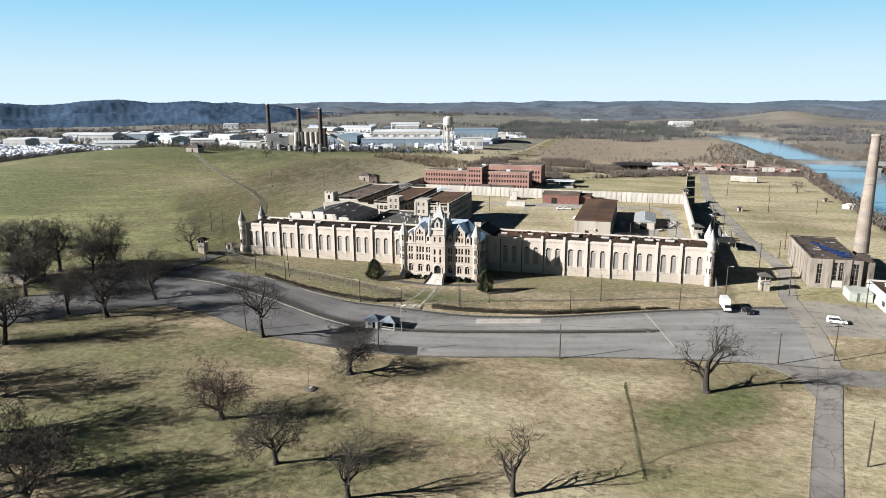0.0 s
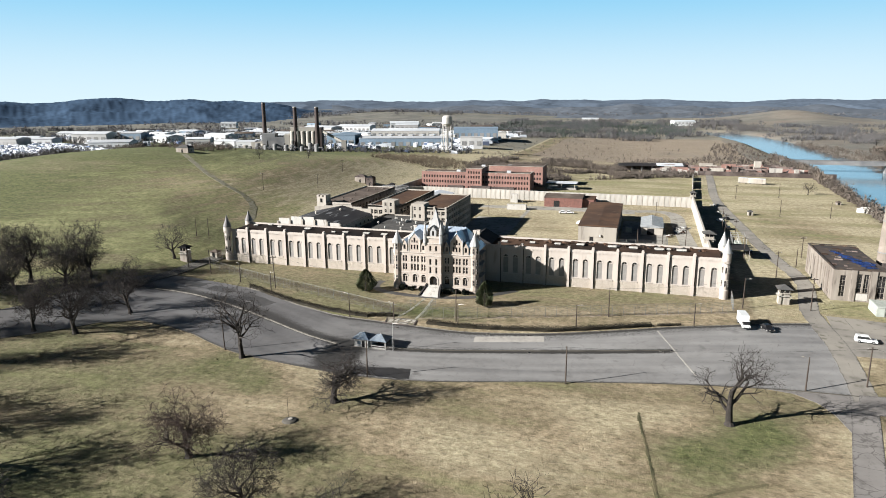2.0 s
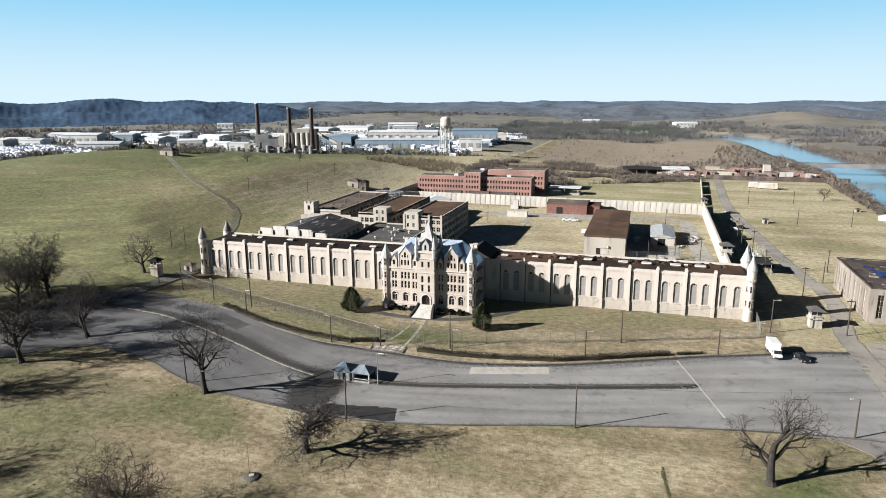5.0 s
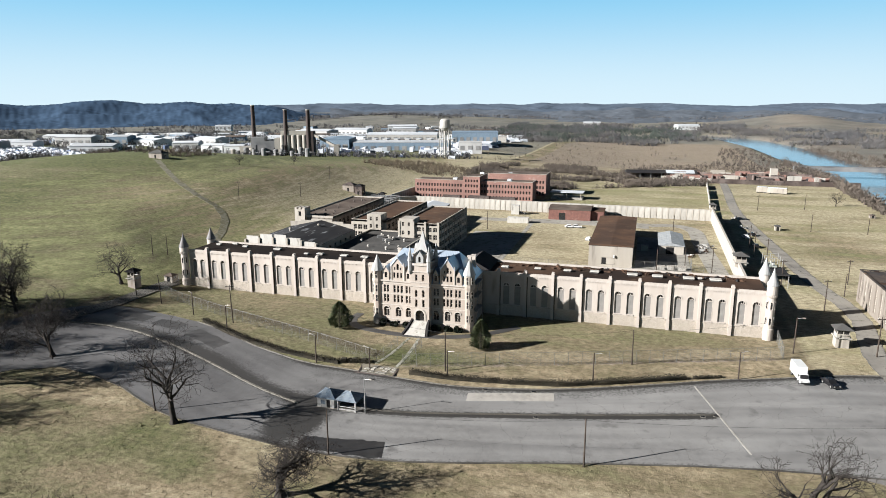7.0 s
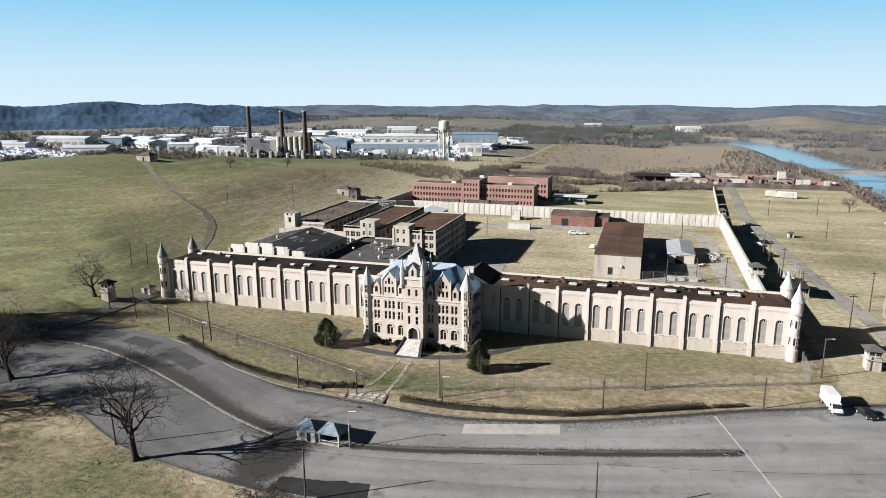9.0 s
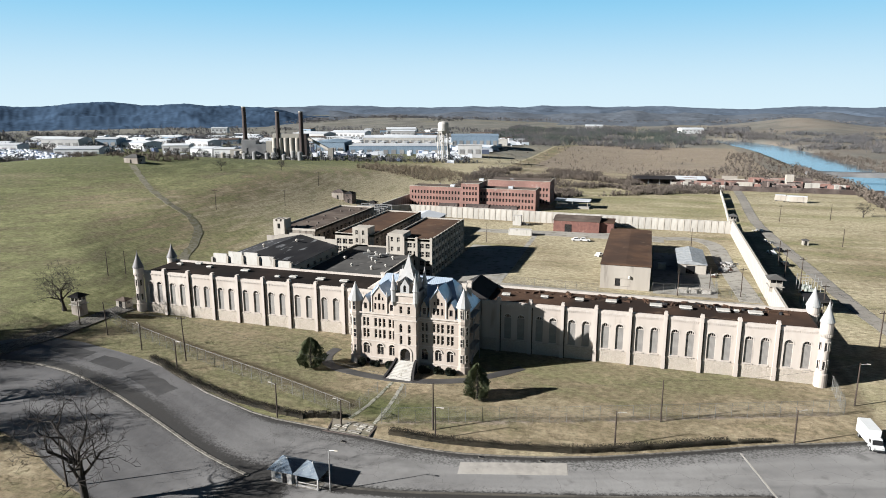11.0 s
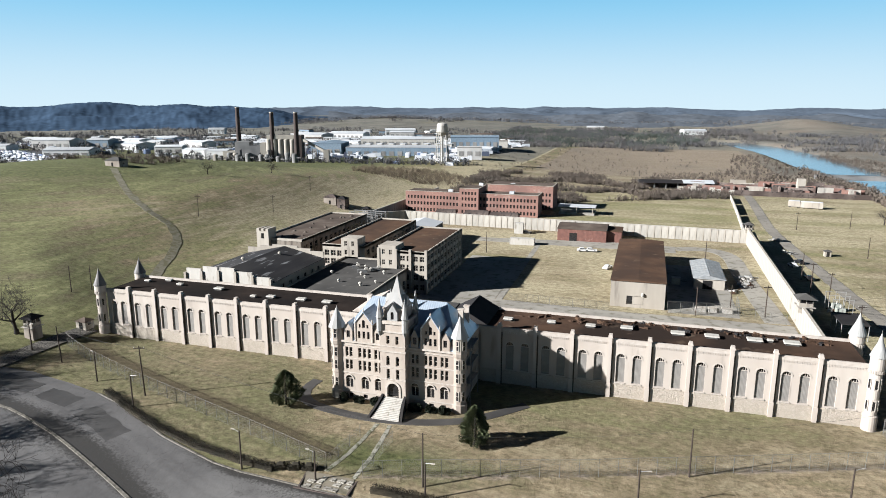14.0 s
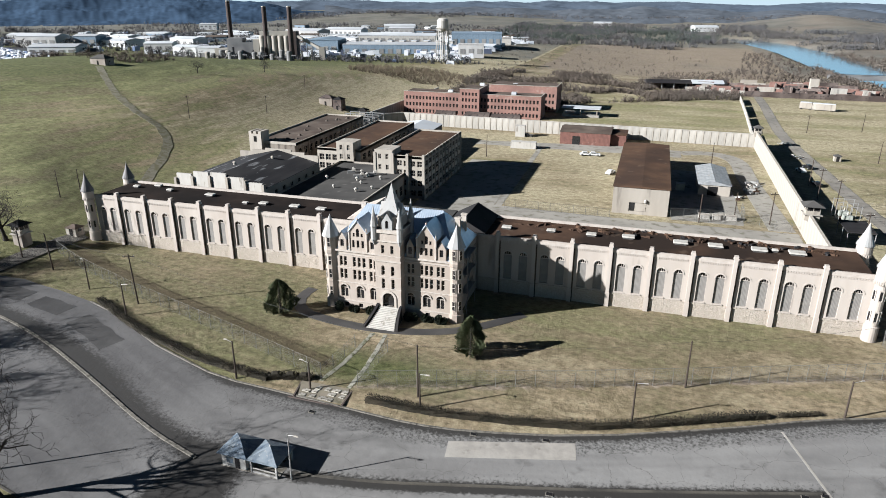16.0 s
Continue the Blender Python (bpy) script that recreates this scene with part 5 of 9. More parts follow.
    tw = part("entrance_tower", facade(bmesh.new(), (0, TY), (1, 0), TL, TR, 0, TOP, tops, 0.5), M_ADMIN, t, "square entrance tower with pinnacles and steep spire")
    part("tower_body", boxed(TL, TR, TY + 0.55, -11.5, 0, TOP), M_ADMIN, tw)
    bm = bmesh.new()
    for u in (TL, TR - 0.3):
        box(bm, u, u + 0.3, TY + 0.01, TY + 0.56, 0, TOP)
    part("tower_flank", bm, M_ADMIN, tw)
    for z, h, k in ((5.9, 0.2, 0.1), (8.3, 0.16, 0.08), (11.4, 0.3, 0.16), (12.5, 0.16, 0.1), (15.3, 0.3, 0.22), (17.0, 0.6, 0.3)):
        part("tower_band", boxed(TL - k, TR + k, TY - k, -11.4, z, z + h), M_ADMIN_TRIM, tw)
    for cc, w, a, b, arched in tops[:-1]:
        o = part("tower_window", bars_mesh("tower_window", w, b - a - (0.3 if arched else 0), (), (0.5,), M_ADMIN_TRIM, 0.07), None, tw)
        o.location = (cc, TY + 0.3, a)
        part("pane", pane_mesh("pane", w - 0.01, b - a - 0.01, arched, M_DARK_OPENING), None, tw).location = (cc, TY + 0.34, a)
    door = part("doorway", pane_mesh("doorway", 2.28, 2.78, True, M_DARK_OPENING), None, tw)
    door.location = (-6.0, TY + 0.45, 2.41)
    bm = bmesh.new()
    for i in range(12):
        a, b = math.pi * i / 12, math.pi * (i + 1) / 12
        c, z = -6.0, 4.05
        quad(bm, (c + 1.15 * math.cos(a), TY - 0.14, z + 1.15 * math.sin(a)), (c + 1.6 * math.cos(a), TY - 0.14, z + 1.6 * math.sin(a)), (c + 1.6 * math.cos(b), TY - 0.14, z + 1.6 * math.sin(b)), (c + 1.15 * math.cos(b), TY - 0.14, z + 1.15 * math.sin(b)))
        quad(bm, (c + 1.6 * math.cos(a), TY - 0.14, z + 1.6 * math.sin(a)), (c + 1.6 * math.cos(a), TY + 0.02, z + 1.6 * math.sin(a)), (c + 1.6 * math.cos(b), TY + 0.02, z + 1.6 * math.sin(b)), (c + 1.6 * math.cos(b), TY - 0.14, z + 1.6 * math.sin(b)))
        quad(bm, (c + 1.15 * math.cos(b), TY - 0.14, z + 1.15 * math.sin(b)), (c + 1.15 * math.cos(b), TY + 0.02, z + 1.15 * math.sin(b)), (c + 1.15 * math.cos(a), TY + 0.02, z + 1.15 * math.sin(a)), (c + 1.15 * math.cos(a), TY - 0.14, z + 1.15 * math.sin(a)))
    for s in (-1, 1):
        box(bm, -6.0 + s * 1.375 - 0.22, -6.0 + s * 1.375 + 0.22, TY - 0.14, TY + 0.02, 2.4, 4.05)
    part("door_arch", bm, M_ADMIN_TRIM, tw)
    cx, cy = (TL + TR) / 2, -15.0
    part("spire", tube(bmesh.new(), cx, cy, [(2.95, 19.75), (2.75, 20.05), (1.15, 22.6), (0.0, 25.6)], 4, math.pi / 4), M_CONE, tw, "steep pale sheet-metal spire")
    part("belfry", boxed(TL + 0.45, TR - 0.45, TY + 0.9, -12.6, TOP - 0.02, 19.8), M_ADMIN, tw)
    part("belfry_cornice", boxed(TL + 0.3, TR - 0.3, TY + 0.75, -12.45, 19.55, 19.82), M_ADMIN_TRIM, tw)
    for sx in (-1, 1):
        bm = bmesh.new()
        x = cx + sx * 2.1
        quad(bm, (x, -16.3, 19.7), (x, -13.7, 19.7), (x, -15.0, 22.0))
        for y in (-16.3, -13.7):
            quad(bm, (x, -15.0, 22.0), (x, y, 19.7), (cx, y, 19.7), (cx, -15.0, 22.0))
        part("belfry_gable", bm, M_CONE, tw)
    for px, py in ((TL, TY), (TR, TY), (TL, -12), (TR, -12)):
        part("pinnacle", tube(bmesh.new(), px, py, [(0.15, 14.6), (0.6, 15.6), (0.6, 18.0), (0.74, 18.2), (0.68, 18.4), (0.34, 20.2), (0.0, 22.2)], 8), M_CONE, tw)
    for dx, dy, turn in ((0, -2.0, 0),):
        g = bmesh.new()
        facade(g, (0, TY + 0.1), (1, 0), cx - 1.0, cx + 1.0, TOP, (19.2, 20.8), [(cx, 0.6, 17.8, 19.3, True)], 0.3)
        for s in (-1, 1):
            quad(g, (cx + s, TY + 0.1, TOP), (cx + s, TY + 2.4, TOP), (cx + s, TY + 2.4, 19.2), (cx + s, TY + 0.1, 19.2))
            quad(g, (cx, TY + 0.0, 20.9), (cx + s * 1.12, TY + 0.0, 19.1), (cx + s * 1.12, TY + 3, 19.1), (cx, TY + 3, 20.9))
        o = part("spire_dormer", g, M_CONE, tw)
        part("pane", pane_mesh("pane", 0.6, 1.5, True, M_DARK_OPENING), None, o).location = (cx, TY + 0.3, 17.8)
    # chimneys
    for x, y, z in ((-16.6, -3.5, 17.5), (4.6, -4, 17.2), (4.9, -9.5, 18.2)):
        part("chimney", box(boxed(x - 0.5, x + 0.5, y - 0.35, y + 0.35, 11, z), x - 0.6, x + 0.6, y - 0.45, y + 0.45, z, z + 0.25), M_ADMIN_TRIM, t)
    # rear link between the wings
    part("rear_link", boxed(-20.48, 6.58, 0.42, 13, 0, 12.2), M_CREAM, t)
    part("link_roof", hip(bmesh.new(), -1.2, 7.6, 0.6, 12.6, 12.22, 14.7, 0.2, 0.0), M_ROOF_BLACK, t)
    part("link_roof_west", hip(bmesh.new(), -22.5, -14.0, 1.0, 12.4, 12.22, 14.2, 0.2, 0.0), M_CREAM, t)
    part("link_roof_mid", boxed(-14.2, -1.4, 0.8, 12.6, 12.22, 12.5), M_ROOF_GREY, t)
    return t


administration()


def entrance_steps():
    t = thing("entrance_steps", "broad white stone steps flaring down from the doorway", "steps", at=(-6.0, -18.0, 0))
    k = 14
    for i in range(k):
        z = 2.4 * (1 - i / k)
        w = 1.9 + 0.9 * (i / k) ** 1.5
        part("step", boxed(-w + 0.15, w + 0.15, -0.35 * (i + 1), -0.35 * i if i else 0.3, -0.3, z), M_WHITE, t)
    for s in (-1, 1):
        bm = bmesh.new()
        rows = []
        for i in range(k + 1):
            w = 1.9 + 0.9 * (i / k) ** 1.5
            z = 2.4 * (1 - i / k) + 0.45
            a, b = s * (w + 0.15) + 0.15, s * (w + 0.6) + 0.15
            rows.append([bm.verts.new(p) for p in ((a, -0.35 * i, -0.3), (a, -0.35 * i, z), (b, -0.35 * i, z), (b, -0.35 * i, -0.3))])
        for p, q in zip(rows, rows[1:]):
            for i in range(3):
                bm.faces.new((p[i], q[i], q[i + 1], p[i + 1]))
        bm.faces.new(rows[0]), bm.faces.new(rows[-1][::-1])
        bmesh.ops.recalc_face_normals(bm, faces=bm.faces)
        part("cheek_wall", bm, M_ROOF_BLACK, t, "dark stained stair wall")


entrance_steps()


# ---- buildings inside the walls ----
def rect_ops(u0, u1, n, w, rows):
    """Rows of windows evenly along a wall."""
    return [(u0 + (u1 - u0) * (i + 0.5) / n, w, a, b, False) for i in range(n) for a, b in rows]


def set_windows(t, o, d, ops, material, name="window", depth=0.2, bars=((0.5,), (0.5,)), bar_material=None):
    """A window in each opening of a wall: its bars, and the pane as their piece."""
    turn = math.atan2(d[1], d[0])
    nx, ny = d[1], -d[0]
    made = {}
    for c, w, a, b, arched in ops:
        key = (round(w, 3), round(b - a, 3))
        if key not in made:
            made[key] = (bars_mesh(name, w - 0.02, b - a - 0.02, *bars, bar_material or M_PALE_WALL, 0.07), pane_mesh("pane", w - 0.02, b - a - 0.02, False, material))
        f = part(name, made[key][0], None, t)
        f.location = (o[0] + d[0] * c - nx * depth, o[1] + d[1] * c - ny * depth, a + 0.01)
        f.rotation_euler = (0, 0, turn)
        part("pane", made[key][1], None, f).location = (0, 0.04, 0)


def flat_roof(t, x0, x1, y0, y1, z, material, edge=0.35, rise=0.5, edge_material=None):
    part("roof", boxed(x0 + edge, x1 - edge, y0 + edge, y1 - edge, z - 0.3, z), material, t)
    bm = bmesh.new()
    box(bm, x0, x1, y0, y0 + edge, z - 0.4, z + rise), box(bm, x0, x1, y1 - edge, y1, z - 0.4, z + rise)
    box(bm, x0, x0 + edge, y0 + edge, y1 - edge, z - 0.4, z + rise), box(bm, x1 - edge, x1, y0 + edge, y1 - edge, z - 0.4, z + rise)
    part("parapet", bm, edge_material or M_PALE_WALL, t)


def auditorium():
    """The hall behind the left wing: stepped white front with piers, low black gabled roof."""
    t = thing("auditorium", "white stepped-front hall with low black roof behind the cell block", "building")
    x0, x1, y0, y1 = -82.0, -55.6, 21.5, 52.0
    part("body", boxed(x0, x1, y0 + 0.4, y1, 0, 10.2), M_PALE_WALL, t)
    part("roof", hip(bmesh.new(), x0, x1, y0 + 0.4, y1, 10.2, 13.2, 0.15, 0.0), M_POND_ROOF, t)
    n, tops = 5, (12.6, 13.4, 13.5, 12.7, 11.7)
    for i, z in enumerate(tops):
        a, b = x0 + (x1 - x0) * i / n, x0 + (x1 - x0) * (i + 1) / n
        part("front_panel", boxed(a + 0.35, b - 0.35, y0, y0 + 0.5, 0, z), M_WHITE, t)
    for i in range(n + 1):
        x = x0 + (x1 - x0) * i / n
        part("pier", boxed(x - 0.35, x + 0.35, y0 - 0.45, y0 + 0.6, 0, 11.4 + (0.7 if 0 < i < n else 0) + (0.5 if i in (2, 3) else 0)), M_PALE_WALL, t)
    for i in range(6):
        a, b = x0 + (x1 - x0) * i / 6, x0 + (x1 - x0) * (i + 1) / 6
        part("rear_panel", boxed(a, b, y1 - 0.1, y1 + 0.4, 9, 12.2 + 1.6 * (1 - abs(i - 2.5) / 2.5)), M_PALE_WALL, t)
    ops = rect_ops(3, 28, 6, 1.6, ((6.5, 8.8),))
    part("east_wall", facade(bmesh.new(), (x1 + 0.35, y0 + 0.5), (0, 1), 0, y1 - y0 - 0.5, 0, 10.2, ops, 0.3), M_PALE_WALL, t)
    set_windows(t, (x1 + 0.35, y0 + 0.5), (0, 1), ops, M_DARK_OPENING)
    for x, y, z in ((-72, 34, 12.7), (-66, 44, 12.5)):
        part("vent_cowl", tube(bmesh.new(), x, y, [(0.35, z - 1), (0.35, z + 0.3), (0.55, z + 0.35), (0.5, z + 0.7), (0, z + 0.9)], 8), M_PALE_WALL, t)


auditorium()


def kitchen():
    """The low flat-roofed block between the hall and the workshop."""
    t = thing("kitchen_block", "low block with grey flat roof and small roof vents", "building")
    x0, x1, y0, y1, z = -55.2, -30.5, 14.5, 66.0, 7.0
    part("body", boxed(x0, x1 - 0.3, y0, y1, 0, z), M_PALE_WALL, t)
    ops = rect_ops(2, 50, 12, 2.2, ((1.4, 4.3),))
    part("east_wall", facade(bmesh.new(), (x1, y0), (0, 1), 0, y1 - y0, 0, z + 0.5, ops, 0.25), M_PALE_WALL, t)
    set_windows(t, (x1, y0), (0, 1), ops, M_GLASS)
    flat_roof(t, x0, x1, y0, y1, z + 0.3, M_ROOF_GREY)
    rng = random.Random(7)
    for i, (x, y) in enumerate(((-50, 46), (-44, 38), (-36.5, 36), (-33.5, 40), (-40, 52), (-43, 55), (-37, 58), (-35, 50), (-47, 58), (-41, 47), (-38.5, 44), (-33.5, 62))):
        v = thing("roof_cowl", "small pale metal ventilator on the flat roof", "roof vent", "roof cowls", at=(x, y, z + 0.3))
        s = rng.uniform(0.7, 1.1)
        part("stub", tube(bmesh.new(), 0, 0, [(0.35 * s, -0.02), (0.35 * s, 0.7 * s)], 8), M_WHITE, v)
        part("cap", tube(bmesh.new(), 0, 0, [(0.55 * s, 0.65 * s), (0.6 * s, 0.95 * s), (0.3 * s, 1.2 * s), (0, 1.3 * s)], 8), M_WHITE, v)
    for x, y, l in ((-42, 50, 3.0), (-46, 54, 2.2), (-39, 53.5, 2.4)):
        v = thing("roof_duct", "weathered metal duct lying on the flat roof", "duct", "roof ducts", at=(x, y, z + 0.3), turn=25)
        part("casing", boxed(-l / 2, l / 2, -0.5, 0.5, -0.01, 0.8, taper=0.06), M_STEEL_FAR, v)
        part("hood", boxed(l / 2 - 0.9, l / 2 + 0.3, -0.65, 0.65, 0.8, 1.3, taper=0.15), M_WHITE, v)


kitchen()


def workshop():
    """The four-storey block with the brown roof and long window bands."""
    t = thing("workshop_block", "four-storey pale concrete workshop with brown roof and bands of windows", "building")
    x0, x1, y0, y1, z = -39.6, -24.4, 57.4, 97.5, 12.5
    part("body", boxed(x0, x1 - 0.4, y0 + 0.4, y1, 0, z - 0.3), M_PALE_WALL, t)
    rows = ((0.9, 2.7), (3.9, 5.7), (6.9, 8.7), (9.8, 11.4))
    east = rect_ops(0.6, y1 - y0 - 0.6, 11, 2.7, rows)
    part("east_wall", facade(bmesh.new(), (x1, y0), (0, 1), 0, y1 - y0, 0, z + 0.3, east, 0.3), M_PALE_WALL, t)
    set_windows(t, (x1, y0), (0, 1), east, M_GLASS, bars=((0.33, 0.67), (0.5,)))
    front = rect_ops(6.6, 15.0, 4, 1.5, rows)
    part("front_wall", facade(bmesh.new(), (x0, y0), (1, 0), 5.6, x1 - x0, 0, z + 0.3, front, 0.3), M_PALE_WALL, t)
    set_windows(t, (x0, y0), (1, 0), front, M_DARK_OPENING)
    tower = [(u, 0.9, a, a + 1.5, False) for u in (1.6, 3.9) for a in (2.0, 5.0, 8.4, 11.6)]
    part("stair_tower", facade(boxed(x0, x0 + 5.6, y0, y0 + 7, 0, 14.2), (x0, y0 - 0.4), (1, 0), 0, 5.6, 0, 14.4, tower, 0.3), M_PALE_WALL, t)
    set_windows(t, (x0, y0 - 0.4), (1, 0), tower, M_DARK_OPENING, "stair_window")
    for x in (x0, x0 + 5.6, x0 + 10.2, x1):
        part("pier", boxed(x - 0.4, x + 0.4, y0 - 0.6, y0 + 0.3, 0, z + 1.0), M_PALE_WALL, t)
    for i in range(12):
        y = y0 + 0.3 + (y1 - y0 - 0.6) * i / 11
        part("pier", boxed(x1 - 0.1, x1 + 0.22, y - 0.25, y + 0.25, 0, z + 0.75), M_PALE_WALL, t)
    flat_roof(t, x0, x1, y0, y1, z, M_ROOF_BROWN)


workshop()


def dormitory():
    """The long block left of the workshop with a stair tower at its front."""
    t = thing("dormitory_block", "long weathered block with stair tower and brown flat roof", "building")
    x0, x1, y0, y1, z = -63.6, -48.6, 67.0, 118.0, 10.9
    part("body", boxed(x0, x1 - 0.3, y0 + 0.4, y1, 0, z - 0.3), M_GRIMY_SHADED, t)
    front = rect_ops(0.4, 7.2, 3, 1.7, ((1.5, 3.4), (4.6, 6.5), (7.4, 9.3)))
    part("front_wall", facade(bmesh.new(), (x0, y0), (1, 0), 0, x1 - x0, 0, z + 0.3, front, 0.3), M_PALE_WALL, t)
    set_windows(t, (x0, y0), (1, 0), front, M_DARK_OPENING)
    ops = rect_ops(1, y1 - y0 - 1, 12, 2.4, ((1.2, 3.2), (4.4, 6.4), (7.6, 9.6)))
    # east side gets the darker coat, grime with its shade painted in
    part("east_wall", facade(bmesh.new(), (x1, y0), (0, 1), 0, y1 - y0, 0, z + 0.3, ops, 0.3), M_GRIMY_SHADED, t)
    set_windows(t, (x1, y0), (0, 1), ops, M_DARK_OPENING)
    tw = [(u, 0.9, a, a + 1.6, False) for u in (1.6, 4.1) for a in (5.2, 8.4, 11.3)]
    part("stair_tower", facade(boxed(-56.2, -50.4, y0 - 1, y0 + 5, 0, 13.7), (-56.2, y0 - 1.35), (1, 0), 0, 5.8, 0, 13.9, tw, 0.3), M_PALE_WALL, t)
    set_windows(t, (-56.2, y0 - 1.35), (1, 0), tw, M_DARK_OPENING, "stair_window")
    flat_roof(t, x0, x1, y0, y1, z, M_ROOF_BROWN)
    s = thing("annexe", "low annexe with pale sheet roof behind the dormitory", "building")
    part("body", boxed(-60, -44, 119, 139, 0, 7.2), M_GRIMY_SHADED, s)
    part("roof", hip(bmesh.new(), -60, -44, 119, 139, 7.2, 8.6, 0.3, 0.0), M_GREY_ROOF_FAR, s)


dormitory()


def factory_row():
    """The long shed along the west wall."""
    t = thing("industries_building", "long grimy workshop, walls toned darker for shade, with weathered brown flat roof", "building")
    x0, x1, y0, y1, z = -90.5, -74.0, 72.0, 128.0, 10.4
    part("body", boxed(x0, x1 - 0.3, y0, y1, 0, z - 0.3), M_GRIMY_SHADED, t)
    ops = rect_ops(1, y1 - y0 - 1, 14, 2.2, ((2.0, 4.4), (6.2, 8.6)))
    # the wall's shade is part of this dark grimy tone
    part("east_wall", facade(bmesh.new(), (x1, y0), (0, 1), 0, y1 - y0, 0, z + 0.3, ops, 0.3), M_GRIMY_SHADED, t)
    set_windows(t, (x1, y0), (0, 1), ops, M_DARK_OPENING)
    flat_roof(t, x0, x1, y0, y1, z, M_BRICK_ROOF)
    part("stair_head", boxed(x0, x0 + 4.6, y0 - 1.5, y0 + 3.5, 0, 13.4), M_PALE_WALL, t)
    part("stair_parapet", box(box(boxed(x0, x0 + 1, y0 - 1.5, y0 + 3.5, 13.4, 14.2), x0 + 1.8, x0 + 2.8, y0 - 1.5, y0 + 3.5, 13.4, 14.2), x0 + 3.6, x0 + 4.6, y0 - 1.5, y0 + 3.5, 13.4, 14.2), M_PALE_WALL, t)
    part("stair_window", boxed(x0 + 1.8, x0 + 2.8, y0 - 1.58, y0 - 1.4, 10.8, 12.6), M_DARK_OPENING, t)
    rng = random.Random(3)
    for i in range(16):
        x, y = rng.uniform(-88, -77), rng.uniform(76, 124)
        v = thing("roof_rubble", "small dark clump of growth and rubble on the roof", "debris", "roof rubble", at=(x, y, z))
        part("heap", tube(bmesh.new(), 0, 0, [(rng.uniform(0.4, 0.9), -0.02), (rng.uniform(0.2, 0.4), 0.4), (0, 0.6)], 6), M_BRUSH, v)


factory_row()


def gym():
    """The tall hall with the plain brown roof."""
    t = thing("gymnasium", "pale rendered hall with plain rusty brown roof", "building")
    x0, x1, y0, y1, z = 29.6, 44.5, 61.8, 122.0, 7.6
    part("body", boxed(x0 + 0.3, x1 - 0.3, y0 + 0.4, y1, 0, z), M_PALE_WALL, t)
    ops = [(6.8, 4.6, 0.9, 3.4, False)]
    part("front_wall", facade(bmesh.new(), (x0, y0), (1, 0), 0, x1 - x0, 0, z + 0.1, ops, 0.4), M_PALE_WALL, t)
    d = part("boarded_opening", boxed(x0 + 4.6, x0 + 9.0, y0 + 0.2, y0 + 0.3, 0.95, 3.35), M_PALE_WALL, t)
    part("dark_gap", boxed(x0 + 4.55, x0 + 6.0, y0 + 0.14, y0 + 0.2, 1.0, 3.3), M_DARK_OPENING, d)
    east = rect_ops(2, 58, 12, 2.8, ((3.2, 6.2),))
    part("east_wall", facade(bmesh.new(), (x1, y0), (0, 1), 0, y1 - y0, 0, z + 0.1, east, 0.35), M_PALE_WALL, t)
    set_windows(t, (x1, y0), (0, 1), east, M_GLASS, bars=((0.33, 0.67), (0.33, 0.67)))
    part("roof", hip(bmesh.new(), x0, x1, y0, y1, z + 0.12, z + 0.5, 0.25, 0.0), M_ROOF_BROWN, t)
    part("vent_pipe", tube(bmesh.new(), x0 + 8.8, y0 - 0.3, [(0.35, 3.6), (0.35, 4.3), (0.1, 4.5)], 8), M_WHITE, t)
    e = thing("transformer", "pale steel cabinet standing in the shade", "cabinet", at=(48.5, 92, 0.05))
    part("cabinet", boxed(-1.3, 1.3, -1, 1, 0, 2.0, taper=0.05), M_TANK, e)
    part("lid", boxed(-1.4, 1.4, -1.1, 1.1, 2.0, 2.15), M_WHITE, e)


gym()


def shed():
    t = thing("metal_shed", "small cream shed with pale ribbed metal roof", "shed")
    x0, x1, y0, y1 = 53.6, 62.6, 88.0, 112.0
    part("wall_block", boxed(x0, x1, y0, y1, 0, 3.4), M_PALE_WALL, t)
    part("roof", hip(bmesh.new(), x0, x1, y0, y1, 3.42, 4.5, 0.35, 0.0), M_SHED_ROOF, t)
    part("door", boxed(x0 + 2.6, x0 + 5.4, y0 - 0.08, y0 + 0.02, 0, 2.8), M_DARK_OPENING, t)
    part("gable", quadless_gable(x0, x1, y0 - 0.02, 3.4, 4.4), M_PALE_WALL, t)


def quadless_gable(x0, x1, y, z0, z1):
    bm = bmesh.new()
    m = (x0 + x1) / 2
    f = [bm.verts.new(p) for p in ((x0, y, z0), (x1, y, z0), (m, y, z1))]
    b = [bm.verts.new(p) for p in ((x0, y + 0.1, z0), (x1, y + 0.1, z0), (m, y + 0.1, z1))]
    bm.faces.new(f), bm.faces.new(b[::-1])
    for i in range(3):
        j = (i + 1) % 3
        bm.faces.new((f[j], f[i], b[i], b[j]))
    return bm


shed()


def warehouse():
    t = thing("maroon_warehouse", "maroon sheet-metal warehouse against the rear wall", "warehouse")
    part("body", boxed(3, 23, 150, 166, 0, 5.0), M_MAROON, t)
    part("roof", hip(bmesh.new(), 3, 23, 150, 166, 5.02, 6.2, 0.2, 0.0), M_BRICK_ROOF, t)
    part("lean_to", boxed(23.05, 29, 152, 164, 0, 4.4), M_MAROON, t)
    part("lean_to_roof", boxed(22.9, 29.3, 151.8, 164.2, 4.42, 4.6), M_ROOF_BROWN, t)
    part("door", boxed(8, 11, 149.92, 150.02, 0, 3.4), M_DARK_OPENING, t)


warehouse()


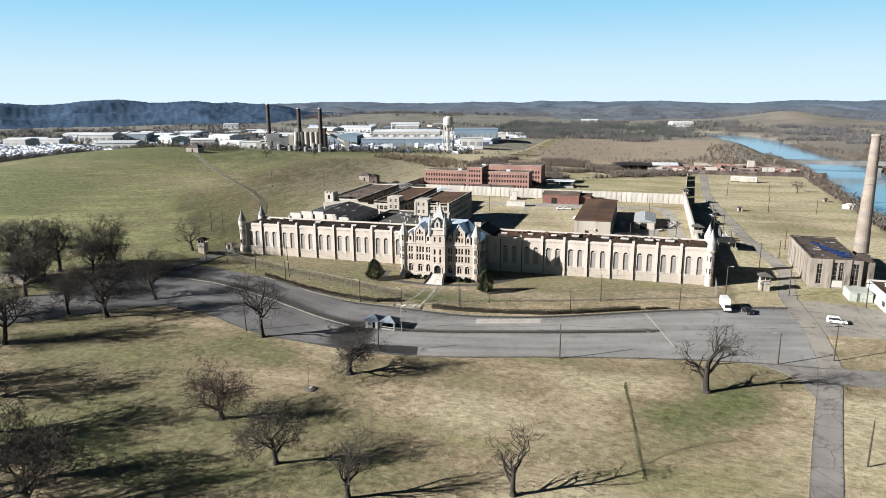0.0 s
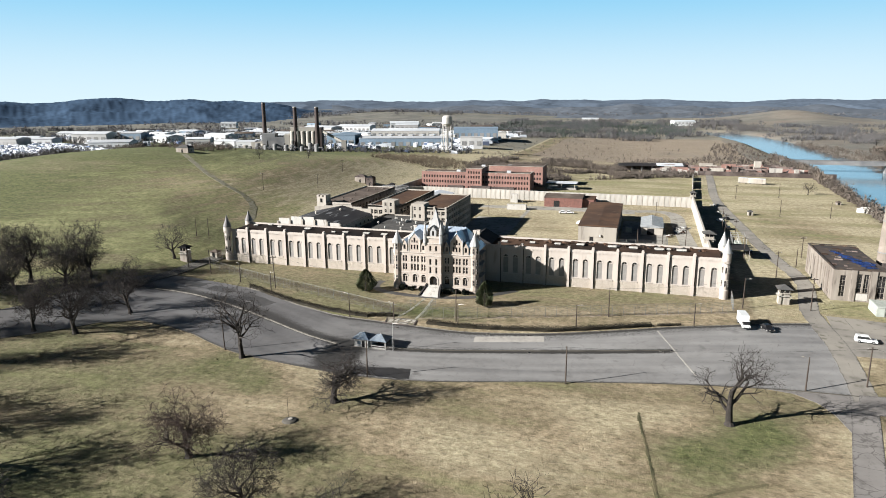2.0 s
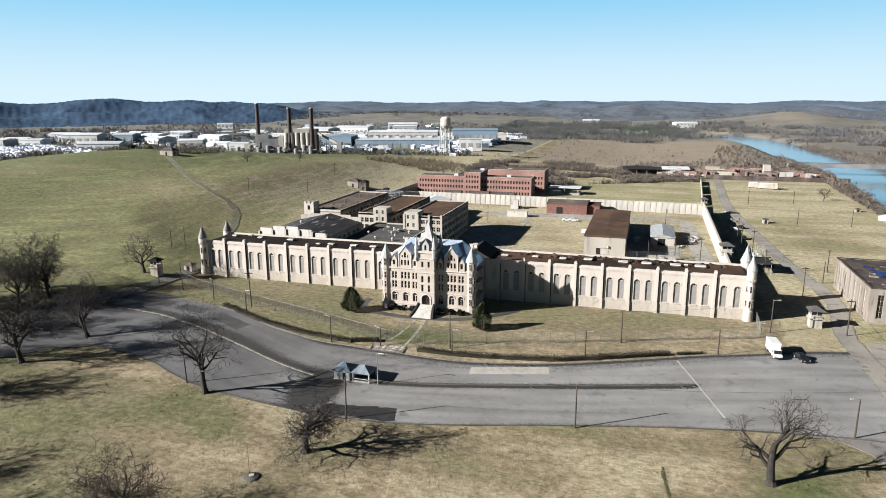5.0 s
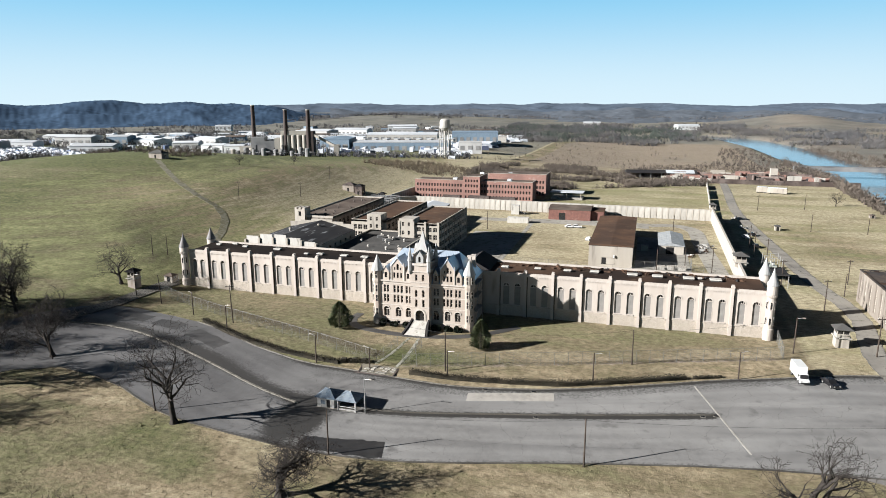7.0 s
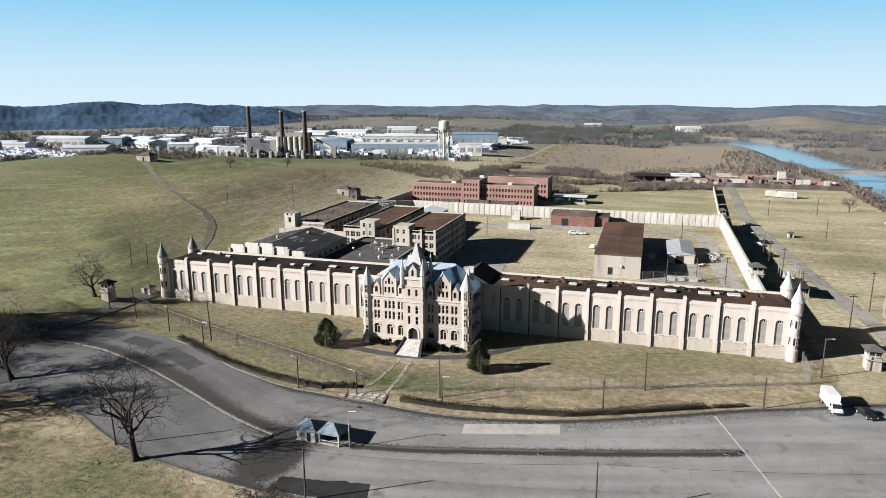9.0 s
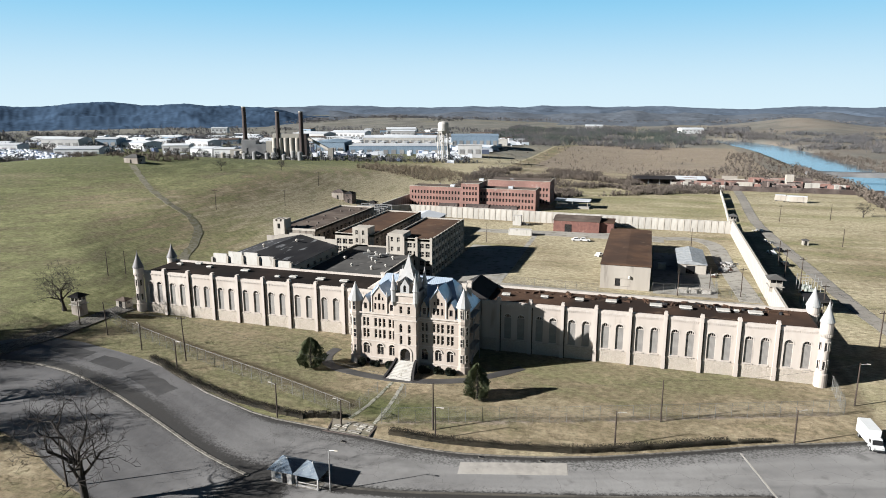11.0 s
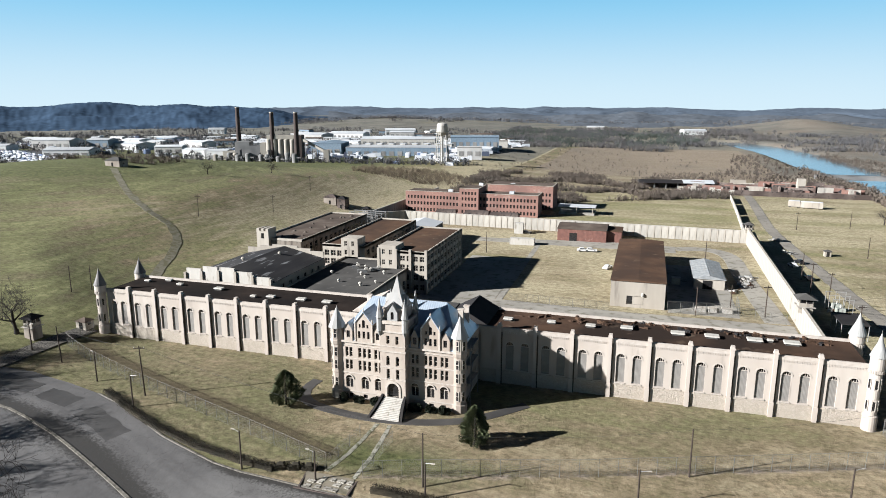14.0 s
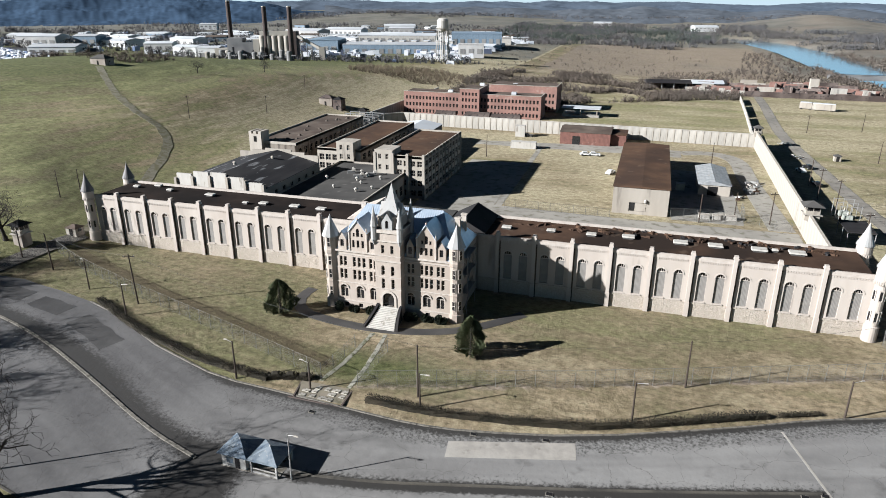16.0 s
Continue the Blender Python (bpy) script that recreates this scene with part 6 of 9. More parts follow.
def outer_walls():
    """The concrete wall round the yard, panel by panel."""
    h = 5.2
    w = tagged(new("wall_north"), "weathered pale concrete prison wall of upright panels", "wall", kind="structure")
    a, b = Vector((-73, 172)), Vector((78.3, 166))
    n = 54
    step = (b - a) / n
    me = mesh_of("panel", box(boxed(0.06, step.length - 0.06, -0.2, 0.2, -0.8, h), 0.0, step.length, -0.28, 0.28, h, h + 0.22), M_CONCRETE)
    post = mesh_of("post", boxed(-0.18, 0.18, -0.32, 0.32, -0.8, h + 0.1), M_PALE_WALL)
    turn = math.atan2(step.y, step.x)
    for i in range(n):
        p = a + step * i
        for name, m in (("panel", me), ("post", post)):
            o = part(name, m, None, w)
            o.location, o.rotation_euler = (p.x, p.y, lie(p.x, p.y) * 0), (0, 0, turn)
    e = tagged(new("wall_east"), "pale concrete prison wall beside the service road", "wall", kind="structure")
    a, b = Vector((77.2, 14.8)), Vector((78.3, 166))
    n = 50
    step = (b - a) / n
    me = mesh_of("panel", box(boxed(0.02, step.length - 0.02, -0.25, 0.25, -0.6, 6.2), 0.0, step.length, -0.36, 0.36, 6.2, 6.5), M_PALE_WALL)
    for i in range(n):
        p = a + step * i
        o = part("panel", me, None, e)
        o.location, o.rotation_euler = (p.x, p.y, 0), (0, 0, math.atan2(step.y, step.x))
    f = tagged(new("wall_north_east"), "dark broken wall running on beyond the yard", "wall", kind="structure")
    a, b = Vector((78.5, 166.5)), Vector((87, 312))
    n = 36
    step = (b - a) / n
    me = mesh_of("panel", boxed(0.03, step.length - 0.03, -0.2, 0.2, -1.5, 2.6), M_CONCRETE)
    for i in range(n):
        if i % 11 == 6:
            continue
        p = a + step * i
        o = part("panel", me, None, f)
        o.location, o.rotation_euler = (p.x, p.y, lie(p.x, p.y)), (0, 0, math.atan2(step.y, step.x))
    g = tagged(new("wall_west"), "dark-capped concrete prison wall below the hill", "wall", kind="structure")
    for a, b, n in ((Vector((-89.6, 14)), Vector((-91, 72)), 19), (Vector((-91, 128)), Vector((-88, 160)), 12), (Vector((-88, 160)), Vector((-73, 172)), 7), (Vector((-88, 160)), Vector((-84, 262)), 34)):
        step = (b - a) / n
        me = mesh_of("panel", box(boxed(0.03, step.length - 0.03, -0.22, 0.22, -1.5, h), 0, step.length, -0.3, 0.3, h, h + 0.2), M_CONCRETE)
        for i in range(n):
            p = a + step * i
            o = part("panel", me, None, g)
            o.location, o.rotation_euler = (p.x, p.y, lie(p.x, p.y) * 0.5), (0, 0, math.atan2(step.y, step.x))


outer_walls()


def guard_box(x, y, z, s, base_h, roof_material, wall_material, label, turn=0.0, base=True):
    """A guard tower: a base, a glazed cabin with corner posts and a wide hipped roof."""
    t = thing("guard_tower", label, "guard tower", "guard towers", at=(x, y, z), turn=turn)
    if base:
        part("base", boxed(-s, s, -s, s, -0.4, base_h, taper=0.06), wall_material, t)
    part("cabin_wall", boxed(-s * 0.95, s * 0.95, -s * 0.95, s * 0.95, base_h, base_h + 0.9), M_PALE_WALL, t)
    part("balcony", boxed(-s * 1.25, s * 1.25, -s * 1.25, s * 1.25, base_h - 0.12, base_h + 0.02), M_CONCRETE, t)
    k = s * 0.88
    part("glazing", boxed(-k, k, -k, k, base_h + 0.9, base_h + 2.1), M_DARK_OPENING, t)
    for px in (-1, 0, 1):
        for py in (-1, 0, 1):
            if px or py:
                part("mullion", boxed(px * k - 0.09, px * k + 0.09, py * k - 0.09, py * k + 0.09, base_h + 0.9, base_h + 2.1), M_PALE_WALL, t)
    part("roof", hip(bmesh.new(), -s, s, -s, s, base_h + 2.12, base_h + 3.2, s * 0.42), roof_material, t)
    return t


guard_box(94.3, -0.6, 0.02, 1.45, 2.5, M_ROOF_GREY, M_PALE_WALL, "small pale guard house with grey hipped roof beside the road")
guard_box(-99.6, -12.2, lie(-99.6, -12.2), 1.35, 2.9, M_ROOF_BLACK, M_POWER, "small pale guard house with dark hipped roof beside the gate lane")
guard_box(78.0, 55.0, 5.4, 1.7, 1.2, M_ROOF_GREY, M_PALE_WALL, "guard cabin with grey roof astride the outer wall")
guard_box(78.6, 166.0, 5.0, 1.3, 0.9, M_ROOF_GREY, M_PALE_WALL, "guard cabin with grey roof astride the outer wall")
guard_box(-88, 160, 4.2, 1.5, 1.3, M_ROOF_BLACK, M_PALE_WALL, "guard cabin with dark roof astride the outer wall")


def hut(x, y, w, d, h, wall, roof, label, group="", ridge=None, name="hut", turn=0.0, sink=0.4):
    t = thing(name, label, name.replace("_", " "), group, at=(x, y, lie(x, y)), turn=turn)
    part("wall_block", boxed(-w / 2, w / 2, -d / 2, d / 2, -sink, h), wall, t)
    part("roof", hip(bmesh.new(), -w / 2, w / 2, -d / 2, d / 2, h + 0.02, h + 0.02 + 0.28 * min(w, d), 0.25, ridge), roof, t)
    part("door", boxed(-0.5, 0.5, -d / 2 - 0.06, -d / 2 + 0.02, -0.1, 2.0), M_DARK_OPENING, t)
    part("window", boxed(w / 2 - 0.02, w / 2 + 0.05, -0.5, 0.5, 1.0, 1.9), M_DARK_OPENING, t)
    return t


hut(-95.0, -1.5, 3.0, 2.6, 2.0, M_PALE_WALL, M_BRICK_ROOF, "small cream hut with rusty roof at the wall's corner", name="hut")
hut(-118.8, 186.2, 7, 5, 3.6, M_POWER, M_RUIN, "small pale blockhouse with dark roof on the grass", name="blockhouse")
hut(-111.6, 184.3, 4.5, 5, 5.0, M_RUIN, M_ROOF_BLACK, "dark roofless blockhouse on the grass", name="blockhouse")
hut(-226, 156, 9, 6, 3.0, M_POWER, M_ROOF_GREY, "small grey hut on the hilltop", name="hill_hut")


# ---- red brick block beyond the wall ----
def brick_block():
    t = thing("brick_factory", "three-storey red brick block with rows of tall windows and flat roof", "building")
    rows = ((0.9, 2.6), (4.2, 5.9), (7.4, 9.1))

    def mass(x0, x1, y0, y1, z, n, rows_here, end=True):
        ops = rect_ops(0.8, x1 - x0 - 0.8, n, 0.95, rows_here)
        part("brick_wall", facade(bmesh.new(), (x0, y0), (1, 0), 0, x1 - x0, 0, z + 0.6, ops, 0.3), M_BRICK, t)
        set_windows(t, (x0, y0), (1, 0), ops, M_DARK_OPENING, bars=((), (0.5,)), bar_material=M_BRICK_ROOF)
        part("core", boxed(x0 + 0.05, x1 - 0.05, y0 + 0.35, y1, 0, z), M_BRICK, t)
        m = max(2, round((y1 - y0) / 2.4))
        side = rect_ops(0.8, y1 - y0 - 0.8, m, 0.95, rows_here)
        part("brick_wall", facade(bmesh.new(), (x1, y0), (0, 1), 0, y1 - y0, 0, z + 0.6, side, 0.3), M_BRICK, t)
        set_windows(t, (x1, y0), (0, 1), side, M_DARK_OPENING, bars=((), (0.5,)), bar_material=M_BRICK_ROOF)
        part("roof", boxed(x0 + 0.4, x1 - 0.4, y0 + 0.4, y1 - 0.3, z, z + 0.3), M_BRICK_ROOF, t)
        part("coping", box(boxed(x0 - 0.1, x1 + 0.1, y0 - 0.12, y0 + 0.35, z + 0.6, z + 0.8), x1 - 0.35, x1 + 0.12, y0 + 0.35, y1, z + 0.6, z + 0.8), M_PALE_WALL, t)

    mass(-83, -48.0, 200, 214, 10.6, 19, rows)
    mass(-48.0, -13.5, 201.5, 215, 10.4, 19, rows)
    mass(-53.5, -43.5, 199.2, 216, 13.0, 5, (*rows, (10.4, 11.9)))
    mass(-45, -9.5, 226, 244, 12.2, 19, (*rows,))
    for x, y in ((-60, 206), (-50, 232), (-33, 236), (-28, 208)):
        part("roof_hatch", boxed(x - 1.2, x + 1.2, y - 1, y + 1, 10.5, 12.6 if y > 220 else 11.9), M_GREY_ROOF_FAR, t)
    for x in (-36, -22):
        part("link", boxed(x - 4, x + 4, 214, 227, 0, 5), M_BRICK, t)
    for k, (x, y, l) in enumerate(((-42, 192, 12), (-28, 190, 14), (-58, 191, 10))):
        s = thing("collapsed_shed", "low collapsed brick shed with broken roof beside the factory", "shed", "collapsed sheds", at=(x, y, 0), turn=4 * k)
        part("wall", boxed(-l / 2, l / 2, -4, 4, -0.3, 2.6), M_BRICK, s)
        part("roof", hip(bmesh.new(), -l / 2, l / 2, -4, 4, 2.62, 4.0, 0.3, 0.6), M_RUIN, s)
    d = thing("loading_dock", "pale concrete dock shelter with flat roof", "dock", at=(4, 222, lie(4, 222)))
    part("deck", boxed(-9, 9, -6, 6, -1, 1.0), M_CONCRETE, d)
    for x in (-8, 0, 8):
        part("post", boxed(x - 0.2, x + 0.2, -5.6, -5.2, 1.0, 4.0), M_PALE_WALL, d)
    part("canopy", boxed(-9.5, 9.5, -6.5, 3, 4.0, 4.3), M_GREY_ROOF_FAR, d)


brick_block()


# ---- burnt-out works to the north-east ----
def ruins():
    rng = random.Random(21)
    t = thing("ruined_works", "burnt-out brick works with broken walls and fallen roofs", "ruin")
    for i in range(120):
        x, y = rng.uniform(58, 172), rng.uniform(348, 424)
        w, d, h = rng.uniform(4, 13), rng.uniform(3, 10), rng.uniform(2.0, 5.8)
        z = lie(x, y)
        part("broken_wall", boxed(x - w / 2, x + w / 2, y - 0.5, y + 0.5, z - 2, z + h), rng.choice((M_RUIN_BROWN, M_BRICK, M_RUIN_BROWN, M_PALE_WALL, M_BRICK, M_RUIN, M_CONCRETE)), t)
        if i % 2:
            part("broken_wall", boxed(x - 0.4, x + 0.4, y - d / 2, y + d / 2, z - 2, z + h * 0.9), rng.choice((M_RUIN_BROWN, M_RUIN, M_RUIN_BROWN)), t)
        if i % 3 == 0:
            part("fallen_roof", hip(bmesh.new(), x - w / 2, x + w / 2, y, y + d, z + h * 0.5, z + h * 0.9, 0.3, 1.0), rng.choice((M_ROOF_BLACK, M_RUIN_BROWN, M_ROOF_R)), t)
    part("long_wall", boxed(92, 186, 338, 339, lie(130, 338) - 3, lie(130, 338) + 3.2), M_RUIN, t)
    for i in range(11):
        x = 62 + 3.9 * i
        part("front_wall", boxed(x, x + rng.uniform(2.4, 3.6), 349 - 0.9 * i, 349.8 - 0.9 * i, lie(x, 345) - 3, lie(x, 345) + rng.uniform(2.6, 4.2)), M_CONCRETE if i % 3 else M_RUIN_BROWN, t)
    part("kiln", boxed(138, 143, 388, 393, lie(140, 390) - 2, lie(140, 390) + 9), M_PALE_WALL, t)
    s = thing("long_shed", "long open shed with pale sheet roof at the ruined works", "shed", at=(58, 376, lie(58, 376)), turn=8)
    for x in range(-24, 25, 8):
        part("post", boxed(x - 0.3, x + 0.3, -5, -4.4, -1, 4.6), M_STEEL_FAR, s)
    part("back_wall", boxed(-26, 26, 5, 5.6, -1, 4.6), M_RUIN, s)
    part("roof", hip(bmesh.new(), -26, 26, -6, 6, 4.62, 6.4, 0.5, 0.0), M_ROOF_BLACK, s)
    part("patched_sheet", hip(bmesh.new(), 4, 24, -6.2, 6.2, 4.75, 6.55, 0.5, 0.0), M_GREY_ROOF_FAR, s)


ruins()


# ---- powerhouse and its neighbours ----
def powerhouse():
    t = thing("powerhouse", "derelict concrete powerhouse with tall broken windows and brown roof", "building")
    x0, x1, y0, y1, z = 108.2, 122.6, 6.8, 41.5, 9.3
    ops = [(2.6, 1.5, 1.2, 7.6, False), (6.9, 1.3, 2.6, 8.2, False), (8.6, 1.3, 2.6, 8.2, False), (12.6, 1.8, 1.2, 8.0, False)]
    part("front_wall", facade(bmesh.new(), (x0, y0), (1, 0), 0, x1 - x0, 0, z, ops, 0.5), M_GRIMY_SHADED, t)
    set_windows(t, (x0, y0), (1, 0), ops, M_DARK_OPENING, depth=0.35, bars=((0.5,), (0.25, 0.5, 0.75)), bar_material=M_GRIMY_SHADED)
    west = [(2.2 + 4.6 * i, 1.5, 1.2, 7.8, False) for i in range(7)]
    part("west_wall", facade(bmesh.new(), (x0, y1), (0, -1), 0, y1 - y0, 0, z, west, 0.4), M_GRIMY_SHADED, t)
    set_windows(t, (x0, y1), (0, -1), west, M_PALE_WALL, depth=0.3, bars=((), (0.33, 0.67)), bar_material=M_GRIMY_SHADED)
    part("core", boxed(x0 + 0.55, x1, y0 + 0.6, y1, 0, z - 0.4), M_GRIMY_SHADED, t)
    part("roof", boxed(x0 + 0.4, x1 - 0.3, y0 + 0.4, y1 - 0.3, z - 0.4, z - 0.1), M_ROOF_POWER, t)
    part("coping", box(box(boxed(x0 - 0.15, x0 + 0.4, y0 - 0.15, y1, z, z + 0.25), x0 + 0.4, x1, y0 - 0.15, y0 + 0.4, z, z + 0.25), x0 + 0.4, x1, y1 - 0.4, y1, z, z + 0.25), M_ROOF_POWER, t)
    part("pier", boxed(x0 + 4.6, x0 + 6.0, y0 - 0.3, y0 + 0.1, 0, z), M_GRIMY_SHADED, t)
    part("pier", boxed(x0 + 9.6, x0 + 11.2, y0 - 0.3, y0 + 0.1, 0, z), M_GRIMY_SHADED, t)
    part("white_panel", boxed(x0 + 6.2, x0 + 9.3, y0 - 0.06, y0 + 0.02, 0.4, 2.4), M_WHITE, t)
    rng = random.Random(9)
    tarp = thing("roof_tarp", "torn blue tarpaulin spread on the brown roof", "tarpaulin", at=(0, 0, z - 0.07))
    for line, w in (([(113.6, 33), (114.6, 28), (116.2, 21)], 2.4), ([(115.6, 26), (117.0, 20), (118.4, 13), (119.2, 10)], 3.2), ([(119.6, 19), (120.6, 13)], 1.4)):
        bm = bmesh.new()
        l, r = ribbon(densify(line, 0.7), w)
        row = []
        for a, b in zip(l, r):
            j, k = rng.uniform(-0.9, 0.7), rng.uniform(-0.7, 0.9)
            row.append((bm.verts.new((a[0] + j, a[1], rng.uniform(0.0, 0.1))), bm.verts.new(((a[0] + b[0]) / 2, (a[1] + b[1]) / 2, rng.uniform(0.03, 0.3))), bm.verts.new((b[0] + k, b[1], rng.uniform(0.0, 0.1)))))
        for p, q in zip(row, row[1:]):
            bm.faces.new((p[0], p[1], q[1], q[0])), bm.faces.new((p[1], p[2], q[2], q[1]))
        bmesh.ops.solidify(bm, geom=bm.faces[:], thickness=0.02)
        part("sheet", bm, M_TARP, tarp)
    for i in range(34):
        x, y = rng.uniform(x0 + 0.8, x1 - 0.8), rng.uniform(y0 + 0.8, y1 - 0.8)
        part("torn_felt", boxed(x - rng.uniform(0.2, 1.3), x + rng.uniform(0.2, 1.3), y - rng.uniform(0.2, 0.8), y + rng.uniform(0.2, 0.8), z - 0.11, z - 0.1 + rng.uniform(0.04, 0.3), taper=0.08), rng.choice((M_ROOF_BLACK, M_ROOF_R, M_RUIN_BROWN)), t)
    h = part("broken_head", boxed(x1, x1 + 3.4, y0 + 1, y0 + 9, 0, 8.6), M_GRIMY_SHADED, t)
    for i in range(9):
        part("rubble_block", boxed(x1 + rng.uniform(-1, 2.6), x1 + rng.uniform(2.7, 3.4), y0 + 1 + i * 0.9, y0 + 1.6 + i * 0.9, 8.5, 8.7 + rng.uniform(0.2, 1.3)), M_RUIN, h)


powerhouse()


def chimney_stack():
    t = thing("chimney_stack", "tall tapering pale concrete chimney beside the powerhouse", "chimney", at=(128.0, 30.5, 0))
    part("shaft", tube(bmesh.new(), 0, 0, [(2.55, -0.5)] + [(2.5 - 1.15 * i / 26 - (0.05 if i % 2 else 0), 45.5 * i / 26) for i in range(27)], 20), M_CHIMNEY, t)
    part("flue_rim", tube(bmesh.new(), 0, 0, [(1.2, 45.3), (1.5, 45.5), (1.5, 46.1), (1.15, 46.2), (1.1, 45.4)], 20), M_POWER, t)
    for z in (10, 20, 30, 40):
        r = 2.5 - 1.15 * z / 45.5
        part("band", tube(bmesh.new(), 0, 0, [(r, z), (r + 0.08, z + 0.02), (r + 0.08, z + 0.28), (r, z + 0.3)], 20, cap=False), M_STEEL_FAR, t)


chimney_stack()


def store():
    """The long low store whose white side runs past the parking."""
    t = thing("store_building", "long white-walled store with dark brown flat roof", "building")
    part("wall_block", boxed(122.8, 140, -38, 2, -0.6, 4.2), M_WHITE, t)
    part("roof", boxed(123.3, 139.6, -37.5, 1.6, 4.2, 4.35), M_ROOF_BROWN, t)
    bm = boxed(122.8, 123.2, -38, 2, 4.2, 4.8)
    box(bm, 123.2, 140, 1.6, 2, 4.2, 4.8)
    part("parapet", bm, M_WHITE, t)
    for y in (-30, -22, -14, -6):
        part("window", boxed(122.7, 122.85, y - 1, y + 1, 1.2, 2.6), M_DARK_OPENING, t)
    for x, y in ((126, -4), (130, -8), (128, -16)):
        part("roof_vent", tube(bmesh.new(), x, y, [(0.4, 4.3), (0.4, 5.2), (0.7, 5.3), (0.0, 5.7)], 8), M_WHITE, t)
    k = thing("water_tank", "squat pale green water tank behind the powerhouse", "tank", at=(119.3, -3.0, 0))
    part("shell", boxed(-3.0, 3.0, -3.8, 3.8, -0.2, 2.5, taper=0.05), M_TANK, k)
    part("lid", boxed(-3.1, 3.1, -3.9, 3.9, 2.5, 2.7, taper=0.3), M_TANK, k)
    part("ladder", box(boxed(-1.2, -1.1, -3.98, -3.9, 0, 2.7), -0.8, -0.7, -3.98, -3.9, 0, 2.7), M_STEEL, k)


store()


def sheds_east():
    for k, (x, y, l) in enumerate(((117, 283, 6), (125, 279, 11))):
        t = thing("white_trailer", "long white storage trailer parked on the grass", "trailer", "white trailers", at=(x, y, lie(x, y)), turn=-14)
        part("box", boxed(-l / 2, l / 2, -2, 2, 0.5, 3.6, taper=0.05), M_PALE_WALL, t)
        for w in (-0.35, 0.35):
            part("axle", boxed(l * w - 0.6, l * w + 0.6, -1.8, 1.8, -0.1, 0.52), M_RUBBER, t)
        part("roof_strip", boxed(-l / 2 + 0.2, l / 2 - 0.2, -1.7, 1.7, 3.6, 3.75, taper=0.1), M_GREY_ROOF_FAR, t)
        part("door", boxed(-l / 2 - 0.03, -l / 2 + 0.02, -1.2, 1.2, 0.7, 3.2), M_FAR_WALL, t)
    hut(161, 172, 8, 3.5, 1.9, M_WHITE, M_WHITE, "long low white shed at the field's edge", name="low_shed", turn=-30)
    hut(104.5, 150, 2.2, 2.2, 2.0, M_PALE_WALL, M_ROOF_GREY, "small cream kiosk beside the service road", name="kiosk")
    hut(154, 196, 2.2, 2.4, 1.4, M_POWER, M_BRICK_ROOF, "small cream hut at the field's edge", name="field_hut")


sheds_east()


def bridge():
    t = thing("road_bridge", "long dark steel road bridge over the river", "bridge")
    y0 = 585
    part("deck", boxed(192, 560, y0, y0 + 12, -16.2, -12.4), M_STEEL_FAR, t)
    part("roadway", boxed(192, 560, y0 + 0.2, y0 + 11.8, -12.4, -12.15), M_ASPHALT_DARK, t)
    part("guard_rail", boxed(192, 560, y0 - 0.2, y0 + 0.1, -12.2, -11.5), M_STEEL_FAR, t)
    for x in (214, 292, 370, 450):
        part("pier", box(boxed(x - 2, x + 2, y0 + 3, y0 + 9, -34, -16.5), x - 4.5, x + 4.5, y0 + 1, y0 + 11, -16.5, -14.2), M_STEEL_FAR, t)


bridge()


# ---- vehicles ----
def wheel(parent, x, y, r=0.36, w=0.24):
    bm = bmesh.new()
    rod(bm, (x, y - w / 2, r), (x, y + w / 2, r), r, n=14)
    tyre = part("wheel", bm, M_RUBBER, parent)
    part("rim", rod(bmesh.new(), (x, y - w / 2 - 0.01, r), (x, y + w / 2 + 0.01, r), r * 0.55, n=10), M_LIGHT_POLE, tyre)


def shell(pts, half, inset=0.0):
    """A body swept from a side outline (x, z); inset narrows it towards the top."""
    bm = bmesh.new()
    top, low = max(z for _, z in pts), min(z for _, z in pts)
    a = [bm.verts.new((x, -half + inset * (z - low) / (top - low), z)) for x, z in pts]
    b = [bm.verts.new((x, half - inset * (z - low) / (top - low), z)) for x, z in pts]
    bm.faces.new(a), bm.faces.new(b[::-1])
    for i in range(len(pts)):
        j = (i + 1) % len(pts)
        bm.faces.new((a[j], a[i], b[i], b[j]))
    bmesh.ops.recalc_face_normals(bm, faces=bm.faces)
    return bm


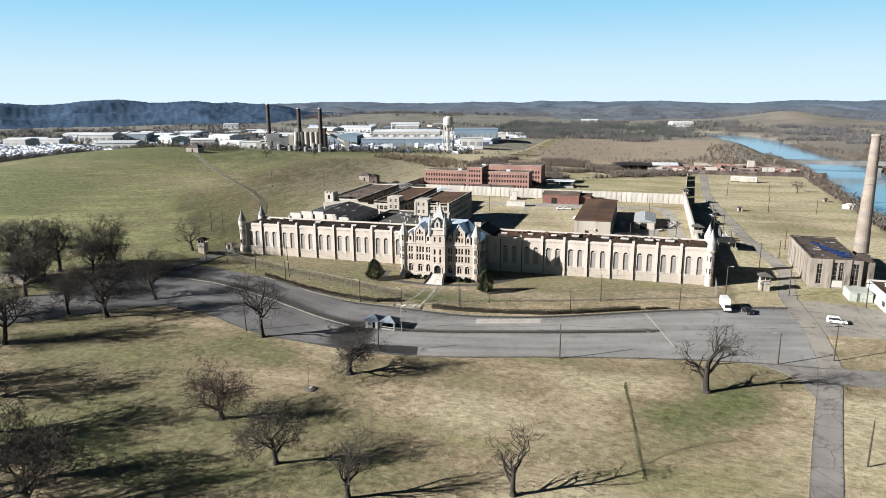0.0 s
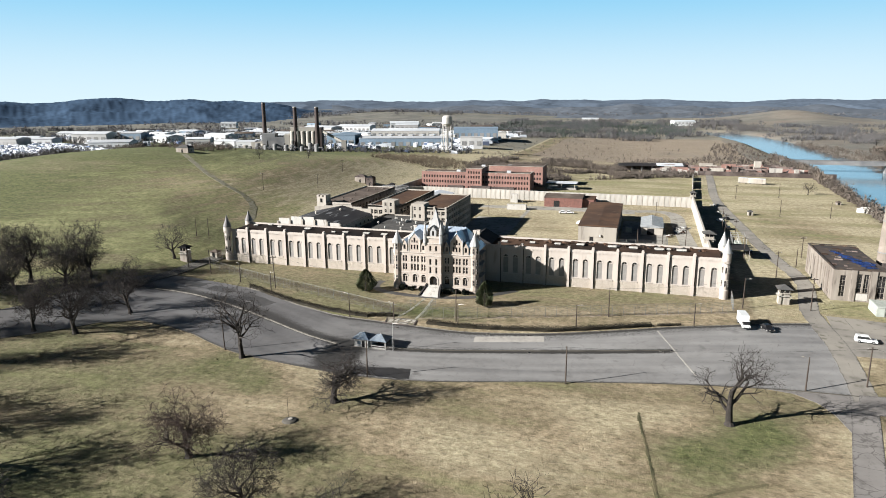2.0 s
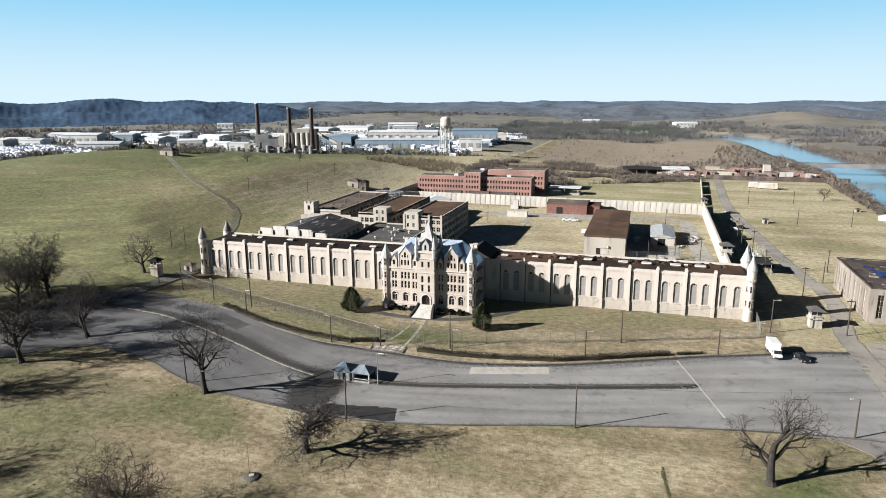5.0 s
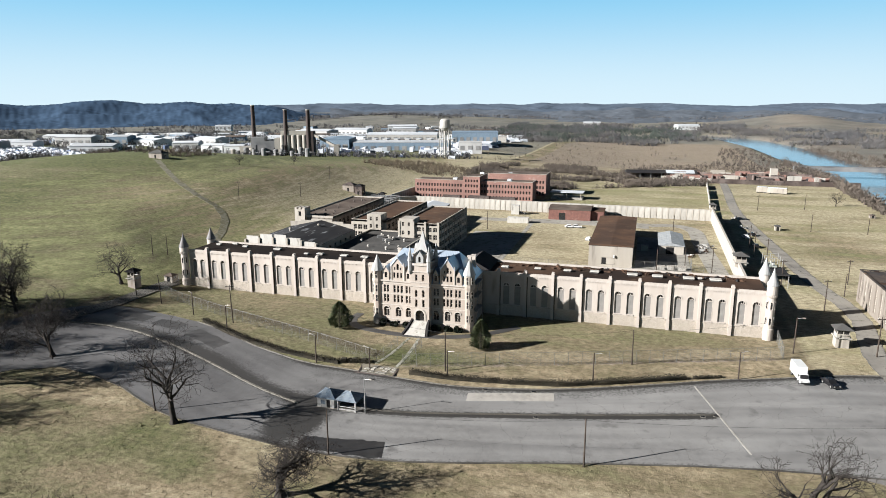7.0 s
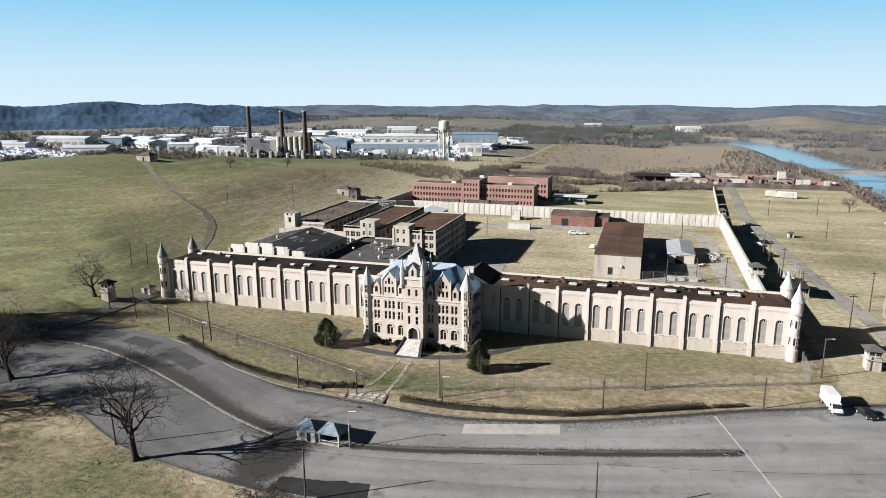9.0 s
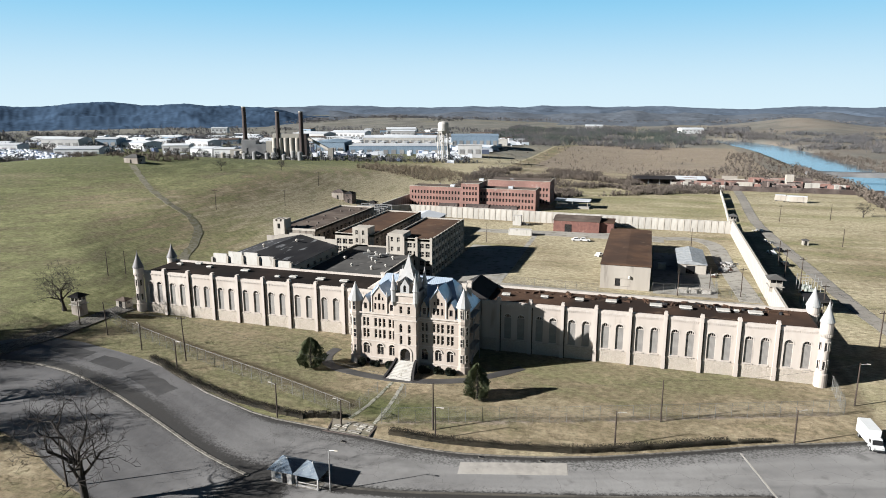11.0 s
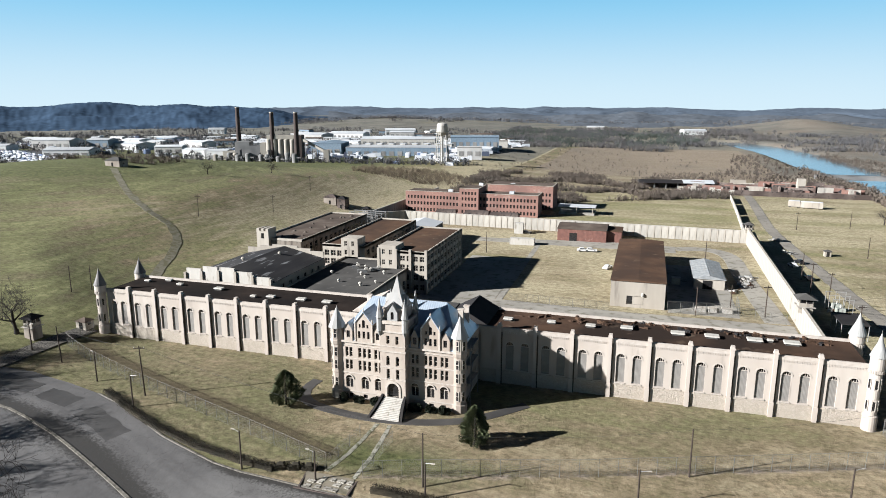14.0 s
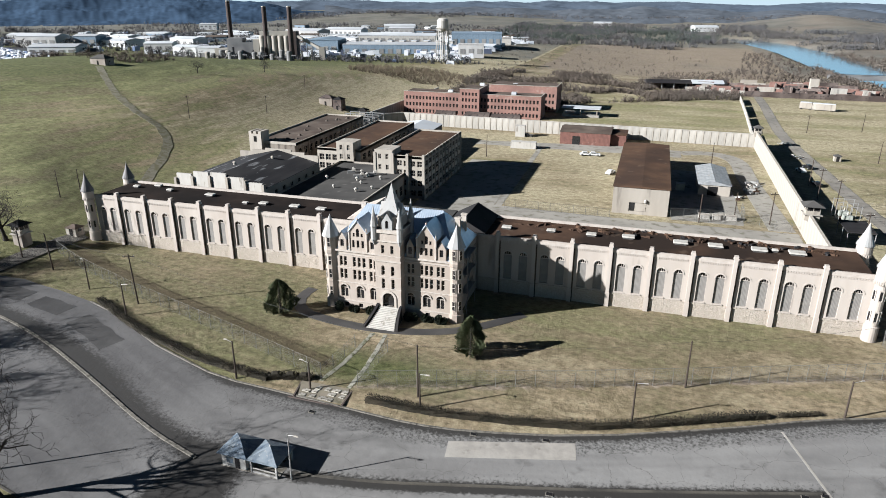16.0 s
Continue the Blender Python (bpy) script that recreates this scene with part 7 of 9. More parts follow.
def car(x, y, turn, paint, label, kind_name="car", z=None, long=4.6, tall=1.45, van=False):
    t = thing(kind_name, label, kind_name.replace("_", " "), at=(x, y, (lie(x, y) + 0.08) if z is None else z), turn=turn)
    l = long / 2
    part("body", shell([(-l, 0.32), (l, 0.32), (l, 0.7), (l - 0.1, 0.88), (-l + 0.05, 0.95), (-l, 0.8)], 0.88, 0.05), paint, t)
    if van:
        part("cabin", shell([(-l + 0.05, 0.9), (l * 0.45, 0.9), (l * 0.18, tall), (-l + 0.2, tall)], 0.86, 0.1), paint, t)
        part("glazing", shell([(-l + 0.4, 1.05), (l * 0.36, 1.05), (l * 0.17, tall - 0.15), (-l + 0.45, tall - 0.15)], 0.875, 0.09), M_DARK_OPENING, t)
    else:
        part("cabin", shell([(-l * 0.75, 0.9), (l * 0.4, 0.88), (l * 0.1, tall), (-l * 0.5, tall)], 0.84, 0.14), paint, t)
        part("glazing", shell([(-l * 0.68, 0.96), (l * 0.33, 0.95), (l * 0.08, tall - 0.1), (-l * 0.48, tall - 0.1)], 0.855, 0.13), M_DARK_OPENING, t)
    for wx in (-l * 0.62, l * 0.62):
        for wy in (-0.8, 0.8):
            wheel(t, wx, wy)
    for s in (-1, 1):
        part("headlight", boxed(l - 0.06, l + 0.02, s * 0.62 - 0.16, s * 0.62 + 0.16, 0.58, 0.74), M_WHITE, t)
    part("bumper", boxed(l - 0.05, l + 0.08, -0.85, 0.85, 0.32, 0.5), M_RUBBER, t)
    return t


car(107.8, -29.5, -6, M_VAN, "white panel van parked on the old asphalt", "van", long=4.8, tall=1.8, van=True)
car(86.4, -26.6, -70, M_BLACK_CAR, "black car parked in the truck's shadow", "car", long=4.4)
for k, (x, y, turn) in enumerate(((15.5, 131, 10), (18.5, 131.5, 4))):
    car(x, y, turn, M_VAN, "white car standing in the prison yard", "car")
car(26.3, 105.6, 70, M_VAN, "white car standing in the prison yard", "car")
car(-12.0, 160, 5, M_BLACK_CAR, "dark car beside the rear wall", "car")
for k, (x, y) in enumerate(((93.5, 62), (92.5, 66.5), (90.4, 110), (88.8, 128), (92.0, 134))):
    car(x, y, 85 + 7 * k, M_VAN if k % 2 else M_BLACK_CAR, "light car parked beside the service road" if k % 2 else "dark car parked beside the service road", "car")


def scrap_heap(x, y, seed, n, wide):
    """Pipes, sheets and boxes thrown together beside a shed."""
    r = random.Random(seed)
    t = thing("scrap_heap", "tangled heap of pale and rusty scrap metal beside the shed", "scrap heap", "scrap heaps", at=(x, y, 0.05))
    for i in range(n):
        px, py, l = r.uniform(-wide, wide), r.uniform(-wide * 1.6, wide * 1.6), r.uniform(0.8, 3.2)
        a, up = r.uniform(0, math.pi), r.uniform(0.0, 0.9)
        m = r.choice((M_LIGHT_POLE, M_STEEL_FAR, M_WHITE, M_ROOF_R))
        if i % 3:
            part("pipe", rod(bmesh.new(), (px, py, 0.05), (px + l * math.cos(a), py + l * math.sin(a), 0.1 + up), r.uniform(0.06, 0.14), n=5), m, t)
        else:
            o = part("crate", boxed(-l / 3, l / 3, -0.4, 0.4, 0, 0.4 + up * 0.7, taper=0.04), m, t)
            o.location, o.rotation_euler = (px, py, 0), (0, 0, a)


scrap_heap(70.6, 104, 3, 34, 2.0)
scrap_heap(69.5, 95, 5, 24, 1.8)
scrap_heap(64.5, 86.6, 6, 12, 1.2)
scrap_heap(91, 150, 8, 18, 1.6)
scrap_heap(90.5, 176, 9, 22, 1.8)
scrap_heap(89.8, 75, 10, 20, 1.6)
for k, (x, y) in enumerate(((54.1, 63.6), (57.5, 63.9), (61.0, 64.2))):
    t = thing("white_bin", "low white metal bin standing behind the yard fence", "bin", "white bins", at=(x, y, 0.06), turn=4)
    part("tub", boxed(-1.35, 1.35, -0.7, 0.7, 0, 1.25, taper=-0.06), M_WHITE, t)
    part("lid", boxed(-1.45, 1.45, -0.8, 0.8, 1.25, 1.36, taper=0.05), M_PALE_WALL, t)


def canopy():
    t = thing("open_canopy", "flat dark canopy on thin posts beside the service road", "canopy", at=(88.6, 54.8, 0.03))
    part("roof", boxed(-3.2, 3.2, -5, 5, 3.9, 4.1), M_ROOF_BLACK, t)
    for x in (-3, 3):
        for y in (-4.8, 0, 4.8):
            part("post", rod(bmesh.new(), (x, y, -0.1), (x, y, 3.95), 0.09, n=6), M_STEEL_FAR, t)


canopy()


def steel_frame():
    """The bare frame of a burnt-out bay behind the long workshop."""
    t = thing("bare_steel_frame", "rusting bare steel frame of a roofless workshop bay", "steel frame", at=(-81.5, 139.5, 0))
    for y in range(-10, 12, 5):
        for x in (-8, -3, 2.5, 7.5):
            part("column", boxed(x - 0.14, x + 0.14, y - 0.14, y + 0.14, -0.2, 8.4), M_STEEL_FAR, t)
        part("rafter", boxed(-8.1, 7.6, y - 0.12, y + 0.12, 8.2, 8.55), M_STEEL_FAR, t)
        for x in (-8, -3, 2.5):
            part("brace", rod(bmesh.new(), (x, y, 5.2), (x + 5, y, 8.3), 0.07, n=4), M_STEEL_FAR, t)
    for x in (-8, 7.5):
        part("purlin", boxed(x - 0.1, x + 0.1, -10, 10, 7.4, 7.7), M_STEEL_FAR, t)
    part("back_wall", boxed(-8.6, -8.2, -11, 11, -0.3, 5.2), M_GRIMY_SHADED, t)


steel_frame()
for k, (x, y, l) in enumerate(((-9.5, 137, 10), (-15.2, 160, 4))):
    t = thing("white_container", "white storage container standing in the yard", "container", "white containers", at=(x, y, 0.05), turn=4)
    part("box", boxed(-l / 2, l / 2, -1.6, 1.6, 0, 2.6 if l > 5 else 4.6, taper=0.02), M_WHITE, t)
    part("door", boxed(l / 2 - 0.02, l / 2 + 0.05, -1.2, 1.2, 0.2, 2.3), M_FAR_WALL, t)


def box_truck():
    t = thing("box_truck", "white box truck parked at the edge of the forecourt", "truck", at=(80.9, -24.6, lie(80.9, -24.6) + 0.07), turn=-84)
    t.scale = (0.92, 0.86, 0.92)
    part("cargo_box", boxed(-3.4, 1.7, -1.2, 1.2, 0.9, 3.5, taper=0.03), M_VAN, t)
    part("cab", shell([(1.75, 0.5), (4.0, 0.5), (4.0, 1.2), (3.4, 1.35), (2.95, 2.3), (1.75, 2.35)], 1.05, 0.12), M_VAN, t)
    part("windscreen", shell([(3.06, 1.42), (3.44, 1.4), (3.02, 2.2), (2.9, 2.2)], 0.95, 0.06), M_DARK_OPENING, t)
    part("side_window", boxed(2.1, 2.8, -1.03, 1.03, 1.45, 2.05), M_DARK_OPENING, t)
    part("chassis", boxed(-3.3, 3.6, -0.5, 0.5, 0.45, 0.9), M_RUBBER, t)
    for x in (-2.2, 2.9):
        for y in (-0.95, 0.95):
            wheel(t, x, y, 0.45, 0.32)
    part("bumper", boxed(3.95, 4.1, -1.0, 1.0, 0.45, 0.75), M_RUBBER, t)
    for s in (-1, 1):
        part("headlight", boxed(3.96, 4.03, s * 0.75 - 0.15, s * 0.75 + 0.15, 0.85, 1.05), M_LIGHT_POLE, t)
    part("rear_door", boxed(-3.46, -3.38, -1.05, 1.05, 1.0, 3.35), M_PALE_WALL, t)


box_truck()


# ---- trees ----
def grow_tree(seed, height, trunk_r, levels=5, kids=(4, 4, 4, 4, 3), spread=0.75, fork=0.32, gnarl=0.18, first=0.42, lean=0.0, twig_r=0.018, droop=0.0):
    """A bare tree as two meshes: trunk with limbs, and the crown of twigs. Each branch bends, tapers and forks."""
    rng = random.Random(seed)
    segs = [[], []]

    def unit():
        while True:
            v = Vector((rng.uniform(-1, 1), rng.uniform(-1, 1), rng.uniform(-1, 1)))
            if 0.05 < v.length < 1:
                return v.normalized()

    def branch(p, d, length, r, level):
        n = 5 if level == 0 else (4 if level < 3 else 2)
        end_r = max(twig_r * 0.6, r * (0.5 if level else 0.62))
        stops = []
        for i in range(n):
            up = 0.12 if level < 3 else (0.05 - droop)
            d = (d + unit() * gnarl * (1.0 if level else 0.5) + Vector((0, 0, up))).normalized()
            q = p + d * (length / n)
            ra, rb = r + (end_r - r) * i / n, r + (end_r - r) * (i + 1) / n
            segs[0 if level < 3 else 1].append((p, q, ra, rb, (8, 6, 5, 3, 3, 3)[level]))
            p = q
            stops.append((p, d, rb, (i + 1) / n))
        if level >= levels:
            return
        for k in range(kids[level]):
            share = fork + (1 - fork) * (k + rng.random()) / kids[level] if level else first + (1 - first) * (k + 0.6 * rng.random()) / kids[level]
            at = stops[min(n - 1, int(share * n))]
            side = unit()
            side = (side - side.dot(at[1]) * at[1]).normalized()
            nd = (at[1] * (1 - spread * 0.55) + side * spread * rng.uniform(0.75, 1.15)).normalized()
            branch(at[0], nd, length * rng.uniform(0.55, 0.78), max(twig_r, at[2] * rng.uniform(0.55, 0.75)), level + 1)

    branch(Vector((0, 0, -0.3)), Vector((lean, 0.3 * lean, 1)).normalized(), height * 0.5, trunk_r, 0)
    tall = max(q.z for s in segs for _, q, *_ in s)
    k = height / tall
    out = []
    for some, name in zip(segs, ("trunk", "crown")):
        verts, faces = [], []
        for p, q, ra, rb, n in some:
            p, q = p * k, q * k
            way = (q - p).normalized()
            side = way.orthogonal().normalized()
            up = way.cross(side)
            b = len(verts)
            for c, r in ((p, ra), (q, rb)):
                for i in range(n):
                    a = 2 * math.pi * i / n
                    verts.append(c + r * (math.cos(a) * side + math.sin(a) * up))
            faces += [(b + i, b + (i + 1) % n, b + n + (i + 1) % n, b + n + i) for i in range(n)]
        me = bpy.data.meshes.new(name)
        me.from_pydata([tuple(v) for v in verts], [], faces)
        me.polygons.foreach_set("use_smooth", [True] * len(faces))
        out.append(me)
    # root flare
    bm = bmesh.new()
    bm.from_mesh(out[0])
    tube(bm, 0, 0, [(trunk_r * 1.75, -0.35), (trunk_r * 1.35, 0.15), (trunk_r * 1.02, 0.7)], 9, cap=False)
    bm.to_mesh(out[0])
    bm.free()
    return out


def plant_tree(meshes, x, y, label, bark=None, twigs=None, turn=0.0, scale=1.0, group="bare trees", z=None, wide=1.0):
    t = thing("bare_tree", label, "tree", group, at=(x, y, lie(x, y) if z is None else z), turn=turn)
    t.scale = (scale * wide, scale * wide, scale)
    for me, m in zip(meshes, (bark or M_BARK, twigs or M_TWIG)):
        if not me.materials:
            me.materials.append(m)
        part(me.name.split(".")[0], me, None, t)
    return t


OAK = grow_tree(14, 17.6, 0.70, 5, (6, 4, 3, 3, 3), 0.74, 0.34, 0.24, 0.30, twig_r=0.026)
plant_tree(OAK, 72.2, -79.4, "large bare oak with thick trunk and broad crown on the lawn", turn=40)
TALL = grow_tree(27, 18.5, 0.60, 5, (8, 4, 3, 3, 2), 0.82, 0.34, 0.20, 0.30, twig_r=0.03)
plant_tree(TALL, -35.7, -76.0, "tall sparse bare tree at the road's edge", turn=10, scale=1.18, wide=0.84)
SPLIT = grow_tree(31, 12.4, 0.5, 5, (8, 5, 4, 4, 3), 0.98, 0.22, 0.2, 0.16, lean=-0.05, twig_r=0.024)
plant_tree(SPLIT, -4.0, -91.4, "low bare tree with wide twisted limbs", turn=150, wide=1.4)
ROUND = grow_tree(47, 12.6, 0.42, 5, (8, 5, 5, 4, 3), 0.88, 0.28, 0.18, 0.24, twig_r=0.024)
plant_tree(ROUND, -18.9, -118.0, "small round-crowned bare tree with reddish twigs", twigs=M_TWIG_RED, turn=70, wide=1.3)
HAZY = grow_tree(53, 14.0, 0.42, 5, (7, 5, 5, 4, 4), 0.78, 0.3, 0.18, 0.36, twig_r=0.022)
plant_tree(HAZY, -0.2, -129.6, "bare tree with a fine hazy crown on the lawn", turn=200)
VASE = grow_tree(61, 13.4, 0.46, 5, (6, 4, 4, 3, 3), 0.60, 0.35, 0.2, 0.26)
plant_tree(VASE, 15.9, -135.6, "bare tree with steep forking limbs on the lawn", turn=30)
SNAG = grow_tree(71, 13.6, 0.46, 4, (7, 3, 3, 2), 0.80, 0.4, 0.30, 0.30, twig_r=0.045)
plant_tree(SNAG, 40.4, -127.4, "gaunt dead tree with a few crooked limbs", turn=95)
GROVE = grow_tree(83, 12.8, 0.40, 5, (7, 5, 4, 4, 4), 0.78, 0.3, 0.22, 0.30, twig_r=0.028)
GROVE_B = grow_tree(89, 12.0, 0.38, 5, (7, 5, 4, 4, 4), 0.85, 0.3, 0.22, 0.32, twig_r=0.028)
SMALL = grow_tree(97, 9.2, 0.30, 5, (6, 4, 4, 3, 3), 0.78, 0.3, 0.2, 0.30)
rng = random.Random(5)
for k, (x, y, s) in enumerate(((-87.2, -74.2, 1.1), (-97.6, -77.4, 0.95), (-119.8, -70.9, 1.0), (-84.9, -56.8, 0.98), (-95, -99.5, 1.1), (-118, -37, 1.05), (-128, -50, 1.1), (-137, -58, 1.15), 
                               (-60, -137, 1.05), (-41, -148.5, 1.0), (-29, -152, 0.9), (-47, -160, 1.1), (-140, -72, 1.05), (-123.8, -58.9, 0.95), (-113.9, -50.6, 0.9), (-111, -43, 0.85), (-78, -128, 1.1), (-92, -124, 1.05), (-66, -150, 1.1), (-110, -108, 1.1), (-122, -92, 1.0))):
    plant_tree((GROVE, GROVE_B)[k % 2], x, y, "bare tree with dark trunk in the roadside grove" if x < -80 else "bare tree with dark trunk on the straw lawn", turn=37 * k, scale=s * 1.36, group="grove trees")
for k, (x, y, s) in enumerate(((-161, -40, 1.3), (-154, -34.6, 1.3), (-148, -31, 1.35), (-103.8, -13, 1.5), (-183, 172, 0.8), (-171, 215, 0.8), (146, 230, 0.9), (-168, -30, 1.0))):
    plant_tree(SMALL, x, y, "small bare tree standing alone on the grass", turn=53 * k, scale=s, group="field trees")


def scatter_mesh(name, spots, blades, rng, spiky=0.35, wide=0.055):
    """Many bushes or far trees as one mesh: slivers that rise from each foot and fill an uneven crown."""
    n = len(spots)
    s = np.array(spots)
    g = np.random.default_rng(rng)
    total = n * blades
    foot = np.repeat(s[:, :3], blades, 0)
    h = np.repeat(s[:, 3], blades)[:, None]
    w = np.repeat(s[:, 4], blades)[:, None]
    u = g.normal(size=(total, 3))
    u /= np.linalg.norm(u, axis=1, keepdims=True)
    rad = g.random((total, 1)) ** 0.5
    crown = foot + np.concatenate([u[:, :2] * rad * w * 0.5 * (0.75 + 0.5 * g.random((total, 1))), h * (0.55 + 0.42 * u[:, 2:] * rad)], 1)
    up = g.random((total, 1)) < spiky
    base = np.where(up, foot + np.concatenate([g.normal(size=(total, 2)) * w * 0.06, np.zeros((total, 1))], 1), crown)
    d = g.normal(size=(total, 3)) * 0.6
    d[:, 2] = np.abs(d[:, 2]) + 0.25
    d /= np.linalg.norm(d, axis=1, keepdims=True)
    tip = np.where(up, crown, crown + d * h * (0.14 + 0.16 * g.random((total, 1))))
    side = np.cross(d, g.normal(size=(total, 3)))
    side /= np.linalg.norm(side, axis=1, keepdims=True) + 1e-9
    side *= h * wide * (0.6 + 0.8 * g.random((total, 1)))
    verts = np.stack([base - side, base + side, tip], 1).reshape(-1, 3)
    me = bpy.data.meshes.new(name)
    me.vertices.add(total * 3)
    me.vertices.foreach_set("co", verts.ravel())
    me.loops.add(total * 3)
    me.loops.foreach_set("vertex_index", np.arange(total * 3, dtype=np.int32))
    me.polygons.add(total)
    me.polygons.foreach_set("loop_start", np.arange(0, total * 3, 3, dtype=np.int32))
    me.update()
    return me


def in_ring(x, y, ring):
    inside = False
    for (ax, ay), (bx, by) in zip(ring, ring[1:] + ring[:1]):
        if (ay > y) != (by > y) and x < (bx - ax) * (y - ay) / (by - ay) + ax:
            inside = not inside
    return inside


def thicket(name, ring, count, low, high, material, label, seed, blades=30, spiky=0.4, clump=0.0, category="bushes", wide=0.055):
    r = random.Random(seed)
    xs, ys = [p[0] for p in ring], [p[1] for p in ring]
    spots, tries = [], 0
    while len(spots) < count and tries < count * 30:
        tries += 1
        x, y = r.uniform(min(xs), max(xs)), r.uniform(min(ys), max(ys))
        if not in_ring(x, y, ring):
            continue
        if clump and noise.noise((x / clump, y / clump, seed)) < 0.02:
            continue
        h = r.uniform(low, high) * r.uniform(0.7, 1.1)
        spots.append((x, y, lie(x, y) - 0.1, h, h * r.uniform(0.8, 1.25)))
    me = scatter_mesh(name, spots, blades, seed, spiky, wide)
    me.materials.append(material)
    return tagged(new(name, me), label, category, kind="stuff")


thicket("brush_rear", [(-86, 262), (-60, 252), (-5, 250), (12, 268), (60, 296), (45, 345), (-20, 330), (-84, 330)], 1300, 1.8, 4.2, M_BRUSH, "tangled brown winter brush behind the factory", 1, 34, clump=26)
thicket("brush_rear_far", [(-90, 335), (50, 350), (70, 420), (100, 470), (-60, 480), (-95, 420)], 1700, 2.2, 5.5, M_BRUSH, "brown winter brush and bare saplings", 2, 30, clump=34)
thicket("brush_ruin", [(44, 292), (88, 310), (92, 344), (60, 350), (34, 330)], 420, 2.0, 4.2, M_BRUSH, "grey-brown brush before the ruined works", 3, 34)
thicket("brush_ruin_side", [(60, 350), (176, 345), (190, 440), (120, 470), (50, 440)], 160, 1.5, 3.5, M_BRUSH, "weeds and saplings among the ruins", 4, 30, clump=18)
thicket("brush_hill", [(-170, 318), (-96, 305), (-84, 350), (-120, 400), (-178, 380)], 620, 2.2, 4.5, M_BROWN_SHRUB, "reddish brown scrub at the foot of the hill", 5, 32)
thicket("brush_hilltop", [(-330, 190), (-215, 168), (-205, 196), (-260, 225), (-330, 235)], 300, 1.5, 4.2, M_BRUSH, "dark scrub along the brow of the hill", 6, 30, clump=20)
thicket("hill_wood", [(-520, 130), (-380, 110), (-330, 190), (-400, 240), (-470, 232)], 700, 4, 7, M_FOREST, "bare wood behind the brow of the hill", 7, 30)
thicket("bank_wood", [(158, 100), (172, 100), (178, 280), (200, 480), (210, 690), (198, 700), (186, 480), (164, 280)], 800, 3.5, 8, M_BRUSH, "bare trees along the river bank", 8, 36, 0.3)
thicket("bank_wood_north", [(60, 480), (180, 470), (205, 700), (190, 900), (150, 900), (120, 640), (40, 560)], 520, 2.2, 5.0, M_BRUSH, "bare wood between the works and the river", 9, 28, 0.3, wide=0.1)
thicket("far_bank_wood", [(262, -60), (420, -60), (760, 560), (700, 860), (340, 860), (300, 540)], 5200, 6, 11, M_BRUSH, "grey-brown bare wood on the far bank", 10, 18, 0.3, clump=120, wide=0.1)
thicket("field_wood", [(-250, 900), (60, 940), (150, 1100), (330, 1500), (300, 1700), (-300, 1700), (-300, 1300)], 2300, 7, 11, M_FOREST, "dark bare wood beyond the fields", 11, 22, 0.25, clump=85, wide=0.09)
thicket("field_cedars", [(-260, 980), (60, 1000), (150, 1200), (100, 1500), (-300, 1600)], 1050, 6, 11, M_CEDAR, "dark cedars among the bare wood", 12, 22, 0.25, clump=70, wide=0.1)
thicket("field_shrubs", [(-110, 480), (30, 520), (110, 800), (60, 880), (-170, 860)], 240, 1.5, 4.0, M_BRUSH, "scattered shrubs on the brown field", 13, 24)
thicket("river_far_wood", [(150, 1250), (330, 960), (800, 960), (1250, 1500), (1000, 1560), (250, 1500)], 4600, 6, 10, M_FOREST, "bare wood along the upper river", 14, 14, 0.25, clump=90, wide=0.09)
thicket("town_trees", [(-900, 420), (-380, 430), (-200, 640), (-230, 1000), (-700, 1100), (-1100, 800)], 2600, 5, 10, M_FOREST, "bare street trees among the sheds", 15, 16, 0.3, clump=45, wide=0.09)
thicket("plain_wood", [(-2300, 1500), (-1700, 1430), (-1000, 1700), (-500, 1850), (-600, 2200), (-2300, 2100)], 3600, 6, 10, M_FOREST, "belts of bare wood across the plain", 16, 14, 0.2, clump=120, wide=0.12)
thicket("bank_edge_wood", [(268, 60), (298, 60), (322, 480), (322, 700), (286, 1000), (262, 1000), (286, 700), (290, 480)], 900, 5, 9, M_BRUSH, "bare trees along the far river bank", 19, 26, 0.3)
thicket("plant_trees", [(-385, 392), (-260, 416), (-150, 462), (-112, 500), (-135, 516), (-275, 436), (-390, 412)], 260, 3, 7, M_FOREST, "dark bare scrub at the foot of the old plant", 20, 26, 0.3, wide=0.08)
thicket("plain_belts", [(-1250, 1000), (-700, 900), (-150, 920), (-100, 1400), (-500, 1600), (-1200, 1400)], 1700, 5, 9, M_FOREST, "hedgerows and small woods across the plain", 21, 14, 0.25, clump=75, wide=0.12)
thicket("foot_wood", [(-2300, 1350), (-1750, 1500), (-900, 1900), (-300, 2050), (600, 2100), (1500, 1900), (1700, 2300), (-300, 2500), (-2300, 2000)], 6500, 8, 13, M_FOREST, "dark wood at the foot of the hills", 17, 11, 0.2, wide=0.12)




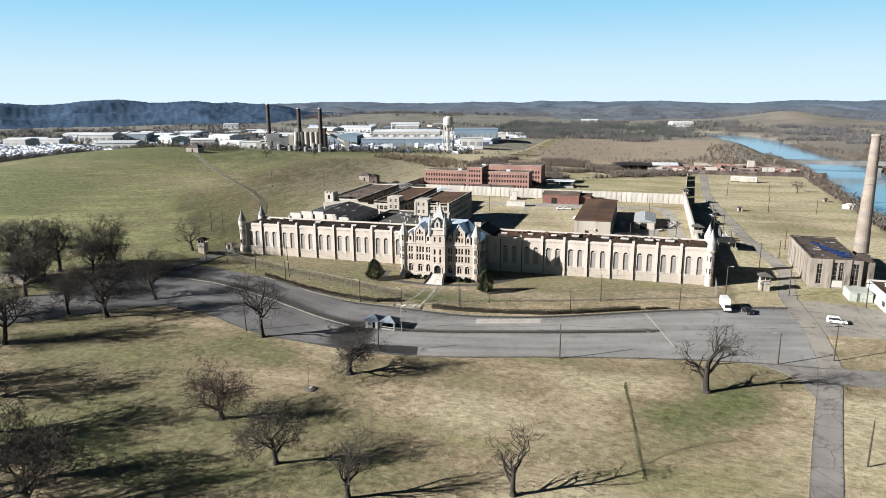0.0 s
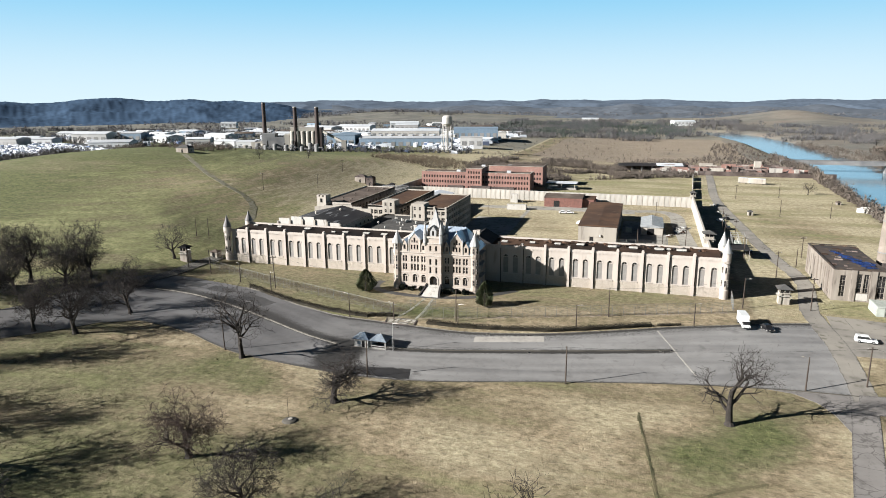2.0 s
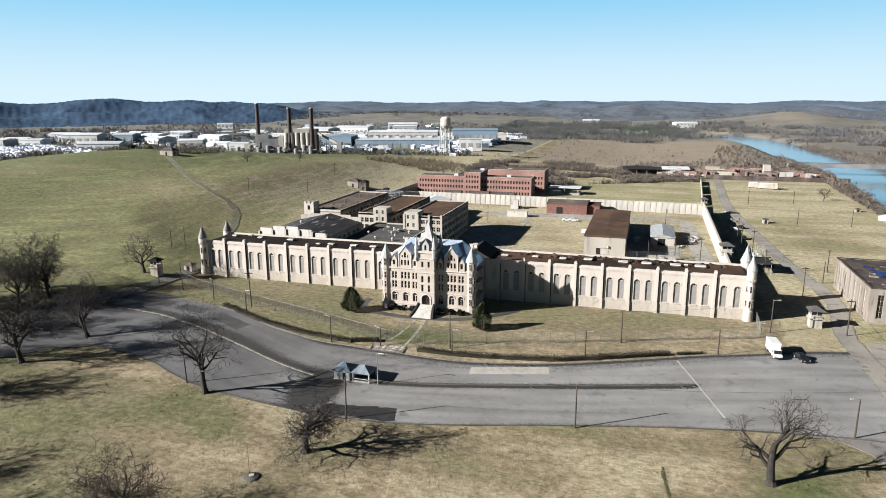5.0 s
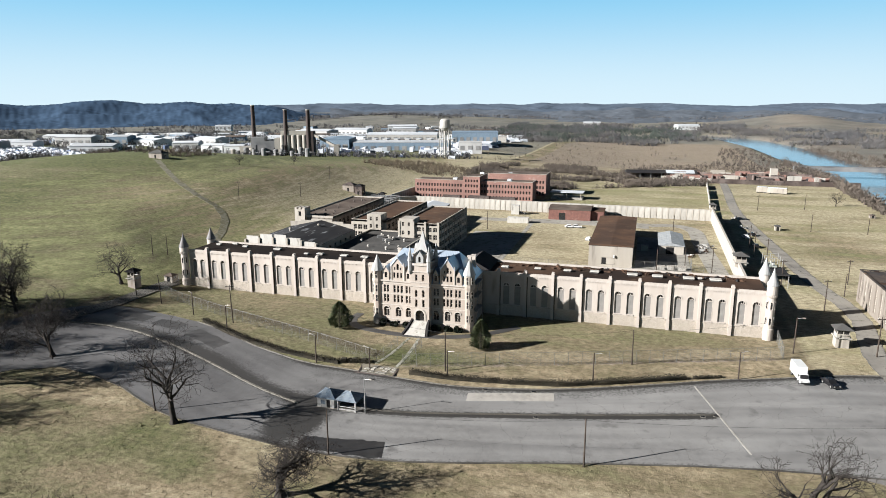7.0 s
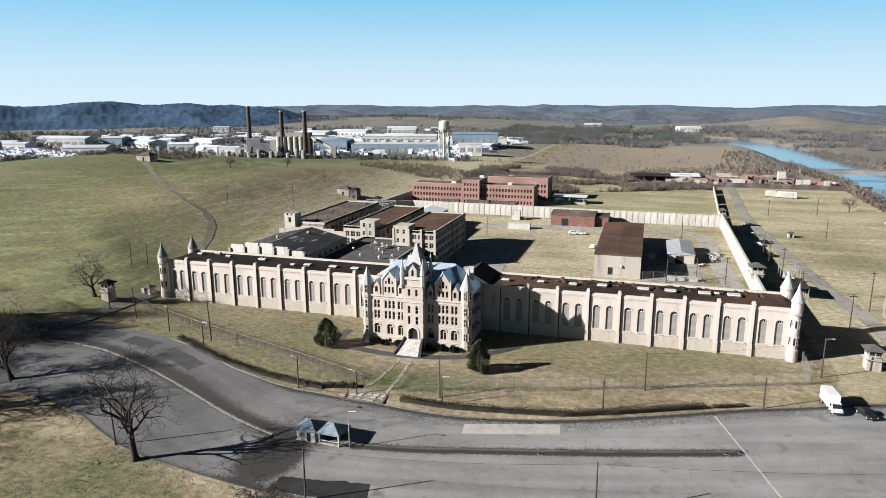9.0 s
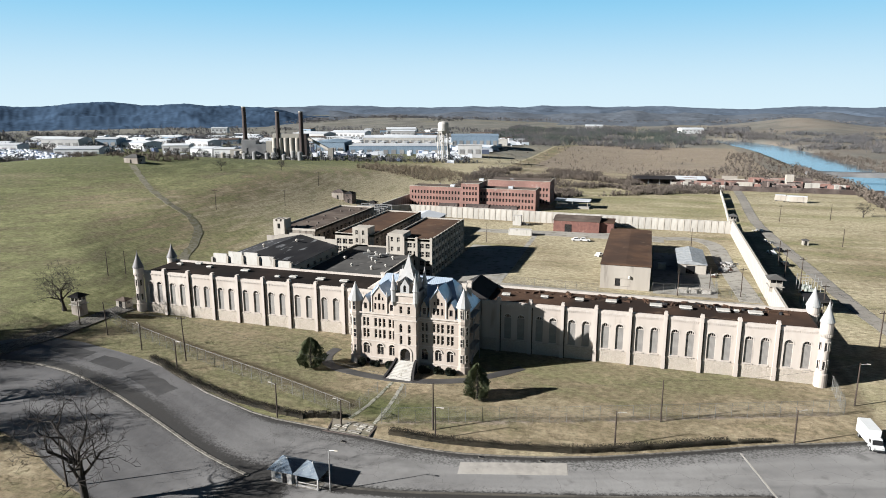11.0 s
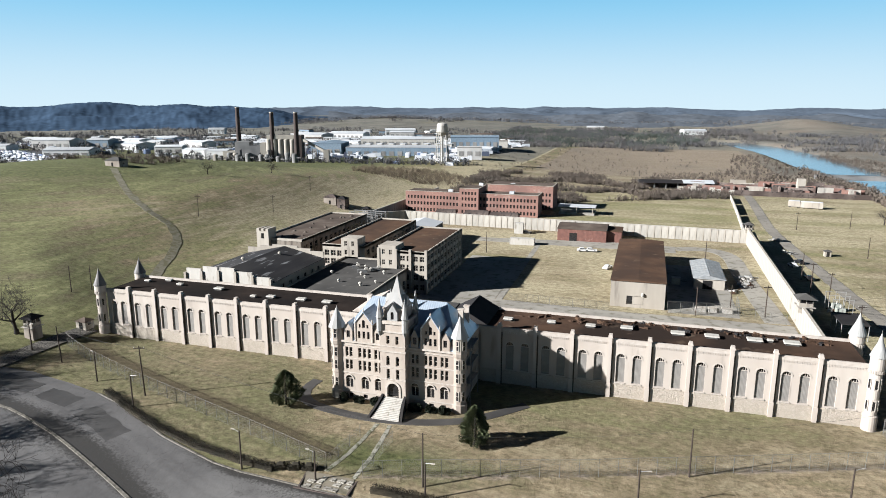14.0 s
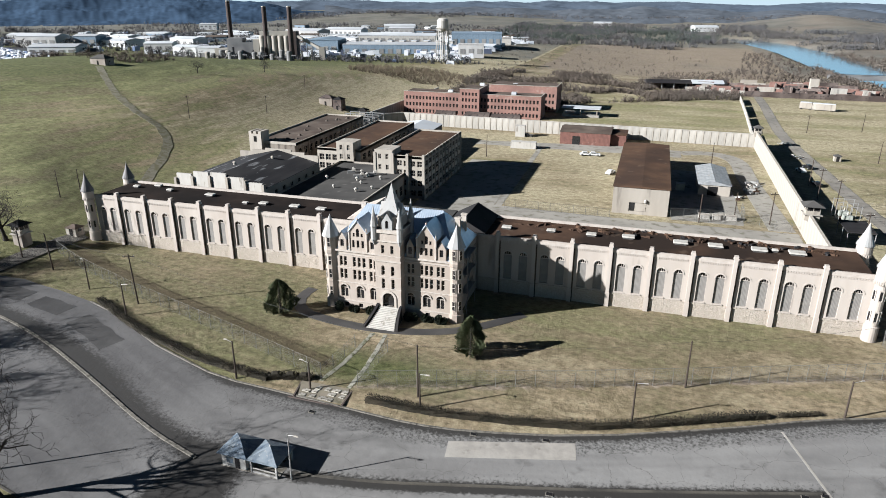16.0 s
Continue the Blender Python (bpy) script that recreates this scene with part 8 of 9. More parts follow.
def hedge_mesh(points, w, h, seed, density=120, leaf=(0.06, 0.15)):
    g = random.Random(seed)
    line = densify(points, 0.5)
    verts, faces = [], []
    for a, b in zip(line, line[1:]):
        z = lie(*a)
        hh = h * (0.8 + 0.35 * noise.noise((a[0] * 0.3, a[1] * 0.3, seed)))
        ww = w * (0.9 + 0.3 * noise.noise((a[0] * 0.4, a[1] * 0.4, seed + 9)))
        s = math.dist(a, b)
        nx, ny = -(b[1] - a[1]) / s, (b[0] - a[0]) / s
        for i in range(density):
            f, k = g.random(), g.uniform(-1, 1)
            zz = g.random() ** 0.6 * hh
            k *= 0.5 * ww
            p = Vector((a[0] + (b[0] - a[0]) * f + nx * k, a[1] + (b[1] - a[1]) * f + ny * k, z + zz))
            d = Vector((g.gauss(0, 1), g.gauss(0, 1), g.gauss(0.3, 1))).normalized()
            e = d.orthogonal().normalized()
            r = g.uniform(*leaf)
            i0 = len(verts)
            verts += [tuple(p - e * r * 0.6), tuple(p + e * r * 0.6), tuple(p + d * r * 1.3)]
            faces.append((i0, i0 + 1, i0 + 2))
        # dense heart
        i0 = len(verts)
        for q, kk in ((a, -0.30), (a, 0.30), (b, 0.30), (b, -0.30)):
            verts.append((q[0] + nx * ww * kk, q[1] + ny * ww * kk, z - 0.05))
        for q, kk in ((a, -0.2), (a, 0.2), (b, 0.2), (b, -0.2)):
            verts.append((q[0] + nx * ww * kk, q[1] + ny * ww * kk, z + hh * 0.6))
        faces += [(i0 + 4, i0 + 5, i0 + 6, i0 + 7), (i0, i0 + 4, i0 + 7, i0 + 3), (i0 + 1, i0 + 2, i0 + 6, i0 + 5), (i0, i0 + 1, i0 + 5, i0 + 4), (i0 + 3, i0 + 7, i0 + 6, i0 + 2)]
    me = bpy.data.meshes.new("hedge")
    me.from_pydata(verts, [], faces)
    return me


# ---- turf tufts on the lawns ----
def tuft_field(name, x0, x1, y0, y1, count, keep, label, seed, low=0.12, high=0.34):
    """Tussocks of dry grass as one mesh: three blades each, thicker where the turf is rank."""
    r = random.Random(seed)
    verts, faces, green = [], [], []
    made = 0
    while made < count:
        x, y = r.uniform(x0, x1), r.uniform(y0, y1)
        if not keep(x, y):
            continue
        clump = noise.noise((x * 0.16, y * 0.16, seed)) + 0.7 * noise.noise((x * 0.6, y * 0.6, seed + 3))
        if clump < r.uniform(-0.8, 0.5):
            continue
        made += 1
        z, g = lie(x, y) - 0.03, greenness(x, y)
        h = r.uniform(low, high) * (1.0 + 0.5 * clump)
        for _ in range(2):
            a = r.uniform(0, math.pi)
            c, q, w = math.cos(a), math.sin(a), r.uniform(0.10, 0.24)
            b = len(verts)
            verts += [(x - c * w, y - q * w, z), (x + c * w, y + q * w, z), (x + r.uniform(-0.2, 0.2), y + r.uniform(-0.2, 0.2), z + h)]
            faces.append((b, b + 1, b + 2))
            green += [g, g, g]
    me = bpy.data.meshes.new(name)
    me.from_pydata(verts, [], faces)
    me.attributes.new("green", "FLOAT", "POINT").data.foreach_set("value", green)
    me.materials.append(M_GRASS)
    return tagged(new(name, me), label, "grass", kind="stuff")


def on_south_lawn(x, y):
    if near_line(x, y, LEG)[0] < 2.8 or (x > 96 and y > -70):
        return False
    d, side = near_line(x, y, SOUTH)
    return side < 0 and d > 0.5


def on_front_lawn(x, y):
    if -20.5 < x < 8.5 and y > -19:
        return False
    d, side = near_line(x, y, NORTH)
    return side > 0 and d > 0.4 and y < -0.8


tuft_field("grass_tufts", -95, 96, -160, -58, 36000, on_south_lawn, "tussocks of dry straw grass over the open lawn", 31, 0.05, 0.13)
tuft_field("lawn_tufts", -92, 84, -46, -1, 14000, on_front_lawn, "short winter grass tussocks on the front lawn", 32, 0.04, 0.10)
for k, line in enumerate((DITCH, DITCH_BRANCH)):
    me = hedge_mesh(rounded(line, 2), 0.8 + 0.6 * k, 0.12 - 0.05 * k, 40 + k, 8, (0.06, 0.17))
    me.materials.append(M_RANK)
    tagged(new("rank_grass", me), "dark rank grass growing along the ditch", "grass", kind="stuff")


# ---- evergreens on the front lawn ----
def conifer(x, y, h, w, seed, label):
    g = random.Random(seed)
    t = thing("evergreen_tree", label, "tree", "evergreen trees", at=(x, y, lie(x, y)))
    part("trunk", tube(bmesh.new(), 0, 0, [(0.28, -0.2), (0.2, 0.9), (0.06, h * 0.9)], 7), M_BARK, t)
    verts, faces = [], []
    for i in range(5200):
        f = g.random()
        z = 0.3 + (h - 0.4) * f
        a = g.uniform(0, 2 * math.pi)
        prof = max(0.0, 1 - (f - 0.3) / 0.71) ** 0.72 if f > 0.3 else 0.6 + 0.4 * math.sin(f / 0.3 * math.pi / 2)
        lump = 0.84 + 0.55 * noise.noise((1.7 * math.cos(a) + seed, 1.7 * math.sin(a), z * 0.75)) + 0.26 * noise.noise((4 * math.cos(a), 4 * math.sin(a) + seed, z * 1.7))
        r = w / 2 * prof * lump * (0.5 + 0.52 * math.sqrt(g.random()))
        p = Vector((r * math.cos(a), r * math.sin(a), z))
        out = Vector((math.cos(a), math.sin(a), g.uniform(-0.1, 0.7))).normalized()
        tang = Vector((-math.sin(a), math.cos(a), g.uniform(-0.5, 0.5))).normalized()
        s = g.uniform(0.14, 0.3)
        b = len(verts)
        verts += [tuple(p - tang * s * 0.5), tuple(p + tang * s * 0.5), tuple(p + out * s * 1.4)]
        faces.append((b, b + 1, b + 2))
        verts += [tuple(p - out * s * 0.3), tuple(p + Vector((0, 0, s))), tuple(p + out * s)]
        faces.append((b + 3, b + 4, b + 5))
    me = bpy.data.meshes.new("crown")
    me.from_pydata(verts, [], faces)
    me.materials.append(M_NEEDLE)
    part("crown", me, None, t)


conifer(-26.6, -22.2, 7.0, 6.6, 3, "dark green broad conifer on the front lawn")
conifer(12.2, -26.6, 7.2, 5.6, 8, "dark green upright conifer on the front lawn")


for k, (pts, w, h) in enumerate((([(0.4, -44.0), (11, -44.2), (22, -43.0), (32.6, -41.4), (42.7, -37.8), (53, -33.4), (58, -31.4)], 1.7, 1.4),
                                 ([(59.5, -30.8), (65.4, -28.5)], 1.0, 0.7),
                                 ([(-63.6, -28.2), (-56, -32.2), (-47, -36.4), (-34, -40.6), (-23.7, -42.5), (-17, -43.2)], 1.7, 1.35))):
    me = hedge_mesh(pts, w, h, k + 1)
    me.materials.append(M_HEDGE)
    tagged(new("hedge", me), "long clipped brown-green hedge along the lawn's edge", "hedge", "front hedges")


def bush(x, y, r, h, seed):
    g = random.Random(seed)
    verts, faces = [], []
    for i in range(420):
        d = Vector((g.gauss(0, 1), g.gauss(0, 1), g.gauss(0, 1))).normalized()
        p = Vector((d.x * r, d.y * r, h * (0.5 + 0.5 * d.z))) * (0.86 + 0.2 * g.random())
        e = d.orthogonal().normalized()
        e = (e + g.uniform(-1, 1) * d.cross(e)).normalized()
        s = g.uniform(0.1, 0.22)
        b = len(verts)
        verts += [tuple(p - e * s), tuple(p + e * s), tuple(p + d * s * 1.2)]
        faces.append((b, b + 1, b + 2))
    me = bpy.data.meshes.new("foundation_shrub")
    me.from_pydata(verts, [], faces)
    bm = bmesh.new()
    bm.from_mesh(me)
    tube(bm, 0, 0, [(r * 0.4, -0.1), (r * 0.85, h * 0.35), (r * 0.8, h * 0.65), (r * 0.3, h * 0.92), (0, h * 0.95)], 9)
    bm.to_mesh(me)
    bm.free()
    me.materials.append(M_BOXBUSH)
    o = tagged(new("foundation_shrub", me), "dark clipped evergreen shrub against the entrance front", "shrub", "foundation shrubs")
    o.location = (x, y, lie(x, y))


for k, (x, y, r, h) in enumerate(((-16.4, -17.6, 0.75, 1.7), (-13.9, -17.4, 0.5, 1.1), (-12.9, -17.5, 0.6, 1.3), (-10.1, -17.6, 0.65, 1.5), (-2.2, -18.0, 0.75, 1.6), (-1.2, -17.6, 0.7, 1.4), (0.9, -17.5, 0.55, 1.5), (2.0, -17.4, 0.5, 1.1), (3.6, -17.5, 0.6, 1.6), (4.6, -17.3, 0.5, 1.2))):
    bush(x, y, r, h, k)


# ---- poles, wires and fences ----
def utility_pole(x, y, h, label, arm=True, lamp=False, lean=0.0, turn=0.0, metal=False, group="utility poles"):
    t = thing("light_pole" if metal else "utility_pole", label, "pole", group, at=(x, y, lie(x, y)), turn=turn)
    m = M_LIGHT_POLE if metal else M_WOOD_POLE
    r = 0.11 if metal else 0.17
    part("shaft", rod(bmesh.new(), (0, 0, -0.3), (lean * h, 0, h), r, r * 0.65, 8), m, t)
    if arm:
        part("crossarm", boxed(lean * h - 1.1, lean * h + 1.1, -0.07, 0.07, h - 0.6, h - 0.42), m, t)
        for s in (-0.95, 0, 0.95):
            part("insulator", tube(bmesh.new(), lean * h + s, 0, [(0.06, h - 0.42), (0.08, h - 0.3), (0.05, h - 0.2)], 6), M_WHITE, t)
    if lamp:
        part("bracket", rod(bmesh.new(), (lean * h, 0, h - 0.25), (lean * h + 1.3, -0.2, h + 0.05), 0.05, n=5), M_LIGHT_POLE, t)
        part("lamp_head", boxed(lean * h + 1.05, lean * h + 1.65, -0.33, -0.1, h - 0.04, h + 0.1, taper=0.04), M_PALE_WALL, t)
    return t


for x, y, h, arm, lean in ((40.3, -69.4, 8.6, False, 0.0), (-2.3, -78.2, 8.6, False, 0.0), (-42.6, -72.8, 8.0, False, -0.03), (-83.6, -58, 7.6, False, -0.1), (101.6, -54.7, 9.0, True, 0.0),
                           (95.8, -102.7, 8.4, False, 0.01), (100.4, -6.3, 9.6, True, 0.0), (119.2, -12.1, 7.6, True, 0.0), (-85, -18.5, 8.6, False, -0.04), (-55.4, -27.0, 10.5, True, -0.03), (7.6, -40.8, 9.0, False, 0.0),
                           (46.8, -26.6, 8.2, False, 0.0), (-114, 13.5, 7.5, False, 0.0), (-112.6, 19.2, 7.5, False, 0.0), (-139.4, 104.6, 9, True, 0.0), (-137, 197.2, 8, True, 0.0), (90.3, 83, 9, True, 0.0), (87.5, 93, 9.5, True, 0.0),
                           (88, 109, 9, False, 0.0), (90, 52, 8.5, True, 0.0), (97, 28, 9, True, 0.0), (104, 205, 8, True, 0.0), (118, 150, 8, False, 0.0), (128, 215, 8, False, 0.0), (-20, 118, 8, False, 0.0), (70.5, 63, 9, True, 0.0), (62, 66, 7.5, False, 0.0),
                           (52.6, 59.5, 8.0, False, 0.0), (60, 130, 8, False, 0.0), (-88, 60, 7, False, 0.0), (-126.3, 141, 8, True, 0.0), (140, 150, 8, False, 0.0), (110.5, 60, 8, True, 0.0), (106, 45, 7, False, 0.0)):
    utility_pole(x, y, h, "weathered dark wooden utility pole standing in the grass", arm, False, lean, turn=20)
for x, y, h, turn in ((82.6, -9.0, 8.8, 0), (-69.9, -24.2, 6.4, 160), (-53.9, -32, 6.8, 0), (-22.1, -44.2, 6.8, 180), (8.9, -43.6, 6.2, 0), (39.2, -37.6, 6.4, 10), (68.6, -28.4, 6.2, 30), (89.0, -59.6, 7.6, 200), (-95, -17, 6.5, 0), (-9.2, -43.6, 5.0, 180)):
    utility_pole(x, y, h, "dark street light pole with small white lamp head", False, True, 0.0, turn, False, "street lights")
utility_pole(-2.4, -62.0, 7.2, "pale metal street light beside the shelter", False, True, 0.0, 0, True, "street lights")


def wire(name, a, b, sag, r=0.025, label="thin dark overhead cable between poles"):
    bm = bmesh.new()
    n = 14
    pts = [Vector(a).lerp(Vector(b), i / n) - Vector((0, 0, sag * 4 * (i / n) * (1 - i / n))) for i in range(n + 1)]
    rings = [[bm.verts.new(p + Vector(d) * r) for d in ((0, 0, 1), (0.6, 0.6, -0.5), (-0.6, -0.6, -0.5))] for p in pts]
    for p, q in zip(rings, rings[1:]):
        for i in range(3):
            bm.faces.new((p[i], p[(i + 1) % 3], q[(i + 1) % 3], q[i]))
    single(name, bm, M_CABLE, label, "cable", "overhead cables")


for (ax, ay, ah), (bx, by, bh) in (((-85, -18.5, 8.4), (-55.4, -27, 10.2)), ((-55.4, -27, 10.2), (7.6, -40.8, 8.8)), ((7.6, -40.8, 8.8), (46.8, -26.6, 8.0)), ((46.8, -26.6, 8.0), (82.6, -9, 8.6)), ((101.6, -54.7, 8.7), (100.4, -6.3, 9.3)),
                                   ((101.6, -54.7, 8.7), (140, -70, 9)), ((40.3, -69.4, 8.4), (101.6, -54.7, 8.6)), ((-2.3, -78.2, 8.4), (40.3, -69.4, 8.4)), ((90.3, 83, 8.7), (88, 109, 8.7)), ((97, 28, 8.8), (90, 52, 8.2))):
    wire("overhead_cable", (ax, ay, lie(ax, ay) + ah), (bx, by, lie(bx, by) + bh), 0.9)


def fence(points, h, label, post_every=3.0, barbs=True, strands=9):
    """A chain-link fence: posts, and the fabric as strands of wire."""
    t = thing("chain_link_fence", label, "fence", "wire fences")
    line = resample(points, max(2, round(sum(math.dist(a, b) for a, b in zip(points, points[1:])) / post_every)))
    post = mesh_of("post", rod(bmesh.new(), (0, 0, -0.3), (0, 0, h), 0.045, n=6), M_STEEL)
    for p in line:
        part("post", post, None, t).location = (*p, lie(*p))
    bm = bmesh.new()
    for a, b in zip(line, line[1:]):
        za, zb = lie(*a), lie(*b)
        for k in range(strands):
            z = 0.1 + (h - 0.2) * k / (strands - 1)
            rod(bm, (*a, za + z), (*b, zb + z), 0.008, n=3)
        for k in range(10):
            f = k / 10
            x, y = a[0] + (b[0] - a[0]) * f, a[1] + (b[1] - a[1]) * f
            g = (k + 3) / 10
            x2, y2 = a[0] + (b[0] - a[0]) * g, a[1] + (b[1] - a[1]) * g
            rod(bm, (x, y, za + 0.1), (x2, y2, zb + h - 0.1), 0.006, n=3)
            rod(bm, (x2, y2, za + 0.1), (x, y, zb + h - 0.1), 0.006, n=3)
    tagged(part("wire_fabric", bm, M_STEEL, t), kind="stuff")
    if barbs:
        bm = bmesh.new()
        for a, b in zip(line, line[1:]):
            for k in range(3):
                rod(bm, (a[0], a[1] - 0.12 * k, lie(*a) + h + 0.1 * k), (b[0], b[1] - 0.12 * k, lie(*b) + h + 0.1 * k), 0.014, n=3)
        tagged(part("barbed_wire", bm, M_STEEL, t), kind="stuff")


fence([(-2.2, -41.2), (10.7, -37.2), (29.1, -32.1), (47.4, -25.6), (66, -18.9), (79.6, -14.0)], 3.0, "tall chain-link fence along the front lawn")
fence([(-8.8, -40.6), (-24.9, -35.2), (-42.5, -29.4), (-59.3, -23.8), (-78.1, -16.6), (-91, -11.0)], 3.0, "tall chain-link fence along the front lawn")
fence([(79.6, -14.0), (80.2, -2.2)], 3.0, "tall chain-link fence closing on the corner turret")
fence([(-91, -11.0), (-91.4, -2.4)], 3.0, "tall chain-link fence closing on the corner turret")
fence([(-2.2, -41.2), (-1.6, -30)], 2.4, "chain-link fence beside the walk", barbs=False)
fence([(-8.8, -40.6), (-7.6, -30)], 2.4, "chain-link fence beside the walk", barbs=False)
fence([(45.2, 59.4), (56, 60.8), (64, 61.6), (64, 70)], 3.4, "tall chain-link fence in the prison yard")
fence([(0, 57.2), (29.4, 56.2)], 2.6, "chain-link fence across the prison yard")
fence([(64, 61.6), (75, 58)], 2.6, "chain-link fence across the prison yard")


# ---- shelter on the median ----
def shelter():
    t = thing("shelter", "pair of small weathered shelters with streaked blue pyramid roofs", "shelter", at=(-8.4, -60.4, lie(-8.4, -60.4) + 0.06), turn=-2)
    t.scale = (0.92, 0.92, 0.88)
    for cx, walled in ((-2.5, True), (2.5, False)):
        s = 2.05
        if walled:
            for name, a in (("wall", (cx - s, cx + s, -s, -s + 0.12)), ("wall", (cx - s, cx + s, s - 0.12, s)), ("wall", (cx - s, cx - s + 0.12, -s, s)), ("wall", (cx + s - 0.12, cx + s, -s, s))):
                part(name, boxed(*a, -0.1, 2.3), M_SHELTER, t)
            part("doorway", boxed(cx + 0.2, cx + 1.0, -s - 0.03, -s + 0.02, 0, 1.9), M_DARK_OPENING, t)
            part("graffiti_panel", boxed(cx - 1.2, cx - 0.1, -s - 0.02, -s + 0.02, 0.7, 1.6), M_KIOSK_ROOF, t)
        else:
            for px in (-1, 1):
                for py in (-1, 1):
                    part("post", boxed(cx + px * s - 0.12, cx + px * s + 0.12, py * s - 0.12, py * s + 0.12, -0.1, 2.3), M_SHELTER, t)
            part("rail", boxed(cx - s, cx + s, -s - 0.05, -s + 0.05, 0.75, 0.9), M_SHELTER, t)
            part("dwarf_wall", boxed(cx - s, cx + s, -s - 0.06, -s + 0.06, -0.1, 0.35), M_SHELTER, t)
            part("bench", boxed(cx - 1.5, cx + 1.5, 0.9, 1.4, 0.35, 0.5), M_WOOD_POLE, t)
            part("back_wall", boxed(cx - s, cx + s, s - 0.1, s, -0.1, 2.2), M_ROOF_GREY, t)
        part("eave_beam", boxed(cx - s - 0.1, cx + s + 0.1, -s - 0.1, s + 0.1, 2.25, 2.42), M_SHELTER, t)
        part("roof", hip(bmesh.new(), cx - s, cx + s, -s, s, 2.44, 3.75, 0.45), M_KIOSK_ROOF, t)
        part("ridge_cap", tube(bmesh.new(), cx, 0, [(0.16, 3.6), (0.12, 3.85), (0, 4.0)], 6), M_SHELTER, t)
    part("floor_slab", boxed(-4.7, 4.7, -2.15, 2.15, -0.3, 0.02), M_YARD, t)


shelter()


# ---- small things about the lawn and forecourt ----
def gate_piers():
    for x, y, turn in ((-16.0, -42.4, 20), (-13.6, -41.8, 20), (-11.4, -41.4, 10)):
        t = thing("gate_pier", "low dark brick pier overgrown with ivy at the old gate", "pier", "gate piers", at=(x, y, lie(x, y)), turn=turn)
        part("shaft", boxed(-0.6, 0.6, -0.5, 0.5, -0.2, 1.0, taper=0.12), M_HEDGE, t)
        part("cap", boxed(-0.62, 0.62, -0.52, 0.52, 1.0, 1.14, taper=0.25), M_HEDGE, t)
        ivy = hedge_mesh([(-1.2, 0.0), (1.2, 0.1)], 1.7, 1.15, 60 + turn, 170)
        ivy.transform(Matrix.Translation((0, 0, -lie(0, 0))))
        ivy.materials.append(M_HEDGE)
        part("ivy", ivy, None, t, "dark tangled ivy")
    r = random.Random(44)
    for i in range(5):
        for k in range(3):
            if (i, k) in ((0, 0), (4, 2), (2, 1)):
                continue
            x, y = -9.6 + 1.5 * i + r.uniform(-0.2, 0.2), -42.9 - 1.15 * k + r.uniform(-0.15, 0.15)
            w, d = r.uniform(0.45, 0.72), r.uniform(0.35, 0.52)
            o = single("paving_slab", boxed(-w, w, -d, d, -0.05, 0.05, taper=0.04), M_SLAB_OLD, "broken stained paving slab lying at the old gate", "slab", "broken slabs")
            o.location, o.rotation_euler = (x, y, lie(x, y) + 0.1), (radians(r.uniform(-2, 2)), radians(r.uniform(-2, 2)), radians(r.uniform(-9, 9)))
    for x, y, l, turn in ((-7.4, -46.3, 8.6, -1), (-2.7, -44.2, 4.2, 92), (-11.2, -44.0, 4.2, 101)):
        o = single("brick_edging", boxed(-l / 2, l / 2, -0.16, 0.16, -0.1, 0.08, taper=0.03), M_RUIN, "crumbling brick edging of the old gate's paving", "edging", "gate edging")
        o.location, o.rotation_euler = (x, y, lie(x, y) + 0.07), (0, 0, radians(turn))


gate_piers()


def drains():
    for x, y in ((-6.4, -48.6), (28, -45.4), (18, -46.9), (30, -55.2), (62.8, -46.2), (60.4, -47)):
        t = thing("drain_inlet", "small rusted storm drain with pale rim in the asphalt", "drain", "storm drains", at=(x, y, lie(x, y) + 0.085))
        part("rim", boxed(-0.5, 0.5, -0.36, 0.36, -0.05, 0.04, taper=0.02), M_KERB, t)
        part("grate", boxed(-0.4, 0.4, -0.27, 0.27, 0.02, 0.06), M_DARK_OPENING, t)


drains()


def earth_mound():
    m = thing("earth_mound", "small dark earth mound round a buried hatch", "mound", at=(-8.7, -101.2, lie(-8.7, -101.2)))
    part("heap", tube(bmesh.new(), 0, 0, [(1.7, -0.1), (1.3, 0.22), (0.7, 0.38), (0, 0.42)], 12), M_SOIL, m)
    part("hatch", tube(bmesh.new(), 0.1, 0, [(0.45, 0.3), (0.45, 0.48), (0.0, 0.52)], 10), M_CONCRETE, m)
    part("stake", rod(bmesh.new(), (-0.4, 0.2, 0), (-0.45, 0.25, 5.6), 0.05, 0.03, 5), M_WOOD_POLE, m)


earth_mound()
hut(-134, -60, 9, 7, 3.2, M_POWER, M_ROOF_GREY, "small white cottage with grey roof among the trees", name="cottage", turn=10)


def substation():
    t = thing("substation", "small outdoor substation with pale steel frames behind the wall", "substation", at=(90.4, 73, 0.02))
    for x in (-2.5, 0, 2.5):
        for y in (-4, 0, 4):
            part("frame_post", rod(bmesh.new(), (x, y, -0.2), (x, y, 5.2), 0.09, n=6), M_LIGHT_POLE, t)
    for y in (-4, 0, 4):
        part("frame_beam", rod(bmesh.new(), (-2.7, y, 5.0), (2.7, y, 5.0), 0.08, n=6), M_LIGHT_POLE, t)
    for y in (-2, 2):
        k = part("transformer_case", boxed(-1.2, 1.2, y - 0.9, y + 0.9, 0, 2.2, taper=0.08), M_TANK, t)
        part("bushing", tube(bmesh.new(), 0, y, [(0.15, 2.2), (0.2, 2.6), (0.1, 3.1)], 8), M_WHITE, k)


substation()


